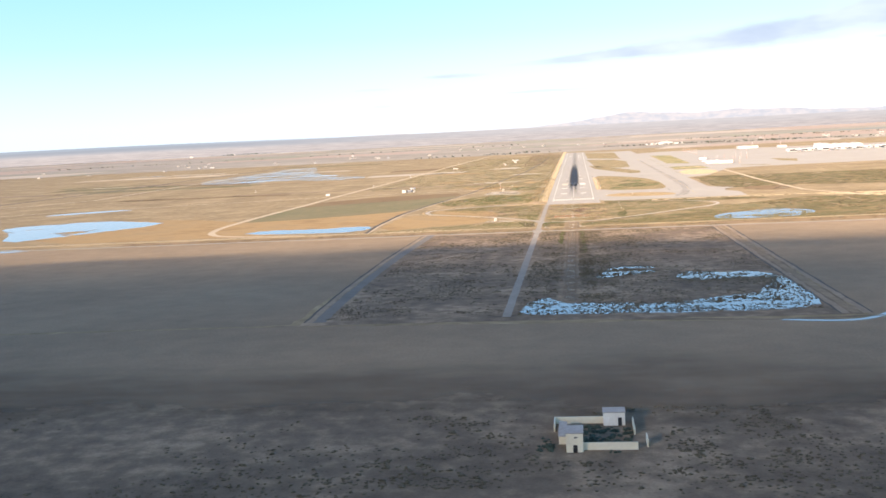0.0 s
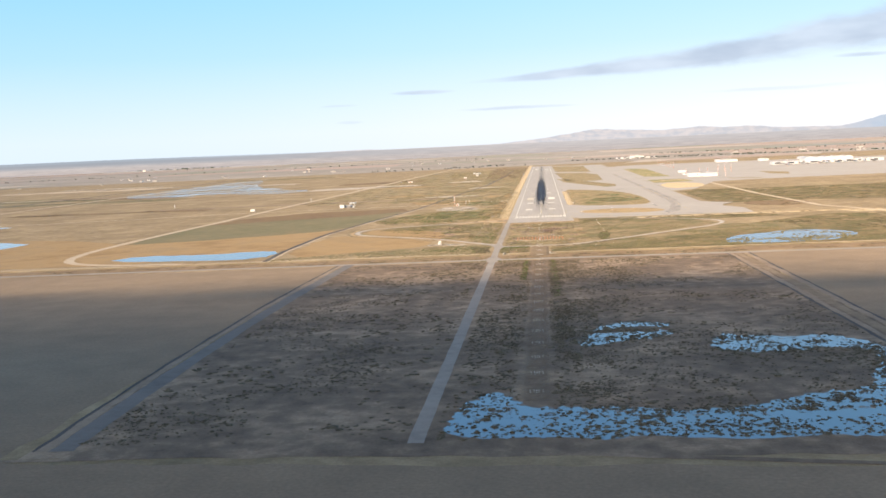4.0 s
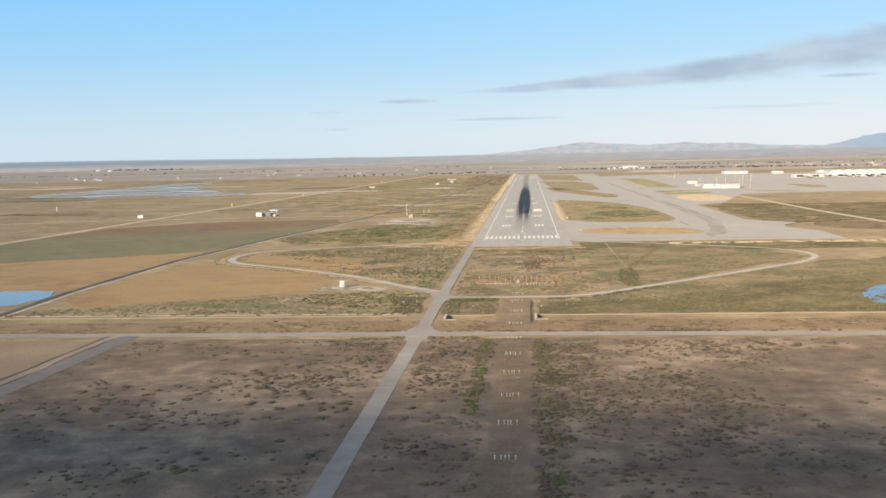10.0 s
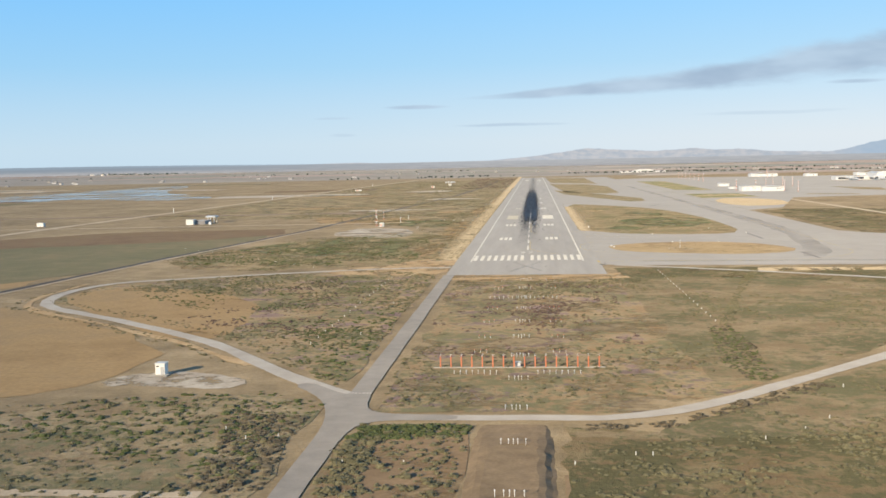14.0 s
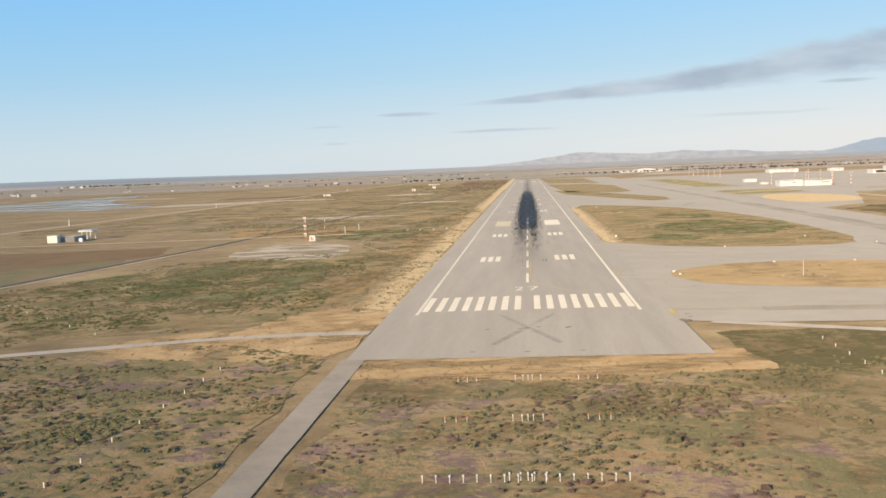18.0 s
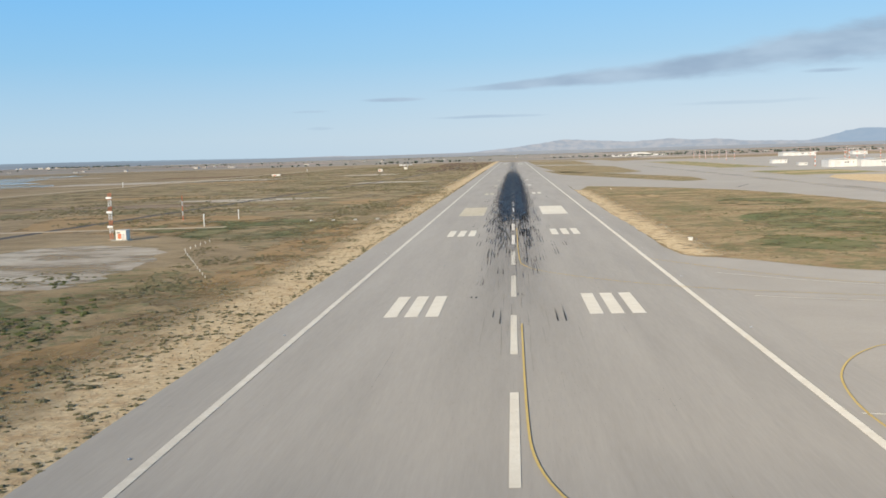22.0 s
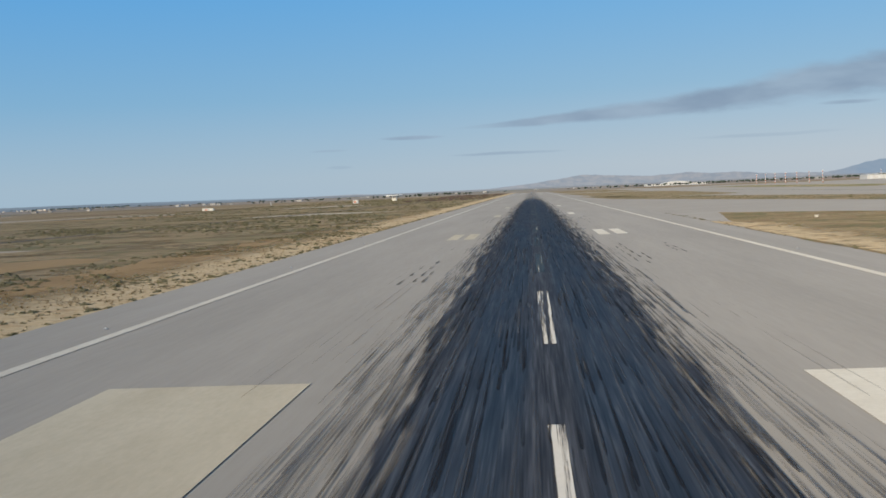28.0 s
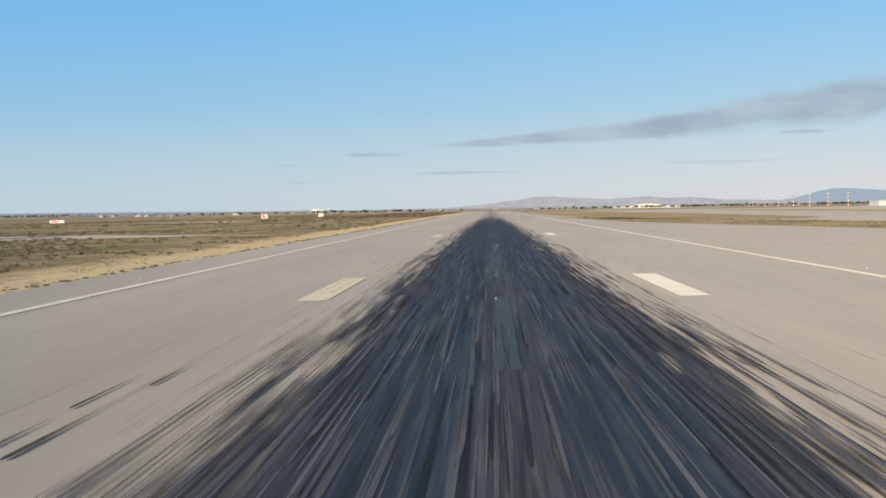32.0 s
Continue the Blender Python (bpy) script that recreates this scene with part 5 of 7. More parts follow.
def skid_marks():
    rng = random.Random(7)
    fresh, worn = Marks(), Marks()
    y = 165.0
    while y < 1300:
        rate = 0.05 * rise_between(y, 170, 200) + 0.45 * rise_between(y, 210, 255) + 1.9 * rise_between(y, 240, 310) + 1.5 * rise_between(y, 320, 400)
        rate *= 1 - 0.6 * rise_between(y, 650, 1100)
        y += rng.expovariate(rate + 0.02)
        near = rise_between(y, 240, 520)
        wild = rng.random() < 0.03
        x = rng.choice((-1, 1)) * abs(rng.gauss(3.7 + 0.6 * near, 2.1 + 1.0 * near))
        if y > 390 and rng.random() < 0.3:
            x = rng.choice((-1, 1)) * rng.uniform(5.6, 8.2 + 1.9 * near)
        if wild:
            x = rng.choice((-1, 1)) * rng.uniform(7.5, 14.0)
        elif abs(x) > 8.2 + 1.8 * near:
            continue
        if abs(x) < 0.6 or y > 420 and abs(x) < 5.5 and rng.random() > 0.3:
            continue
        lean, w = rng.uniform(-0.007, 0.007), rng.uniform(0.09, 0.20)
        pair = rng.choice((-1, 1)) * rng.uniform(0.7, 1.0) if rng.random() < 0.75 else 0.0
        w *= 0.7 if abs(x) > 6.2 and y > 380 else 1.0
        dark = (rng.uniform(0.3, 1.0) if rng.random() < 0.55 else rng.uniform(0.8, 1.2)) * (1 - 0.35 * near) * (0.55 if abs(x) > 6.2 and y > 380 else 1.0)
        yy = y
        for k in range(rng.choice((1, 1, 2, 3))):
            l = rng.uniform(7.0, 24.0) if k == 0 else rng.uniform(3.0, 9.0)
            z = 0.198 + 0.01 * rng.random()
            fresh.add(x + lean * (yy - y), yy, l, w, lean, dark, z)
            if pair:
                fresh.add(x + pair + lean * (yy - y), yy + rng.uniform(-0.8, 0.8), l * rng.uniform(0.8, 1.15), w * rng.uniform(0.8, 1.1), lean, dark * rng.uniform(0.7, 1.0), z + 0.001)
            yy += l * rng.uniform(0.8, 1.1) + rng.uniform(0.2, 2.0)
            w *= 0.9
            dark *= 0.8
    for x, y, l, w in ((6.3, 144, 13, 0.24), (7.5, 144, 14, 0.26), (-2.0, 142, 16, 0.2), (-3.1, 148, 10, 0.16), (-7.1, 169, 2.4, 0.3), (-6.3, 169, 2.4, 0.3), (0.7, 172, 2.5, 0.2), (1.4, 172, 2.5, 0.2), (-5.7, 186, 12, 0.17), (-6.6, 209, 6, 0.16), (1.9, 196, 12, 0.17), (-2.1, 202, 12, 0.17), (-3.2, 203, 14, 0.17), (4.3, 210, 14, 0.18), (5.2, 226, 14, 0.17), (6.1, 228, 16, 0.17), (-6.1, 241, 20, 0.21), (-5.2, 240, 19, 0.21)):
        fresh.add(x, y, l, w, rng.uniform(-0.004, 0.004), rng.uniform(0.45, 0.8), 0.2)
    for x, y, count in ((-12.7, 513, 4), (-13.9, 512, 3), (-11.8, 514, 2), (11.1, 530, 4), (12.1, 528, 5), (13.0, 533, 2), (18.6, 545, 3), (17.9, 548, 2), (-12.2, 690, 4), (-13.2, 696, 3), (13.0, 684, 3), (14.4, 690, 4)):
        for k in range(count):
            fresh.add(x + rng.uniform(-0.08, 0.08), y + 9.0 * k + rng.uniform(-1, 1), rng.uniform(4.5, 7.5), rng.uniform(0.13, 0.22), rng.uniform(-0.004, 0.004), rng.uniform(0.7, 1.05), 0.2)
    for _ in range(2000):
        y = rng.uniform(360, 1100)
        x = rng.choice((-1, 1)) * (rng.uniform(4.5, 10.0) if rng.random() < 0.6 else rng.uniform(0.4, 5.0))
        worn.add(x, y, rng.uniform(7, 30), rng.uniform(0.06, 0.18), rng.uniform(-0.006, 0.006), rng.uniform(0.25, 0.6) + 0.4 * rise_between(y, 460, 620) * rng.random(), 0.209 + 0.002 * rng.random())
    for _ in range(650):
        worn.add(rng.uniform(-8.5, 8.5), rng.uniform(650, 1000), rng.uniform(7, 24), rng.uniform(0.05, 0.12), rng.uniform(-0.006, 0.006), rng.uniform(0.45, 0.95), 0.2095 + 0.002 * rng.random())
    fresh.build("skid_marks", fading("fading_skid_rubber", RUBBER_DARK), "dark tyre skid marks, denser past the aiming blocks")
    worn.build("rubbed_streaks", fading("fading_worn_streak", WORN_STREAK), "pale rubbed streaks in the rubber film")


skid_marks()


def faint_skids():
    """Old, nearly worn-off brown tyre lines."""
    rng = random.Random(8)
    verts, faces = [], []
    for i in range(230):
        y = 100 + 620 * rng.random() ** 0.8
        x = rng.gauss(0, 2.6 + 2.6 * min(1.0, y / 500))
        if abs(x) > 16:
            continue
        l, w, lean = rng.uniform(6, 28), rng.uniform(0.1, 0.26), rng.uniform(-0.006, 0.006)
        n = len(verts)
        for u, k in ((0, 0.2), (0.3, 1.0), (0.7, 0.9), (1, 0.2)):
            for side in (-1, 1):
                verts.append((x + lean * u * l + side * w * k / 2, y + u * l, 0.180 + 0.004 * rng.random()))
        for a in range(n, n + 6, 2):
            faces.append((a, a + 1, a + 3, a + 2))
    ob = mesh_object("worn_skid_lines", verts, faces, holes_material("worn_rubber", RUBBER_DARK, 0.4, 0.30, 1.5, (1, 0.1, 1)))
    tagged(ob, "faint brown worn tyre lines along the runway", "skid marks", kind="stuff")


faint_skids()


# ---- scattered scrub ----
def blob():
    bm = bmesh.new()
    bmesh.ops.create_icosphere(bm, subdivisions=1, radius=1.0)
    v = np.array([p.co[:] for p in bm.verts])
    f = np.array([[q.index for q in p.verts] for p in bm.faces])
    bm.free()
    return v, f


BLOB = blob()


def bush_shape(rng):
    """One uneven low dome with a ruffle of leaves, as triangles of unit size."""
    ang = np.arange(6) * 1.0472 + rng.uniform(0, 6.28)
    rim = np.column_stack([np.cos(ang), np.sin(ang)])
    spread = rng.uniform(0.75, 1.2, 2)
    high = rng.uniform(0.6, 1.15)
    low = np.column_stack([rim * spread * rng.uniform(0.75, 1.15, (6, 1)), np.full(6, -0.06)])
    mid = np.column_stack([rim * spread * rng.uniform(0.4, 0.9, (6, 1)), high * rng.uniform(0.35, 0.8, 6)])
    top = np.array((rng.normal(0, 0.15), rng.normal(0, 0.15), high * 0.85))
    nxt = np.roll(np.arange(6), -1)
    shell = np.concatenate([np.stack([low, low[nxt], mid[nxt]], 1), np.stack([low, mid[nxt], mid], 1), np.stack([mid, mid[nxt], np.tile(top, (6, 1))], 1)])
    d = rng.normal(0, 1, (10, 3))
    d /= np.linalg.norm(d, axis=1)[:, None]
    d[:, 2] = np.abs(d[:, 2])
    u = rng.normal(0, 1, (10, 3, 3))
    u /= np.linalg.norm(u, axis=2)[:, :, None]
    leaf = (d * (*(spread * 1.1), high))[:, None, :] + u * rng.uniform(0.22, 0.46, (10, 1, 1))
    leaf[:, :, 2] = np.maximum(leaf[:, :, 2], 0.0)
    return np.concatenate([shell, leaf])


def tuft_shape(rng):
    """One tuft of leaning blades, as triangles of unit size."""
    k = 9
    ang = rng.uniform(0, 6.28, k)
    base = rng.normal(0, 0.25, (k, 2))
    side = np.column_stack([-np.sin(ang), np.cos(ang)]) * 0.16
    tri = np.zeros((k, 3, 3))
    tri[:, 0, :2], tri[:, 1, :2] = base - side, base + side
    tri[:, 2, :2] = base + np.column_stack([np.cos(ang), np.sin(ang)]) * rng.uniform(0.2, 0.9, (k, 1))
    tri[:, 2, 2] = rng.uniform(0.5, 1.1, k)
    return tri


SHAPES = np.random.default_rng(77)
BUSH_SHAPES = np.array([bush_shape(SHAPES) for _ in range(40)])
TUFT_SHAPES = np.array([tuft_shape(SHAPES) for _ in range(24)])


def scatter(name, mat, poly, count, size, label, category="scrub", seed=1, flat=0.5, avoid=(), clump=0.0, wide=1.0, blades=False):
    """Many low, uneven clumps of scrub as one object."""
    rng = np.random.default_rng(seed)
    xs, ys = [p[0] for p in poly], [p[1] for p in poly]
    spots, tries = [], 0
    count = int(count * FOLD)
    avoid = tuple(avoid) + KEEP_CLEAR
    while len(spots) < count and tries < count * 12:
        tries += 1
        x, y = rng.uniform(min(xs), max(xs)), rng.uniform(min(ys), max(ys))
        if not inside((x, y), poly) or any(inside((x, y), a) for a in avoid):
            continue
        if clump and noise.noise((x * clump, y * clump, seed * 3.1)) + 0.6 * noise.noise((x * clump * 4, y * clump * 4, seed * 1.7)) < rng.uniform(-0.05, 0.5):
            continue
        spots.append((x, y))
    if not spots:
        return None
    n = len(spots)
    shapes = TUFT_SHAPES if blades else BUSH_SHAPES
    r = rng.uniform(*size, n) * np.where(rng.random(n) > 0.12, 0.8, 1.25)
    turn = rng.uniform(0, 6.28, n)
    c, s = (np.cos(turn) * r)[:, None, None], (np.sin(turn) * r)[:, None, None]
    unit = shapes[rng.integers(0, len(shapes), n)]
    v = np.empty(unit.shape)
    v[..., 0] = (unit[..., 0] * c - unit[..., 1] * s) * wide
    v[..., 1] = unit[..., 0] * s + unit[..., 1] * c
    v[..., 2] = unit[..., 2] * (r * flat * rng.uniform(0.75, 1.25, n))[:, None, None] + 0.06
    v[..., :2] += np.array(spots)[:, None, None, :]
    v = v.reshape(-1, 3) * K
    f = np.arange(len(v), dtype=np.int32)
    me = bpy.data.meshes.new(name)
    me.vertices.add(len(v))
    me.vertices.foreach_set("co", v.ravel())
    me.loops.add(f.size)
    me.loops.foreach_set("vertex_index", f)
    me.polygons.add(f.size // 3)
    me.polygons.foreach_set("loop_start", np.arange(0, f.size, 3, dtype=np.int32))
    me.polygons.foreach_set("use_smooth", np.zeros(f.size // 3, bool))
    me.update()
    me.validate()
    me.materials.append(mat)
    return tagged(new(name, me), label, category, kind="stuff")


FOLD = 1.35      # more and smaller clumps
KEEP_CLEAR = ([(-40, -322), (-64, -294), (-100, -242), (-153, -194), (-201, -154), (-201, -82), (-193, -84), (-193, -149), (-147, -186), (-93, -234), (-57, -286), (-36, -313)],
              [(-36, -338), (28, -338), (60, -306), (118, -246), (184, -174), (192, -172), (122, -240), (64, -300), (30, -331.5), (-36, -331.5)],
              [(-39.2, -950), (-32.8, -950), (-32.8, -60), (-39.2, -60)])
# strips of other tone across the far plain
STRIPS = random.Random(12)
for i in range(26):
    sx, sy = STRIPS.uniform(-1500, -330), STRIPS.uniform(420, 2600)
    if i > 18:
        sx, sy = STRIPS.uniform(900, 2200), STRIPS.uniform(1200, 2700)
    sw, sd, sk = STRIPS.uniform(90, 300), STRIPS.uniform(14, 70), STRIPS.uniform(-60, 60)
    sheet("plain_strip", [(sx - sw, sy - sd), (sx + sw, sy - sd + sk), (sx + sw, sy + sd + sk), (sx - sw, sy + sd)], 0.04 + 0.001 * i, (FIELD_RED, FIELD_GREEN, CHALK, FIELD_BARE, DIRT)[i % 5], "strip of ground of another tone on the plain", "field", step=25, jitter=5, seed=400 + i, ragged=(0.012, 0.34, 0.5, (0.4, 1.6, 1)))
SVC = [(-40.5, -950), (-31.5, -950), (-31.5, -60), (-40.5, -60)]
STRIP = [(-6, -900), (6, -900), (6, -445), (-6, -445)]
PLOT = [(-142, -450), (142, -452), (140, -928), (-144, -924)]
scatter("scrub", BUSH_DARK, PLOT, 6800, (0.35, 0.9), "dark saltbush clumps on damp soil", seed=1, avoid=(SVC, STRIP), clump=0.011)
scatter("scrub", BUSH_DARK, [(7.5, -870), (18, -870), (15, -448), (7, -448)], 700, (0.4, 1.1), "dense dark bushes in a wet strip", seed=44, clump=0.05)
scatter("scrub", BUSH_GREEN, [(8.5, -640), (13, -640), (12, -448), (8, -448)], 170, (0.35, 0.9), "green bushes in a wet strip", seed=45)
scatter("scrub", BUSH_GREEN, [(-12.5, -560), (-8.5, -560), (-8, -448), (-11, -448)], 170, (0.35, 0.9), "green bushes beside the approach lights", seed=60)
scatter("scrub", BUSH_DARK, [(-70, -1215), (90, -1215), (90, -1125), (-70, -1125)], 900, (0.35, 1.0), "dark bushes round the farm", seed=61, clump=0.03, avoid=([(-8, -1190), (34, -1190), (34, -1140), (-8, -1140)],))
scatter("scrub", BUSH_DARK, [(-17, -870), (-8, -870), (-7.5, -448), (-15, -448)], 200, (0.4, 1.0), "dark bushes beside the approach lights", seed=46, clump=0.05)
scatter("scrub", BUSH_DARK, PLOT, 1300, (0.8, 1.7), "large dark saltbush clumps on damp soil", seed=41, avoid=(SVC, STRIP), clump=0.012, flat=0.35)
scatter("scrub", BUSH_DARK, [(-30, -450), (30, -450), (30, -900), (-30, -900)], 1300, (0.35, 1.0), "dark saltbush beside the approach lights", seed=2, avoid=(SVC, STRIP), clump=0.03)
scatter("scrub", BUSH_DARK, [(-260, -1320), (260, -1320), (260, -1120), (-260, -1120)], 3000, (0.35, 1.0), "dark saltbush in front of the fields", seed=3, clump=0.015, avoid=([(-8, -1190), (34, -1190), (34, -1140), (-8, -1140)],))
scatter("scrub", BUSH, [(-230, -386), (-45, -388), (-48, -320), (-90, -316), (-150, -336), (-225, -372)], 760, (0.4, 1.1), "saltbush along the canal", seed=4, avoid=(SVC,))
scatter("scrub", BUSH_GREEN, [(-110, -345), (-45, -380), (-42, -322), (-60, -310), (-90, -316)], 260, (0.4, 1.1), "green bushes beside the crossroads", seed=5, avoid=(SVC,))
scatter("scrub", BUSH, [(-31, -388), (-9, -388), (-9, -342), (-31, -340)], 170, (0.5, 1.2), "bushes between road and embankment", seed=6)
scatter("scrub", BUSH_GREEN, [(-31, -350), (-9, -350), (-9, -341), (-31, -341)], 110, (0.5, 1.2), "green bushes by the crossroads", seed=7)
scatter("scrub", BUSH, [(-140, -431), (140, -431), (140, -404), (-140, -404)], 260, (0.4, 1.0), "low bushes on the canal bank", seed=8, avoid=(SVC, [(-9, -420), (9, -420), (9, -400), (-9, -400)]))
scatter("scrub", BUSH, [(9, -388), (300, -388), (200, -200), (64, -306), (30, -341), (9, -341)], 1700, (0.4, 1.2), "saltbush north of the canal", seed=9, clump=0.03)
scatter("scrub", BUSH, [(9, -385), (260, -385), (220, -340), (40, -345)], 525, (0.4, 1.1), "dull green bushes north of the canal", seed=10, clump=0.03)
INNER = [(-31, -325), (-31, -84), (40, -84), (60, -70), (160, -110), (180, -160), (60, -296), (28, -325)]
scatter("scrub", BUSH, INNER, 1920, (0.3, 0.9), "low scrub under the approach lights", seed=11, clump=0.02)
scatter("scrub", HEATHER, [(-31, -270), (35, -270), (35, -100), (-31, -100)], 480, (0.3, 0.8), "purple-brown scrub under the approach lights", seed=12, clump=0.04)
scatter("scrub", BUSH_GREEN, [(52, -275), (55, -300), (62, -297), (65, -250), (65, -215), (58, -219)], 210, (0.3, 0.7), "dense green thicket beside the loop road", seed=13, flat=0.5)
scatter("scrub", BUSH_DARK, [(52, -275), (55, -300), (62, -297), (65, -250), (65, -215), (58, -219)], 190, (0.3, 0.75), "dark bushes in the thicket beside the loop road", seed=65)
scatter("scrub", BUSH, [(62, -215), (80, -141), (104, -54), (108, -54), (84, -138), (68, -212)], 200, (0.4, 1.0), "line of bushes in a hollow", seed=14)
scatter("scrub", BUSH, [(-195, -75), (-190, -140), (-60, -290), (-42, -300), (-42, -66), (-110, -50)], 1760, (0.3, 1.0), "low scrub inside the road loop", seed=15, clump=0.025, avoid=([(-185, -150), (-100, -232), (-80, -180), (-120, -130), (-180, -110)],))
scatter("scrub", BUSH_GREEN, [(-60, -290), (-42, -310), (-42, -180), (-70, -200)], 225, (0.4, 1.0), "green scrub beside the service road", seed=16)
scatter("scrub", HEATHER, [(-110, -230), (-60, -270), (-50, -120), (-100, -90)], 252, (0.3, 0.8), "purple-brown scrub beside the road", seed=17, clump=0.04)
scatter("scrub", BUSH, [(-66, -20), (-60, 120), (-90, 240), (-160, 190), (-212, 40), (-170, -50)], 1900, (0.25, 0.75), "low grey scrub beside the runway", seed=18, clump=0.02)
scatter("scrub", BUSH_GREEN, [(-62, 0), (-60, 120), (-84, 220), (-150, 190), (-205, 40), (-170, -30)], 1500, (0.3, 0.9), "green scrub beside the runway", seed=19, clump=0.02)
scatter("scrub", TUFT, [(-38.2, 10), (-52, 20), (-50, 700), (-38.2, 700)], 2600, (0.15, 0.42), "dry straw tufts on the runway verge", seed=20, blades=True)
scatter("scrub", BUSH, [(-39, 0), (-58, 20), (-90, 300), (-60, 700), (-39, 700)], 3000, (0.2, 0.6), "small dark weeds on the runway verge", seed=30, clump=0.05)
scatter("scrub", TUFT, [(-38, 0), (-58, 20), (-70, 300), (-60, 900), (-38, 900)], 2600, (0.15, 0.45), "dry straw tufts beyond the verge", seed=31, blades=True, clump=0.05)
scatter("scrub", BUSH, [(37.4, 640), (37.4, 260), (60, 215), (100, 195), (70, 600)], 1500, (0.2, 0.55), "small dark weeds on the grass island", seed=32, clump=0.05)
scatter("scrub", BUSH, [(-37.7, 20), (-39.2, 20), (-39.2, 1500), (-37.7, 1500)], 900, (0.2, 0.5), "dark weeds along the pavement edge", seed=21)
scatter("scrub", BUSH, [(-45, 240), (-45, 1100), (-260, 1100), (-260, 480), (-90, 300)], 3600, (0.3, 1.0), "low scrub along the runway", seed=22, clump=0.015)
scatter("scrub", TUFT, [(37.6, 690), (37.6, 252), (50, 225), (53, 640)], 1300, (0.15, 0.42), "dry straw tufts on the runway verge", seed=23, blades=True)
scatter("scrub", BUSH, [(48, 640), (47, 230), (77, 198), (124, 184), (148, 200), (148, 420), (128, 556), (88, 640)], 1500, (0.25, 0.8), "low scrub on the grass island", seed=24, clump=0.03)
scatter("scrub", BUSH_GREEN, [(60, 400), (70, 250), (130, 230), (145, 300), (140, 420)], 500, (0.25, 0.8), "green scrub on the grass island", seed=25, clump=0.03)
scatter("scrub", BUSH, [(37.5, 715), (37.5, 250), (38.8, 246), (38.8, 715)], 260, (0.2, 0.5), "dark weeds along the pavement edge", seed=26)
scatter("scrub", BUSH, [(53, 90), (60, 52), (118, 30), (148, 60), (130, 105), (82, 114)], 420, (0.2, 0.6), "small weeds on the dry grass island", seed=64, clump=0.05)
scatter("scrub", BUSH, [(40, 1290), (51, 1065), (121, 760), (141, 770), (146, 860), (100, 1070)], 700, (0.3, 0.9), "low scrub on the grass island", seed=27)
scatter("scrub", TUFT, [(-100, -52), (-38, -64), (-38, -20), (-64, -10), (-100, -32)], 260, (0.2, 0.6), "dry tufts on bare sand", seed=28, blades=True)
scatter("scrub", TUFT, [(-36, -68), (40, -70), (40, -90), (-30, -90)], 420, (0.2, 0.6), "dry tufts in front of the pavement", seed=29, blades=True)

scatter("scrub", BUSH, [(-105, -130), (-42, -130), (-42, -58), (-70, -40), (-105, -50)], 700, (0.3, 0.9), "dark weeds on the soil beside the service road", seed=42, clump=0.05, avoid=(SVC,))
scatter("scrub", BUSH, [(-30, -120), (42, -120), (60, -72), (40, -84), (-30, -88)], 420, (0.25, 0.7), "dark weeds in front of the sand", seed=43, clump=0.06)

scatter("scrub", BUSH_DARK, [(-14, -432), (150, -434.5), (150, -431.5), (-14, -429.5)], 170, (0.4, 1.0), "low dark bushes along the perimeter road", seed=47, clump=0.08)
scatter("scrub", BUSH, [(-60, -444), (-44, -442), (-28, -443), (-10, -442), (-10, -448), (-60, -449)], 90, (0.5, 1.2), "bushes at the road junction", seed=48, avoid=(SVC,))
scatter("scrub", HEATHER, [(-120, -200), (-60, -230), (-45, -70), (-110, -60)], 300, (0.3, 0.8), "purple-brown scrub inside the road loop", seed=49, clump=0.06)
scatter("scrub", BUSH_GREEN, [(-170, -120), (-60, -240), (-44, -240), (-44, -70), (-110, -60)], 630, (0.3, 0.8), "green tufts inside the road loop", seed=50, clump=0.05)
scatter("scrub", TUFT, INNER, 1300, (0.12, 0.36), "straw tufts under the approach lights", seed=51, blades=True, clump=0.05)

scatter("scrub", BUSH_DARK, [(-30, -909), (80, -909), (136, -900), (143, -928), (-30, -923)], 420, (0.4, 1.0), "dark bushes standing in shallow water", seed=52)
scatter("scrub", BUSH_DARK, [(118, -850), (124, -800), (142, -800), (143, -900), (120, -900)], 160, (0.4, 1.0), "dark bushes standing in shallow water", seed=53)

for flooded, count in (([(18, -792), (20, -750), (40, -724), (64, -733), (62, -768), (36, -778)], 330), ([(66, -804), (80, -760), (130, -772), (147, -812), (136, -816), (91, -810)], 360), ([(-30, -900), (-19, -866), (-5, -888), (67, -892), (114, -868), (135, -808), (146, -815), (142, -900)], 700)):
    scatter("scrub", BUSH_DARK, flooded, count, (0.35, 1.0), "dark bushes standing in shallow water", seed=63 + count, clump=0.09)
scatter("scrub", BUSH_DARK, [(14, -345), (30, -344), (72, -306), (68, -301), (28, -339.5), (14, -339.5)], 133, (0.4, 1.0), "dark bushes along the loop road", seed=54)
scatter("scrub", BUSH_GREEN, [(-33, -352), (-20, -352), (-18, -342), (-28, -342)], 130, (0.4, 1.2), "thick green bushes by the crossroads", seed=55)
scatter("scrub", BUSH, [(-32.5, -386), (-25, -386), (-26, -350), (-32, -350)], 110, (0.5, 1.3), "bushes along the service road", seed=56)
scatter("scrub", BUSH_DARK, [(-60, -330), (-44, -334), (-41, -385), (-52, -385)], 160, (0.5, 1.3), "dark bushes along the service road", seed=57)
scatter("scrub", BUSH, [(-70, -285), (-106, -248), (-158, -200), (-204, -161), (-207, -90), (-200.6, -90), (-200.6, -154.5), (-153.6, -194.5), (-100.5, -242.5), (-67, -281)], 150, (0.3, 0.8), "low bushes along the outer side of the loop road", seed=66)
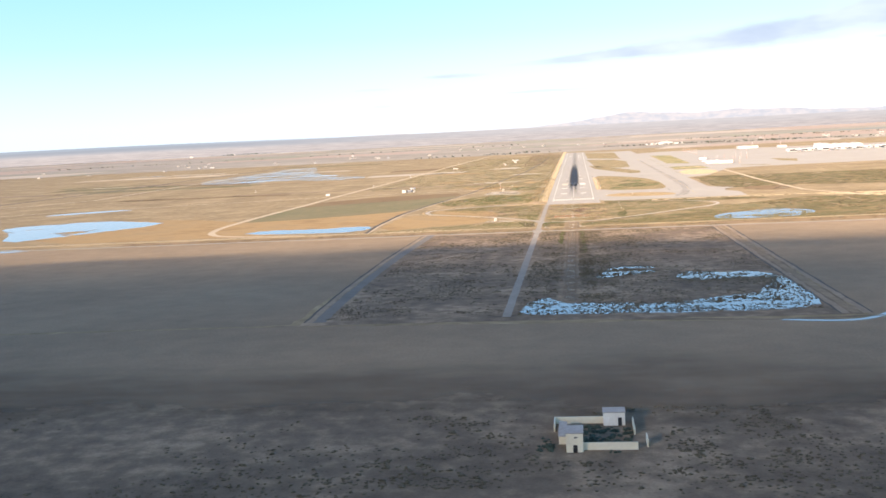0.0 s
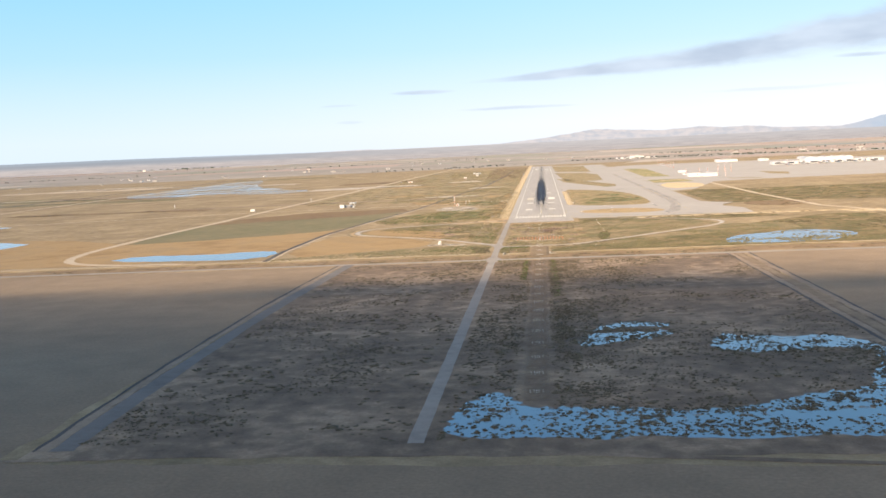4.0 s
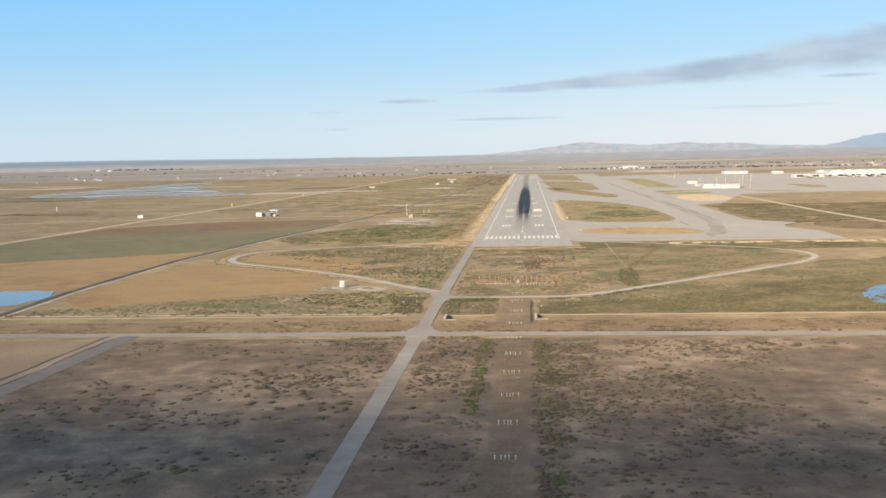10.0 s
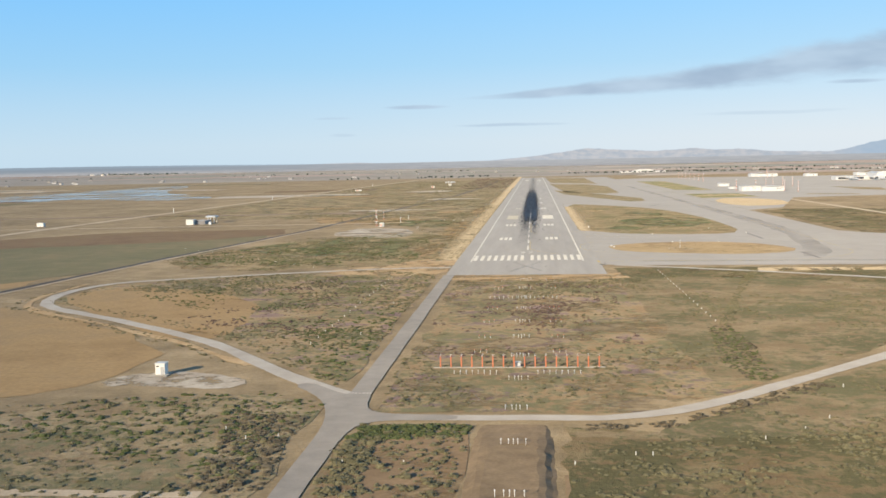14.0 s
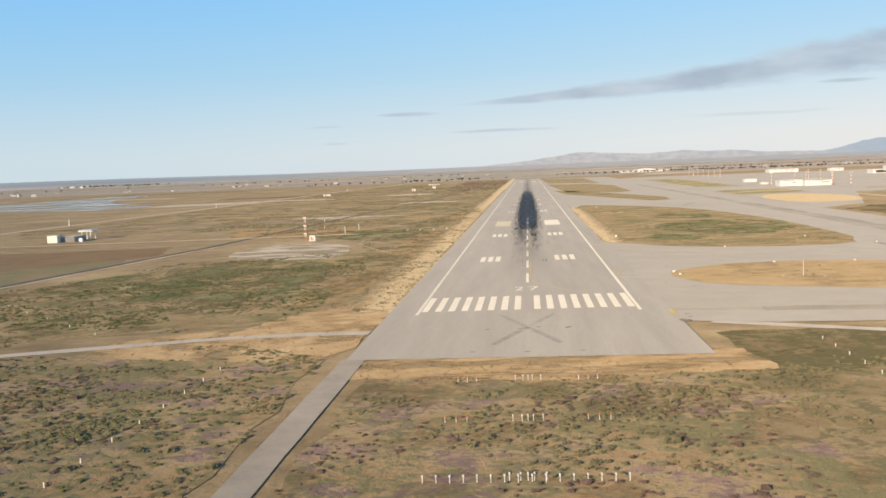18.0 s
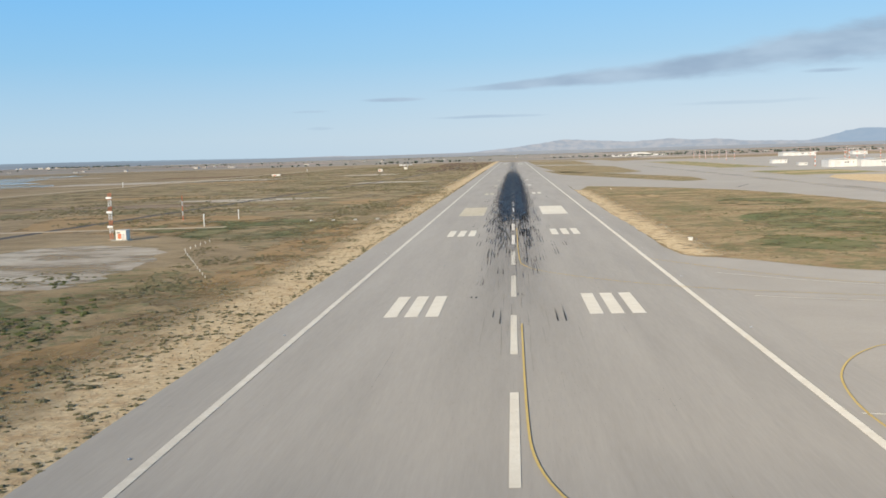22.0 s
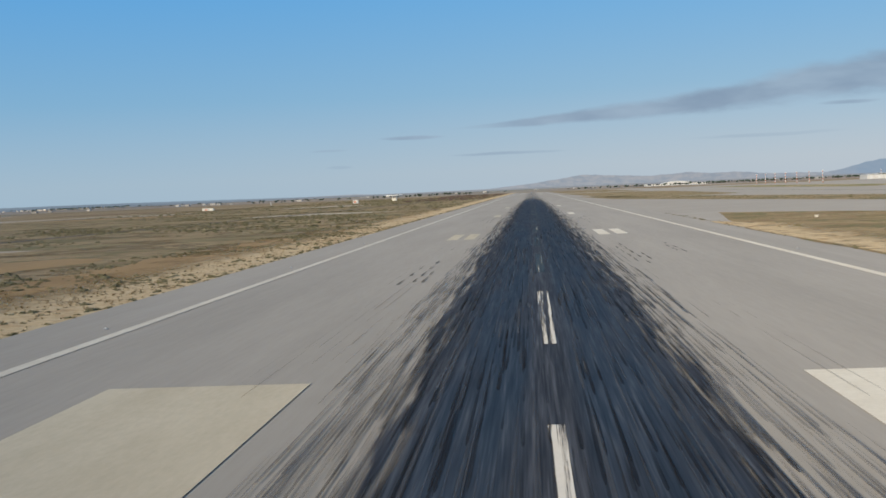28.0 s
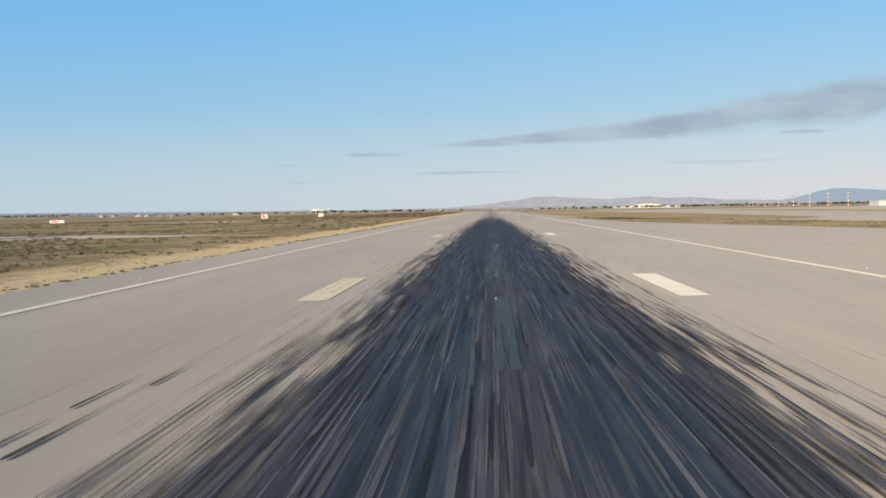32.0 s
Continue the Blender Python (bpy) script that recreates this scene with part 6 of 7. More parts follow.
scatter("scrub", BUSH, [(-60, -281), (-94, -231), (-148, -184), (-191, -148), (-191, -90), (-186, -90), (-186, -146), (-144, -179), (-89, -227), (-56, -276)], 170, (0.3, 0.8), "low bushes along the inner side of the loop road", seed=67)
scatter("scrub", HEATHER, [(-26, -215), (14, -215), (14, -160), (-26, -160)], 252, (0.3, 0.8), "purple heath under the approach lights", seed=58, clump=0.06)
scatter("scrub", BUSH, [(10, -385), (160, -385), (180, -350), (60, -348), (12, -350)], 525, (0.3, 0.8), "low dull growth north of the canal", seed=59, clump=0.05)


# ---- approach lights, antennas, markers ----
def lamp(parent, x, y, z0, tall, head=None):
    post = part("post", rodded((x, y, z0), (x, y, z0 + tall), 0.05, sides=5), METAL_WHITE, parent)
    bm = bmesh.new()
    rod(bm, (x, y - 0.14, z0 + tall), (x, y + 0.14, z0 + tall + 0.06), 0.11, 0.15, sides=8)
    part("lamp_head", bm, head or LAMP_GLASS, post, "round orange-red lamp head" if head else "round white lamp head")


def light_bar(xs, tall, label, y, z0=0.0, head=None):
    e = empty("approach_light_bar", 0, y, z0)
    part("crossbar", boxed(min(xs) - 0.3, max(xs) + 0.3, -0.05, 0.05, -0.12, 0.05), SAND_DULL, e)
    for x in xs:
        lamp(e, x, 0, 0, tall, head)
    return tagged(e, label, "approach light", "approach light bars")


first = light_bar([-2.2, -0.8, 0.1, 0.9, 2.4], 0.95, "row of white approach lamps on low posts", -88, 0)
for k in range(1, 27):
    y = -88 - 30 * k
    z = 0.8 if -402 < y < -345 else (0.45 if -420 < y <= -402 else 0.0)
    copy_thing(first, pose(0, K * y, K * z))
side = light_bar([9.2, 10.9, 12.6], 0.9, "short side row of orange-red approach lamps", -88, head=METAL_RED)
copy_thing(side, pose(-21.8 * K, -88 * K, 0))
for y in (-118, -178, -208, -238, -262):
    copy_thing(side, pose(0, y * K, 0))
    copy_thing(side, pose(-21.8 * K, y * K, 0))
light_bar([-13 + 1.7 * i for i in range(16)], 0.9, "long crossbar row of approach lamps", -148.6)
light_bar([-16 + 1.5 * i for i in range(8)] + [4.8 + 1.5 * i for i in range(8)], 0.9, "long crossbar row of approach lamps below the antennas", -291)


def localizer_antenna():
    e = empty("localizer_antenna", 0, 0, 0)
    part("mast", boxed(-0.16, 0.16, -0.16, 0.16, 0, 2.9, bevel=0.03), METAL_RED, e, "orange-red painted mast")
    part("boom", boxed(-0.05, 0.05, -1.0, 1.6, 2.9, 3.02, bevel=0.02), METAL_RED, e)
    for y, w in ((-0.8, 0.22), (0.9, 0.3)):
        part("element", rodded((-w, y, 3.3), (w, y, 3.25), 0.04), METAL_WHITE, e)
    part("foot", boxed(-0.35, 0.35, -0.35, 0.35, -0.1, 0.15, bevel=0.03), CONCRETE, e)
    return tagged(e, "orange-red antenna mast with a white head", "antenna", "localizer antenna row")


ant = localizer_antenna()
step = 40.6 / 15
ant.matrix_world = pose(-20.2 * K, -282.5 * K, 0)
for i in range(1, 16):
    copy_thing(ant, pose((-20.2 + step * i) * K, -282.5 * K, 0))
tagged(part("antenna_plinth", boxed(-22, 22, -283.1, -281.9, -0.2, 0.12, bevel=0.04), CONCRETE), "long low concrete strip under the antennas", "plinth")


def cabinet(x, y, w, d, h, label, mat=None):
    e = empty("equipment_cabinet", x, y, 0)
    part("body", boxed(-w / 2, w / 2, -d / 2, d / 2, 0.1, h, bevel=0.05), mat or METAL_WHITE, e)
    part("lid", boxed(-w / 2 - 0.08, w / 2 + 0.08, -d / 2 - 0.08, d / 2 + 0.08, h, h + 0.1, bevel=0.02), METAL_WHITE, e)
    part("door", boxed(-w * 0.36, w * 0.36, -d / 2 - 0.04, -d / 2, 0.25, h - 0.2), METAL_WHITE, e)
    part("plinth", boxed(-w / 2 - 0.15, w / 2 + 0.15, -d / 2 - 0.15, d / 2 + 0.15, -0.2, 0.1), CONCRETE, e)
    return tagged(e, label, "cabinet")


cabinet(-0.2, -281, 1.3, 0.8, 1.2, "pale grey equipment cabinet between the antenna masts", ROOF)
cabinet(46, 269, 1.1, 0.6, 0.9, "small cream cabinet on the dry verge", CREAM)
cabinet(50.5, 88, 0.9, 0.6, 0.7, "small white cabinet at the grass island's tip")
cabinet(51.5, 80, 0.8, 0.5, 0.6, "small white cabinet at the grass island's tip")
for x, y in ((132, 232), (60, 640), (90, 112), (118, 110), (150, 185), (86, 186)):
    cabinet(x, y, 0.7, 0.35, 0.55, "low pale taxiway sign box on grass", CREAM)


def shelter(name, x, y, w, d, h, label, red=False, turn=0.0):
    e = empty(name, x, y, 0, turn)
    part("slab", boxed(-w / 2 - 1.3, w / 2 + 0.9, -d / 2 - 1.2, d / 2 + 0.8, -0.2, 0.25, bevel=0.05), CONCRETE, e)
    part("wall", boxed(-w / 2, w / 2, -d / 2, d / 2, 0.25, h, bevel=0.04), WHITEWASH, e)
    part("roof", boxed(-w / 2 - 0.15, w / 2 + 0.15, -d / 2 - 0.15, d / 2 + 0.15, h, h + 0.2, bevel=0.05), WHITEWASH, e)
    dr = part("door", boxed(w * 0.05, w * 0.05 + 0.9, -d / 2 - 0.05, -d / 2 + 0.02, 0.3, min(2.3, h - 0.4)), METAL_GREY, e)
    part("handle", boxed(w * 0.05 + 0.72, w * 0.05 + 0.8, -d / 2 - 0.1, -d / 2 - 0.05, 1.2, 1.35), DARK, dr)
    part("vent", boxed(-w * 0.38, -w * 0.1, -d / 2 - 0.04, -d / 2 + 0.02, h - 0.75, h - 0.45), DARK, e)
    if red:
        part("red_panel", boxed(-w * 0.3, w * 0.02, -d / 2 - 0.045, -d / 2 + 0.01, 0.7, h - 0.9), METAL_RED, e, "orange-red warning panel")
    return tagged(e, label, "hut")


shelter("equipment_hut", -91.3, -290.5, 2.5, 2.5, 3.0, "small white equipment hut on a concrete slab")
shelter("equipment_hut", -461, 396, 6.5, 4.5, 3.6, "white equipment hut beside a dirt track")
shelter("equipment_hut", -124.3, 319, 3.4, 3.4, 3.2, "white hut with a red panel below a mast", red=True)
shelter("equipment_hut", -210, 1640, 6, 5, 4.2, "white and red hut far beside the runway", red=True)
shelter("equipment_hut", -345, 1495, 12, 4, 2.6, "long white and red hut far across the scrub", red=True)


def radar_station():
    e = empty("antenna_station", -314, 390, 0)
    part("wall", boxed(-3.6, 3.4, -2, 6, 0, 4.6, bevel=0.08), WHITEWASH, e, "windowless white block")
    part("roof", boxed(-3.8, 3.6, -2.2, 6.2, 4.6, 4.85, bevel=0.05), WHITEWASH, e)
    part("annex", boxed(3.4, 13, 3, 22, 0, 3.4, bevel=0.08), ROOF, e, "grey lower annex")
    part("annex_roof", boxed(3.2, 13.2, 2.8, 22.2, 3.4, 3.65, bevel=0.05), ROOF, e)
    for x in (9, 15):
        for y in (24, 32):
            part("leg", boxed(x - 0.25, x + 0.25, y - 0.25, y + 0.25, 0, 5.6), METAL_WHITE, e)
    part("platform", boxed(7, 17, 22, 34, 5.6, 6.0, bevel=0.05), METAL_WHITE, e, "raised white antenna platform")
    for i in range(5):
        part("slat", boxed(7.5 + 2 * i, 8.3 + 2 * i, 22.5, 33.5, 6.0, 6.9), METAL_WHITE, e)
    tagged(e, "white antenna station with a raised platform", "antenna station")
    cabinet(-296, 392, 2.2, 2.0, 2.4, "small white cabinet beside the antenna station")


radar_station()


def lattice_mast(x, y, tall, half, boxes, label, thin=False):
    e = empty("lattice_mast", x, y, 0)
    n = max(4, int(tall / 1.9))
    for i in range(n):
        z0, z1 = tall * i / n, tall * (i + 1) / n
        mat = METAL_RED if i % 2 == 0 else METAL_WHITE
        bm = bmesh.new()
        r = 0.055 if not thin else 0.05
        for sx in (-1, 1):
            for sy in (-1, 1):
                rod(bm, (sx * half, sy * half, z0), (sx * half, sy * half, z1), r, sides=4)
        for s in (-1, 1):
            rod(bm, (-half, s * half, z0), (half, s * half, z1), r * 0.7, sides=4)
            rod(bm, (s * half, half, z0), (s * half, -half, z1), r * 0.7, sides=4)
            rod(bm, (-half, s * half, z1), (half, s * half, z1), r * 0.7, sides=4)
        part("section", bm, mat, e, "orange-red section" if i % 2 == 0 else "white section")
    for z in boxes:
        part("antenna_box", boxed(-0.9, 0.9, -half - 0.5, -half - 0.05, z - 0.35, z + 0.35, bevel=0.05), METAL_WHITE, e)
    part("footing", boxed(-half - 0.5, half + 0.5, -half - 0.5, half + 0.5, -0.2, 0.2), CONCRETE, e)
    return tagged(e, label, "mast")


lattice_mast(-129.2, 322, 15.0, 0.42, (4.3, 9.0, 13.6), "orange and white lattice mast with antenna boxes")
lattice_mast(-137, 419, 10.5, 0.12, (), "thin orange and white pole on bare ground", thin=True)


def monitor_post(x, y, tall, label="white monitor post on pale ground", r=0.3):
    e = empty("monitor_post", x, y, 0)
    part("post", rodded((0, 0, 0), (0, 0, tall), r, r * 0.8, sides=8), METAL_WHITE, e)
    part("cap", boxed(-r * 1.3, r * 1.3, -r * 1.3, r * 1.3, tall, tall + r, bevel=0.04), METAL_WHITE, e)
    part("foot", boxed(-r * 2, r * 2, -r * 2, r * 2, -0.2, 0.15), CONCRETE, e)
    return tagged(e, label, "post")


monitor_post(88.5, 66, 5.0, "thin white post inside the ring on the grass island", 0.08)
monitor_post(-116, 379, 4.4, r=0.24)
monitor_post(-114, 421, 3.8, r=0.22)
for x, y in ((-424, 655), (-408, 1060), (-380, 1900), (-674, 626)):
    monitor_post(x, y, 5.0, "white post beside the long pale road", 0.4)


def dvor(x, y):
    e = empty("navigation_beacon", x, y, 0)
    for s in (-1, 1):
        part("leg", boxed(s * 3 - 0.5, s * 3 + 0.5, -0.5, 0.5, 0, 7), METAL_WHITE, e)
    bm = bmesh.new()
    rod(bm, (0, 0, 7), (0, 0, 8), 12, 12, sides=20)
    part("platform", bm, METAL_WHITE, e, "round white counterpoise platform")
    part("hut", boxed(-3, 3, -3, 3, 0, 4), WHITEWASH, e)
    for i in range(10):
        a = i * 0.628
        part("antenna", boxed(10 * math.cos(a) - 0.3, 10 * math.cos(a) + 0.3, 10 * math.sin(a) - 0.3, 10 * math.sin(a) + 0.3, 8, 9.2), METAL_WHITE, e)
    tagged(e, "white navigation beacon on a raised platform", "beacon")


dvor(-190, 1840)


def papi(x, y):
    e = empty("slope_indicator_unit", x, y, 0)
    part("housing", boxed(-0.5, 0.5, -0.5, 0.7, 0.35, 0.7, bevel=0.06), METAL_WHITE, e)
    part("lens_panel", boxed(-0.16, 0.16, -0.53, -0.5, 0.45, 0.6), DARK, e)
    for sx in (-0.4, 0.4):
        part("leg", rodded((sx, 0, 0), (sx, 0, 0.35), 0.06, sides=5), METAL_GREY, e)
    part("base", boxed(-1.1, 1.1, -0.8, 0.9, -0.15, 0.08), CONCRETE, e)
    return tagged(e, "white slope indicator lamp box in scrub", "slope indicator", "slope indicator units")


p0 = papi(-52, 392)
for x in (-60.5, -69, -77.5):
    copy_thing(p0, pose(x * K, 391 * K, 0))


def marker_post():
    e = empty("marker_post", -62, -71, 0)
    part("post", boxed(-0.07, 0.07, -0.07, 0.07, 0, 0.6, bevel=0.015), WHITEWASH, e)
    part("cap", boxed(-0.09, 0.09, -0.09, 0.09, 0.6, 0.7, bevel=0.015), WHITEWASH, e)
    return tagged(e, "short white marker post in scrub", "marker post", "marker posts")


mp = marker_post()
SPOTS = [(-62, -71 - 11 * i) for i in range(1, 17)] + [(62, -52 - 9.2 * i) for i in range(18)]
SPOTS += [(-64 - 2.6 * i, 207 + 6.7 * i) for i in range(10)] + [(-90 - 0.4 * i, 275 + 6 * i) for i in range(6)]
SPOTS += [(-46, -350), (-30, -368), (-19, -368), (11, -368), (22, -362), (-58, -345), (-52, -352), (56, -344), (63, -335), (74, -306), (47, -351), (25, -362), (108, -255), (-50, -230), (-49, -160)]
SPOTS += [(-110 - 14 * i, -20 + 16 * i) for i in range(9)]
for x, y in SPOTS:
    copy_thing(mp, pose(x * K, y * K, 0, 0, 0, (x * 7) % 40))


def edge_light():
    e = empty("runway_edge_light", 31.6, 20, 0.14)
    part("base", rodded((0, 0, 0), (0, 0, 0.06), 0.2, sides=8), METAL_GREY, e)
    part("lens", rodded((0, 0, 0.06), (0, 0, 0.16), 0.045, 0.035, sides=8), LAMP_GLASS, e)
    return tagged(e, "small raised lamp on the runway edge", "edge light", "runway edge lights")


el = edge_light()
for k in range(30):
    for s in (-1, 1):
        if k or s < 0:
            copy_thing(el, pose(s * 31.6 * K, (20 + 58 * k) * K, 0.14 * K))
for x, y in ((-9.5, -28), (0, -27), (9.5, -28), (-11.5, -58), (0, -59), (11.5, -59), (2.6, -26), (51, 111), (39, 88), (44, 59), (51, 47), (73, 123), (10, -27), (40, -11), (40, -16), (-2, -28)):
    ob = part("flush_light_cover", boxed(-0.55, 0.55, -0.3, 0.3, 0, 0.05, bevel=0.02), BLACKED)
    ob.location = (x * K, y * K, 0.15 * K)
    tagged(ob, "dark flush light plate in the pavement", "light plate", "flush light plates")


# ---- airport buildings ----
def hangar(x, y, w, d, h, label, doors=0, canopy=False):
    e = empty("hangar", x, y, 0)
    part("wall", boxed(-w / 2, w / 2, -d / 2, d / 2, 0, h, bevel=0.1), AIRPORT_WALL, e)
    bm = bmesh.new()
    pts = [(-w / 2 - 0.4, h), (0, h + w * 0.035), (w / 2 + 0.4, h)]
    fr = [bm.verts.new((px, -d / 2 - 0.4, pz)) for px, pz in pts] + [bm.verts.new((px, -d / 2 - 0.4, pz + 0.5)) for px, pz in reversed(pts)]
    bk = [bm.verts.new((v.co.x, d / 2 + 0.4, v.co.z)) for v in fr]
    bm.faces.new(fr[::-1])
    bm.faces.new(bk)
    for i in range(6):
        bm.faces.new((fr[i], fr[(i + 1) % 6], bk[(i + 1) % 6], bk[i]))
    part("roof", bm, AIRPORT_WALL, e, "low pitched white roof")
    for i in range(doors):
        x0 = -w / 2 + w * (i + 0.3) / max(doors, 1)
        part("door", boxed(x0, x0 + w / doors * 0.32, -d / 2 - 0.12, -d / 2 + 0.02, 0, h * 0.72), METAL_WHITE, e, "pale sliding door leaf")
    for i in range(4):
        x0 = w * (0.08 + 0.09 * i)
        part("window", boxed(x0, x0 + w * 0.05, -d / 2 - 0.1, -d / 2 + 0.02, h * 0.55, h * 0.72), DARK, e)
    return tagged(e, label, "hangar")


hangar(334, 1088, 28, 24, 7.2, "white hangar beside the apron", doors=3)
hangar(364, 1072, 33, 22, 6.6, "white hangar with grey door leaves", doors=6)
hangar(346, 1380, 19, 14, 4.4, "long white shed near the apron", doors=2)
hangar(330, 1210, 10, 9, 2.8, "low white tent beside the apron", doors=1)
hangar(602, 2250, 68, 40, 7.2, "long white cargo building across the apron", doors=5)
hangar(706, 2180, 30, 24, 6.0, "low white building across the apron", doors=3)
hangar(830, 2160, 40, 30, 7.0, "white building beside the far apron", doors=3)


def terminal():
    e = empty("terminal_building", 690, 1440, 0)
    part("concourse", boxed(-120, 130, -16, 14, 0, 6.5, bevel=0.3), AIRPORT_WALL, e)
    part("hall", boxed(-40, 70, 14, 70, 0, 11, bevel=0.4), AIRPORT_WALL, e, "tall white main hall")
    for i in range(5):
        bm = bmesh.new()
        n = 10
        a = [bm.verts.new((-40 + 22 * i + 22 * k / n, 12, 11 + 2.8 * math.sin(math.pi * k / n))) for k in range(n + 1)]
        b = [bm.verts.new((v.co.x, 72, v.co.z)) for v in a]
        for k in range(n):
            bm.faces.new((a[k], a[k + 1], b[k + 1], b[k]))
        bm.faces.new(a[::-1])
        bm.faces.new(b)
        part("vault", bm, AIRPORT_WALL, e, "white barrel vault roof")
    for i in range(9):
        x0 = -116 + 27 * i
        part("glazing", boxed(x0, x0 + 17, -16.3, -15.9, 1.5, 5), GLASS_DARK, e, "dark band of glazing")
    for i in range(6):
        x0 = -104 + 40 * i
        br = part("boarding_bridge", boxed(x0, x0 + 4, -44, -16, 4, 7.5, bevel=0.2), AIRPORT_WALL, e)
        part("support", boxed(x0 + 1.4, x0 + 2.6, -40, -38, 0, 4), METAL_GREY, br)
    e.matrix_world = pose(770 * K, 1700 * K, 0) @ Matrix.Scale(1.17, 4)
    tagged(e, "white airport terminal with vaulted hall and bridges", "terminal")


GLASS_DARK = material("dark_tinted_glass", [(0.03, 0.035, 0.04), (0.06, 0.07, 0.08)], big=0.05, mid=0.4, fine=2, rough=0.12, bump=0.0, spec=0.6)
terminal()


def airliner(x, y, turn):
    e = empty("parked_aircraft", x, y, 0, turn)
    bm = bmesh.new()
    n = 12
    prof = [(-17, 0.5), (-14, 1.4), (-8, 1.95), (8, 1.95), (13, 1.5), (18, 0.35)]
    rings = []
    for yy, r in prof:
        rings.append([bm.verts.new((r * math.cos(6.2832 * k / n), yy, 3.6 + r * math.sin(6.2832 * k / n) + (0.9 if yy > 15 else 0))) for k in range(n)])
    for a, b in zip(rings, rings[1:]):
        for k in range(n):
            bm.faces.new((a[k], a[(k + 1) % n], b[(k + 1) % n], b[k]))
    bm.faces.new(rings[0][::-1])
    bm.faces.new(rings[-1])
    part("fuselage", bm, METAL_WHITE, e)
    for s in (-1, 1):
        bm = bmesh.new()
        bottom = [bm.verts.new(p) for p in ((s * 1.5, -3, 2.7), (s * 17, 6, 3.6), (s * 17, 8, 3.6), (s * 1.5, 4, 2.7))]
        topv = [bm.verts.new((v.co.x, v.co.y, v.co.z + 0.4)) for v in bottom]
        bm.faces.new(bottom)
        bm.faces.new(topv[::-1])
        for k in range(4):
            bm.faces.new((bottom[k], bottom[(k + 1) % 4], topv[(k + 1) % 4], topv[k]))
        bmesh.ops.recalc_face_normals(bm, faces=bm.faces)
        part("wing", bm, METAL_GREY, e)
        part("engine", rodded((s * 5.5, -2.5, 1.9), (s * 5.5, 1.5, 1.9), 0.9, 0.7, sides=10), METAL_WHITE, e)
        part("wheel", rodded((s * 2.6 - 0.3, 1, 0.6), (s * 2.6 + 0.3, 1, 0.6), 0.6, sides=10), DARK, e)
        part("wheel_strut", boxed(s * 2.6 - 0.15, s * 2.6 + 0.15, 0.8, 1.2, 0.6, 3), METAL_GREY, e)
        part("tailplane", boxed(min(s * 0.3, s * 6), max(s * 0.3, s * 6), 14, 16.5, 4.6, 4.85), METAL_WHITE, e)
    bm = bmesh.new()
    fin = [(12, 5), (17.5, 10.5), (19, 10.5), (17.2, 4.6)]
    l = [bm.verts.new((-0.2, a, b)) for a, b in fin]
    r = [bm.verts.new((0.2, a, b)) for a, b in fin]
    bm.faces.new(l)
    bm.faces.new(r[::-1])
    for k in range(4):
        bm.faces.new((l[k], l[(k + 1) % 4], r[(k + 1) % 4], r[k]))
    bmesh.ops.recalc_face_normals(bm, faces=bm.faces)
    part("fin", bm, METAL_WHITE, e)
    part("nose_wheel", rodded((-0.3, -13, 0.5), (0.3, -13, 0.5), 0.5, sides=10), DARK, e)
    part("nose_strut", boxed(-0.15, 0.15, -13.15, -12.85, 0.5, 2.6), METAL_GREY, e)
    return tagged(e, "white airliner parked at the terminal", "aircraft", "parked aircraft")


a0 = airliner(660, 1650, 0)
for x, y, t in ((712, 1648, 4), (761, 1644, -3), (810, 1648, 2), (858, 1646, 0)):
    copy_thing(a0, pose(x * K, y * K, 0, 0, 0, t))


def exhibition_hall():
    e = empty("vaulted_hall", 372, 3080, 0)
    part("wing", boxed(-80, 78, -10, 14, 0, 5, bevel=0.2), AIRPORT_WALL, e, "low white wing")
    bm = bmesh.new()
    n = 14
    a = [bm.verts.new((-40 + 80 * k / n, -16, 5 + 6 * math.sin(math.pi * k / n))) for k in range(n + 1)]
    b = [bm.verts.new((v.co.x, 26, v.co.z)) for v in a]
    lo_a, lo_b = [bm.verts.new((x, -16, 0)) for x in (-40, 40)], [bm.verts.new((x, 26, 0)) for x in (-40, 40)]
    for k in range(n):
        bm.faces.new((a[k], a[k + 1], b[k + 1], b[k]))
    bm.faces.new([lo_a[0], lo_a[1]] + a[::-1])
    bm.faces.new([lo_b[1], lo_b[0]] + b)
    bm.faces.new((lo_a[0], a[0], b[0], lo_b[0]))
    bm.faces.new((lo_a[1], lo_b[1], b[-1], a[-1]))
    bmesh.ops.recalc_face_normals(bm, faces=bm.faces)
    part("hall", bm, AIRPORT_WALL, e, "tall white hall with a curved roof")
    for i in range(7):
        part("window", boxed(-74 + 21 * i, -64 + 21 * i, -16.2 if 2 < i < 5 else -10.2, -15.9 if 2 < i < 5 else -9.9, 2, 5), GLASS_DARK, e)
    e.matrix_world = pose(428 * K, 3540 * K, 0) @ Matrix.Scale(1.15, 4)
    tagged(e, "white hall with a curved roof beyond the runway", "hall")


exhibition_hall()


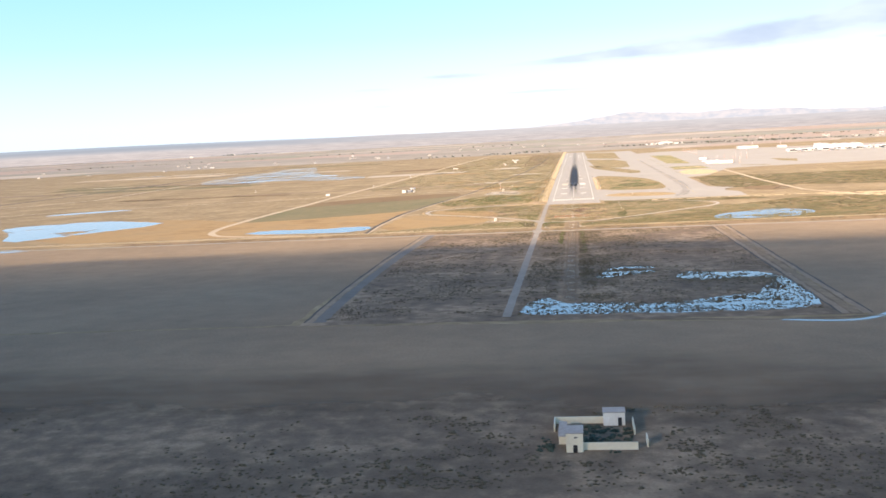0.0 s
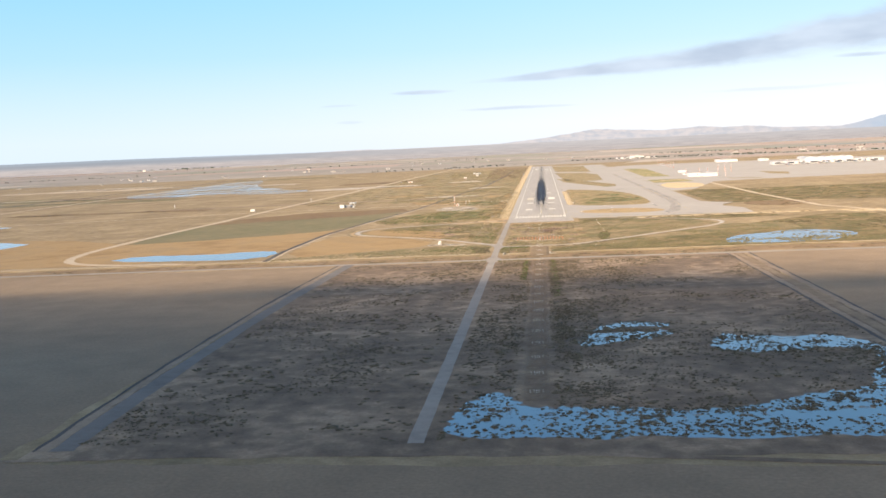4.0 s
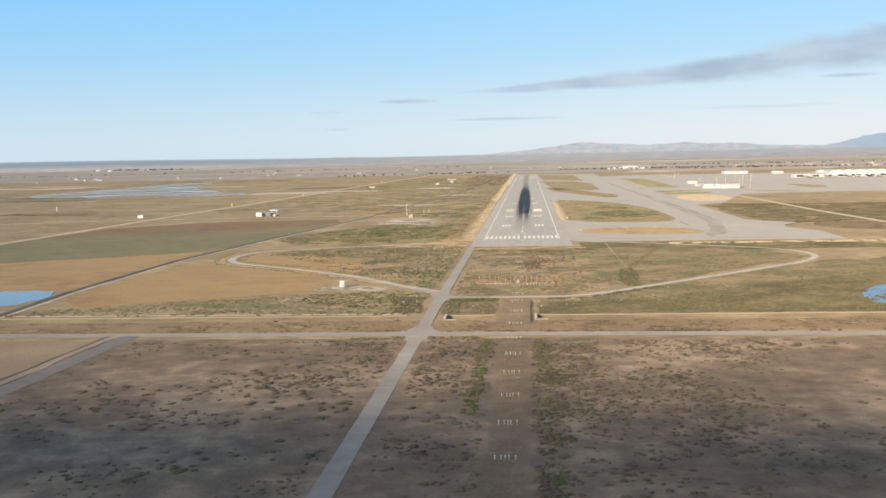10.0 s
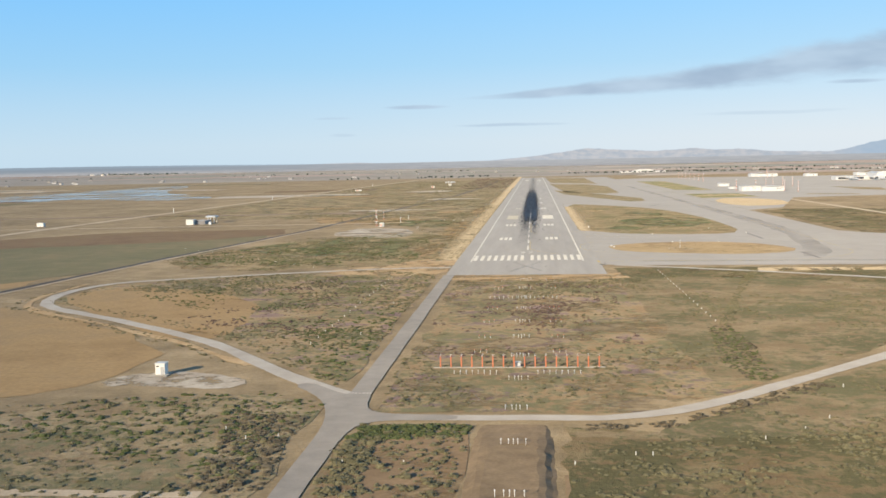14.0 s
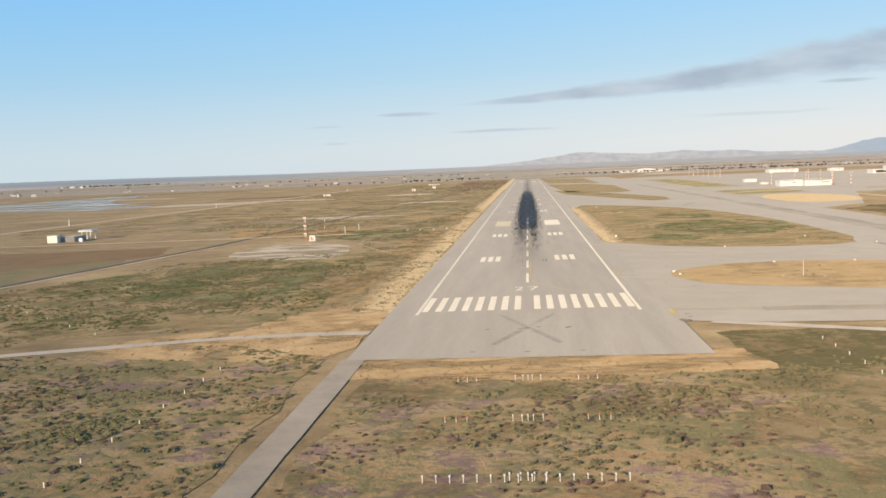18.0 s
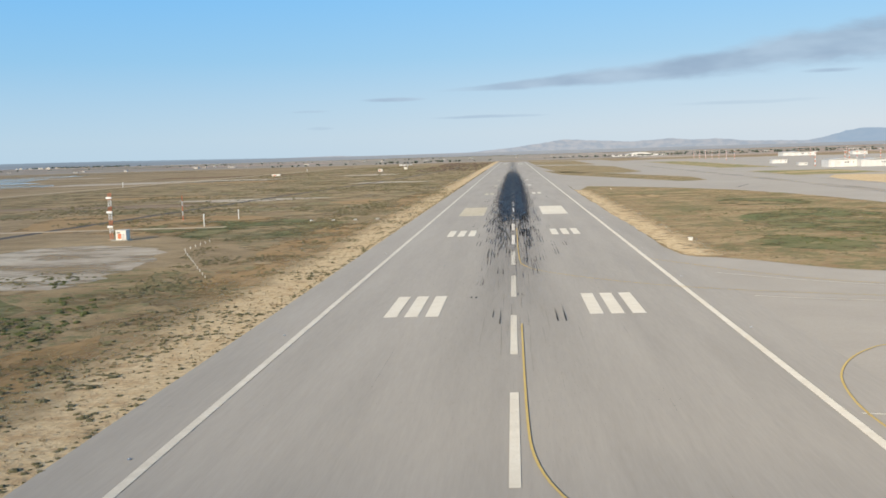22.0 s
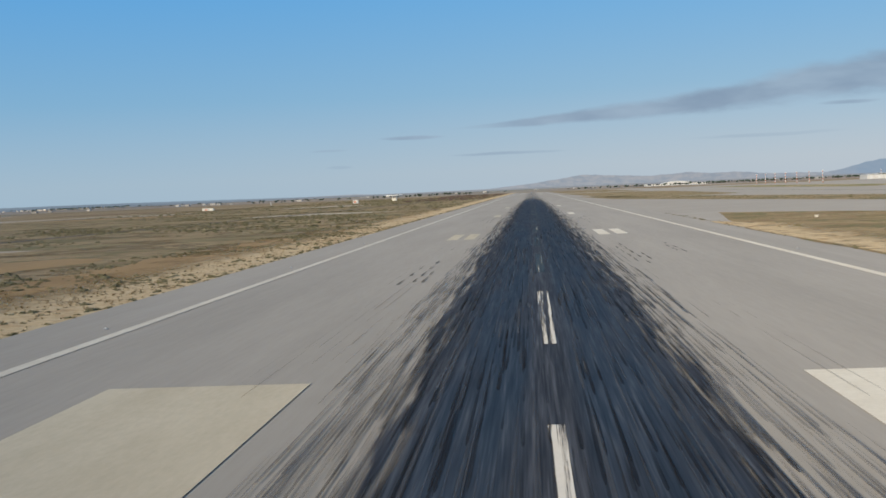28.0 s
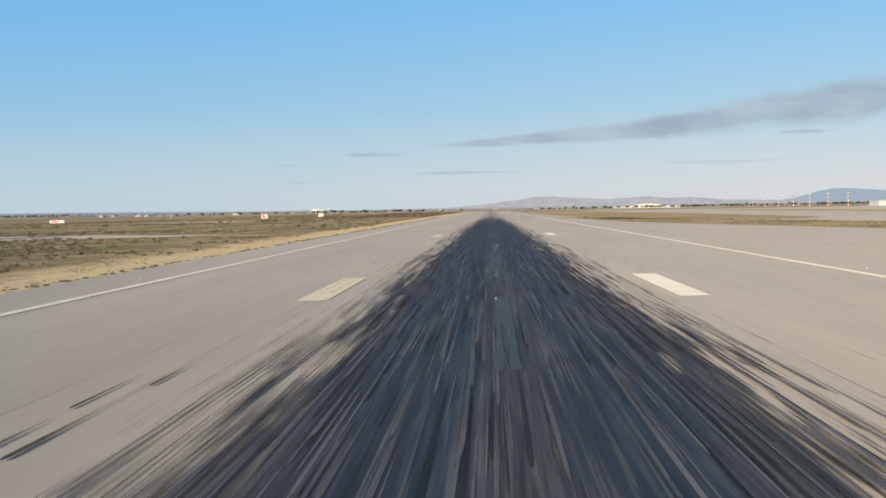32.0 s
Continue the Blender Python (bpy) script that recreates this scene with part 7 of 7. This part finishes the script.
def flood_mast(tall=15.5):
    e = empty("floodlight_mast", 345, 2000, 0)
    for k in range(7):
        part("pole_section", rodded((0, 0, tall * k / 7), (0, 0, tall * (k + 1) / 7), 0.52 - 0.03 * k, 0.49 - 0.03 * k, sides=8), METAL_WHITE if k % 2 else METAL_RED, e, "white pole section" if k % 2 else "orange-red pole section")
    part("headframe", boxed(-1.2, 1.2, -0.4, 0.4, tall, tall + 0.7, bevel=0.1), METAL_WHITE, e)
    for i in range(4):
        part("floodlight", boxed(-1.7 + 0.95 * i, -1.1 + 0.95 * i, -0.75, -0.5, tall + 0.15, tall + 0.75), LAMP_GLASS, e)
    part("base", boxed(-0.8, 0.8, -0.8, 0.8, -0.2, 0.5), CONCRETE, e)
    return tagged(e, "tall red and white floodlight mast beside the apron", "floodlight mast", "floodlight masts")


fm = flood_mast()
fm.matrix_world = pose(376 * K, 2190 * K, 0)
for x, y in [(376, 2124 - 66 * i) for i in range(6)] + [(430, 1360), (441, 1335), (452, 1310), (388, 1010), (380, 1060), (350, 1120), (640, 2380), (730, 2330), (560, 2000), (640, 1560), (720, 1560), (372, 1150), (322, 1130)]:
    copy_thing(fm, pose(x * K, y * K, 0))


# ---- the farm compound under the approach ----
def farm():
    e = empty("farm_compound", 0, 0, 0)
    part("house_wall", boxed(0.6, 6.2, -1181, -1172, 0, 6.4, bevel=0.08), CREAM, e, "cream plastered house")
    part("house_roof", boxed(0.4, 6.4, -1181.2, -1171.8, 6.4, 6.7, bevel=0.06), ROOF, e, "flat grey roof")
    d = part("door", boxed(2.9, 4.3, -1181.12, -1180.95, 0, 2.6), DARK, e, "dark doorway")
    part("door_frame", boxed(2.7, 4.5, -1181.08, -1180.9, 2.6, 2.8), CREAM, d)
    part("window", boxed(3.2, 4.4, -1181.1, -1180.95, 4.9, 5.3), DARK, e)
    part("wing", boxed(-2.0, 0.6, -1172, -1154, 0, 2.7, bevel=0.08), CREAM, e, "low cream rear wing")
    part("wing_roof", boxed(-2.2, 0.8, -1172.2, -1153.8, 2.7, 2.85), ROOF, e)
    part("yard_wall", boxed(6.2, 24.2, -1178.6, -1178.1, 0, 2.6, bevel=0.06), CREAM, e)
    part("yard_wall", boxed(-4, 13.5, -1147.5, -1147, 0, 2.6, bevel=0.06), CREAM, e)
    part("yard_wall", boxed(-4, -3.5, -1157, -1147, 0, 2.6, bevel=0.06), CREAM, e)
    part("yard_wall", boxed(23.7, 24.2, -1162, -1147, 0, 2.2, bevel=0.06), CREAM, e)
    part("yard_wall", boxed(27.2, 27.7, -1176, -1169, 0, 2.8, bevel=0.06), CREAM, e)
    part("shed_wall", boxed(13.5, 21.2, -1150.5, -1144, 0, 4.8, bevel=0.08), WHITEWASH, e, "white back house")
    part("shed_roof", boxed(13.3, 21.4, -1150.7, -1143.8, 4.8, 5.05), ROOF, e)
    part("door", boxed(18.7, 20.0, -1150.62, -1150.45, 0, 3.0), DARK, e, "dark doorway")
    tagged(e, "small cream farm compound with walled yard in scrub", "farm")


farm()
scatter("yard_bushes", TREE, [(6, -1170), (23, -1172), (23, -1152), (12, -1152), (2, -1150), (2, -1160)], 60, (0.9, 1.8), "dark bushes inside the farm yard", "bush", seed=71, flat=0.8)
scatter("yard_bushes", TREE, [(14, -1181.4), (18.5, -1181.4), (18.5, -1179.6), (14, -1179.6)], 5, (0.6, 0.9), "round bushes before the yard wall", "bush", seed=72, flat=0.9)
scatter("yard_bushes", TREE, [(-9, -1180), (-4, -1180), (-4, -1165), (-9, -1165)], 12, (0.7, 1.4), "bushes beside the farm wing", "bush", seed=73, flat=0.8)
ribbon("farm_track", [(30, -1290), (22, -1240), (16, -1205), (6, -1186), (-14, -1180)], 2.4, 0.06, SOIL_DARK, "dirt track up to the farm", "road", rounds=2, jitter=0.3, seed=30)


# ---- the far plain: plots paled with haze, villages, tree belts ----
# plot colours are lightened to stand for distance haze
HAZED_PLOTS = [material("pale_hazed_plot", [(0.30, 0.26, 0.21), (0.40, 0.35, 0.29)], big=0.002, mid=0.012, fine=0.1, bump=0.0),
          material("pinkish_hazed_plot", [(0.28, 0.22, 0.18), (0.36, 0.29, 0.24)], big=0.002, mid=0.012, fine=0.1, bump=0.0),
          material("grey_green_hazed_plot", [(0.20, 0.195, 0.15), (0.28, 0.27, 0.21)], big=0.002, mid=0.012, fine=0.1, bump=0.0)]
rng = random.Random(5)
for i in range(72):
    x = rng.uniform(-4600, 4600)
    y = rng.uniform(2900, 8600) if i < 46 else rng.uniform(7000, 17000)
    if abs(x) < 200 and y < 3200:
        y += 600
    w, d = rng.uniform(250, 800) * max(1.0, y / 7000), rng.uniform(150, 520) * max(1.0, y / 6000)
    sk = rng.uniform(-120, 120)
    sheet("far_plot", [(x - w, y - d), (x + w, y - d + sk), (x + w + sk, y + d), (x - w + sk, y + d - sk)], 0.3 + 0.02 * i, HAZED_PLOTS[i % 3], "plot far out on the plain, paled with painted haze", "field", step=150, jitter=12, seed=200 + i)


# soil and grove colours carry the haze of distance too
FAR_SOIL_HAZED = material("haze_paled_dry_plain", [(0.185, 0.163, 0.135), (0.26, 0.232, 0.195), (0.335, 0.305, 0.26)], big=0.0012, mid=0.008, fine=0.06, bump=0.0, contrast=(0.34, 0.66))
sheet("far_plain", [(-15000, 2950), (15000, 2950), (15000, 19500), (-15000, 19500)], 0.25, FAR_SOIL_HAZED, "dry plain stretching to the hills, paled with painted haze", "plain", step=400)
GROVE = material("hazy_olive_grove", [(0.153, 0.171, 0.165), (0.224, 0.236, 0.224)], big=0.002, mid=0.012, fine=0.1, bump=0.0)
sheet("far_grove", [(1000, 5200), (2600, 4700), (5000, 4600), (5000, 5400), (2400, 5600)], 1.4, GROVE, "olive groves below the hills, greyed with painted haze", "grove", step=300, jitter=40, seed=302)


def house(x, y, w, d, h, turn, mat):
    e = empty("house", x, y, 0, turn)
    part("wall", boxed(-w / 2, w / 2, -d / 2, d / 2, -0.5, h, bevel=0.1), mat, e)
    part("roof", boxed(-w / 2 - 0.3, w / 2 + 0.3, -d / 2 - 0.3, d / 2 + 0.3, h, h + 0.5), ROOF, e)
    for k in (-0.28, 0.1):
        part("window", boxed(w * k, w * (k + 0.16), -d / 2 - 0.15, -d / 2 + 0.02, h * 0.4, h * 0.7), DARK, e)
    return tagged(e, "white flat-roofed house far out on the plain", "house", "far houses")


for cx, cy, spread, count in ((-1700, 2900, 420, 7), (-1150, 3600, 300, 7), (-650, 4300, 300, 6), (-250, 4600, 200, 5), (500, 4300, 260, 7), (1250, 3800, 420, 16), (1900, 3300, 420, 14), (-2300, 3800, 400, 6)):
    for _ in range(count):
        house(cx + rng.gauss(0, spread), cy + rng.gauss(0, spread * 0.5), rng.uniform(8, 18), rng.uniform(7, 12), rng.uniform(3, 6), rng.uniform(-30, 30), FAR_WALL)


for _ in range(46):
    u = rng.random()
    house(-5200 + 2300 * u + rng.gauss(0, 120), 10600 - 3200 * u + rng.gauss(0, 260), rng.uniform(16, 34), rng.uniform(12, 20), rng.uniform(7, 13), rng.uniform(-30, 30), FAR_WALL)
for _ in range(60):
    u = rng.random()
    house(-5150 + 900 * u + rng.gauss(0, 40), 14000 + rng.gauss(0, 300), rng.uniform(24, 60), rng.uniform(16, 30), rng.uniform(12, 24), rng.uniform(-20, 20), FAR_WALL)


def tree_belt(x0, y0, x1, y1, count, label, seed, tall=(4, 9), spread=14):
    """Rows of far trees: tapered trunks with crowns of several uneven clumps."""
    r = np.random.default_rng(seed)
    bv, bf = BLOB
    vs, fs, tv, tf, n, tn = [], [], [], [], 0, 0
    for _ in range(count):
        u = r.random()
        x, y = x0 + (x1 - x0) * u + r.normal(0, spread), y0 + (y1 - y0) * u + r.normal(0, spread)
        h = r.uniform(*tall)
        for _ in range(5):
            k = h * r.uniform(0.2, 0.36)
            v = bv * (1 + r.uniform(-0.3, 0.3, (len(bv), 1))) * (k, k, k * 0.8)
            vs.append(v + (x + r.normal(0, h * 0.22), y + r.normal(0, h * 0.22), h * r.uniform(0.5, 0.85)))
            fs.append(bf + n)
            n += len(bv)
        w = h * 0.035
        tv.append(np.array([(x - w, y - w, -0.3), (x + w, y - w, -0.3), (x, y + w, -0.3), (x - w * 0.5, y - w * 0.5, h * 0.6), (x + w * 0.5, y - w * 0.5, h * 0.6), (x, y + w * 0.5, h * 0.6)]))
        tf += [(tn, tn + 1, tn + 4, tn + 3), (tn + 1, tn + 2, tn + 5, tn + 4), (tn + 2, tn, tn + 3, tn + 5)]
        tn += 6
    e = empty("tree_belt")
    mesh_object("crowns", np.concatenate(vs), [tuple(int(q) for q in f) for f in np.concatenate(fs)], TREE, e)
    mesh_object("trunks", np.concatenate(tv), tf, BARK, e)
    e["kind"] = "stuff"
    tagged(e, label, "trees")


tree_belt(-3300, 4300, -1500, 5000, 50, "dark belt of trees round a far village", 1)
tree_belt(-5600, 11000, -2800, 7300, 170, "dark trees between the houses of a far village", 7, tall=(9, 17), spread=150)
tree_belt(-5600, 14300, -3400, 13800, 120, "dark trees round a far town", 8, tall=(10, 20), spread=120)
tree_belt(-1500, 5000, -400, 5600, 45, "dark belt of trees on the far plain", 2)
tree_belt(120, 3500, 1000, 3300, 130, "dark tree belt beyond the runway's end", 3)
tree_belt(800, 3300, 2400, 2800, 200, "dark belt of trees beyond the apron", 4)
tree_belt(600, 4600, 2600, 4100, 150, "dark belt of trees before the hills", 5)
tree_belt(-700, 2900, -80, 3100, 50, "scattered trees beyond the runway's end", 6, spread=40)
scatter("scrub", BUSH, [(-360, 1100), (-50, 1100), (-50, 2300), (-360, 2300)], 1500, (0.7, 1.8), "low scrub far along the runway", seed=80, clump=0.01)
scatter("scrub", HEATHER, [(-150, 1500), (-52, 1500), (-52, 2700), (-170, 2700)], 900, (0.8, 2.0), "reddish scrub beside the far runway", seed=81)


# ---- the cloud that shades the fields under the approach ----
def cloud():
    base = Vector((-20, -1122, 0))
    high = 420.0
    away = high / math.tan(radians(SUN_ELEV))
    d = Vector((SUN_FROM[0], SUN_FROM[1], 0)).normalized() * away
    bm = bmesh.new()
    bmesh.ops.create_icosphere(bm, subdivisions=5, radius=1.0)
    for v in bm.verts:
        n = noise.fractal(v.co * 2.2, 1.0, 2.0, 4)
        k = 1 + 0.16 * n
        v.co = Vector((v.co.x * 1500 * k, v.co.y * 600 * k, v.co.z * (26 if v.co.z < 0 else 60) * (1 + 0.5 * n)))
    m = bpy.data.materials.new("cloud_vapour")
    m.use_nodes = True
    nt = m.node_tree
    b = nt.nodes["Principled BSDF"]
    b.inputs["Base Color"].default_value, b.inputs["Roughness"].default_value = (0.8, 0.8, 0.8, 1), 1.0
    tc = nt.nodes.new("ShaderNodeTexCoord")
    mp_ = nt.nodes.new("ShaderNodeMapping")
    mp_.inputs["Scale"].default_value = (1 / (1500 * K), 1 / (600 * K), 0)
    link(nt, tc.outputs["Object"], mp_.inputs[0])
    ln = nt.nodes.new("ShaderNodeVectorMath")
    ln.operation = "LENGTH"
    link(nt, mp_.outputs[0], ln.inputs[0])
    edge = math_node(nt, "SUBTRACT", 1.0, smooth(nt, ln.outputs["Value"], 0.62, 1.0))
    puff = noise_of(nt, tc.outputs["Object"], 0.006, 4, 0.6)
    dens = math_node(nt, "MULTIPLY", edge, math_node(nt, "ADD", 0.52, math_node(nt, "MULTIPLY", puff, 0.36)))
    link(nt, dens, b.inputs["Alpha"])
    ob = part("cloud", bm, m)
    for p in ob.data.polygons:
        p.use_smooth = True
    ob.location = (base + d + Vector((0, 0, high))) * K
    tagged(ob, "drifting grey cloud that shades the fields", "cloud")


cloud()
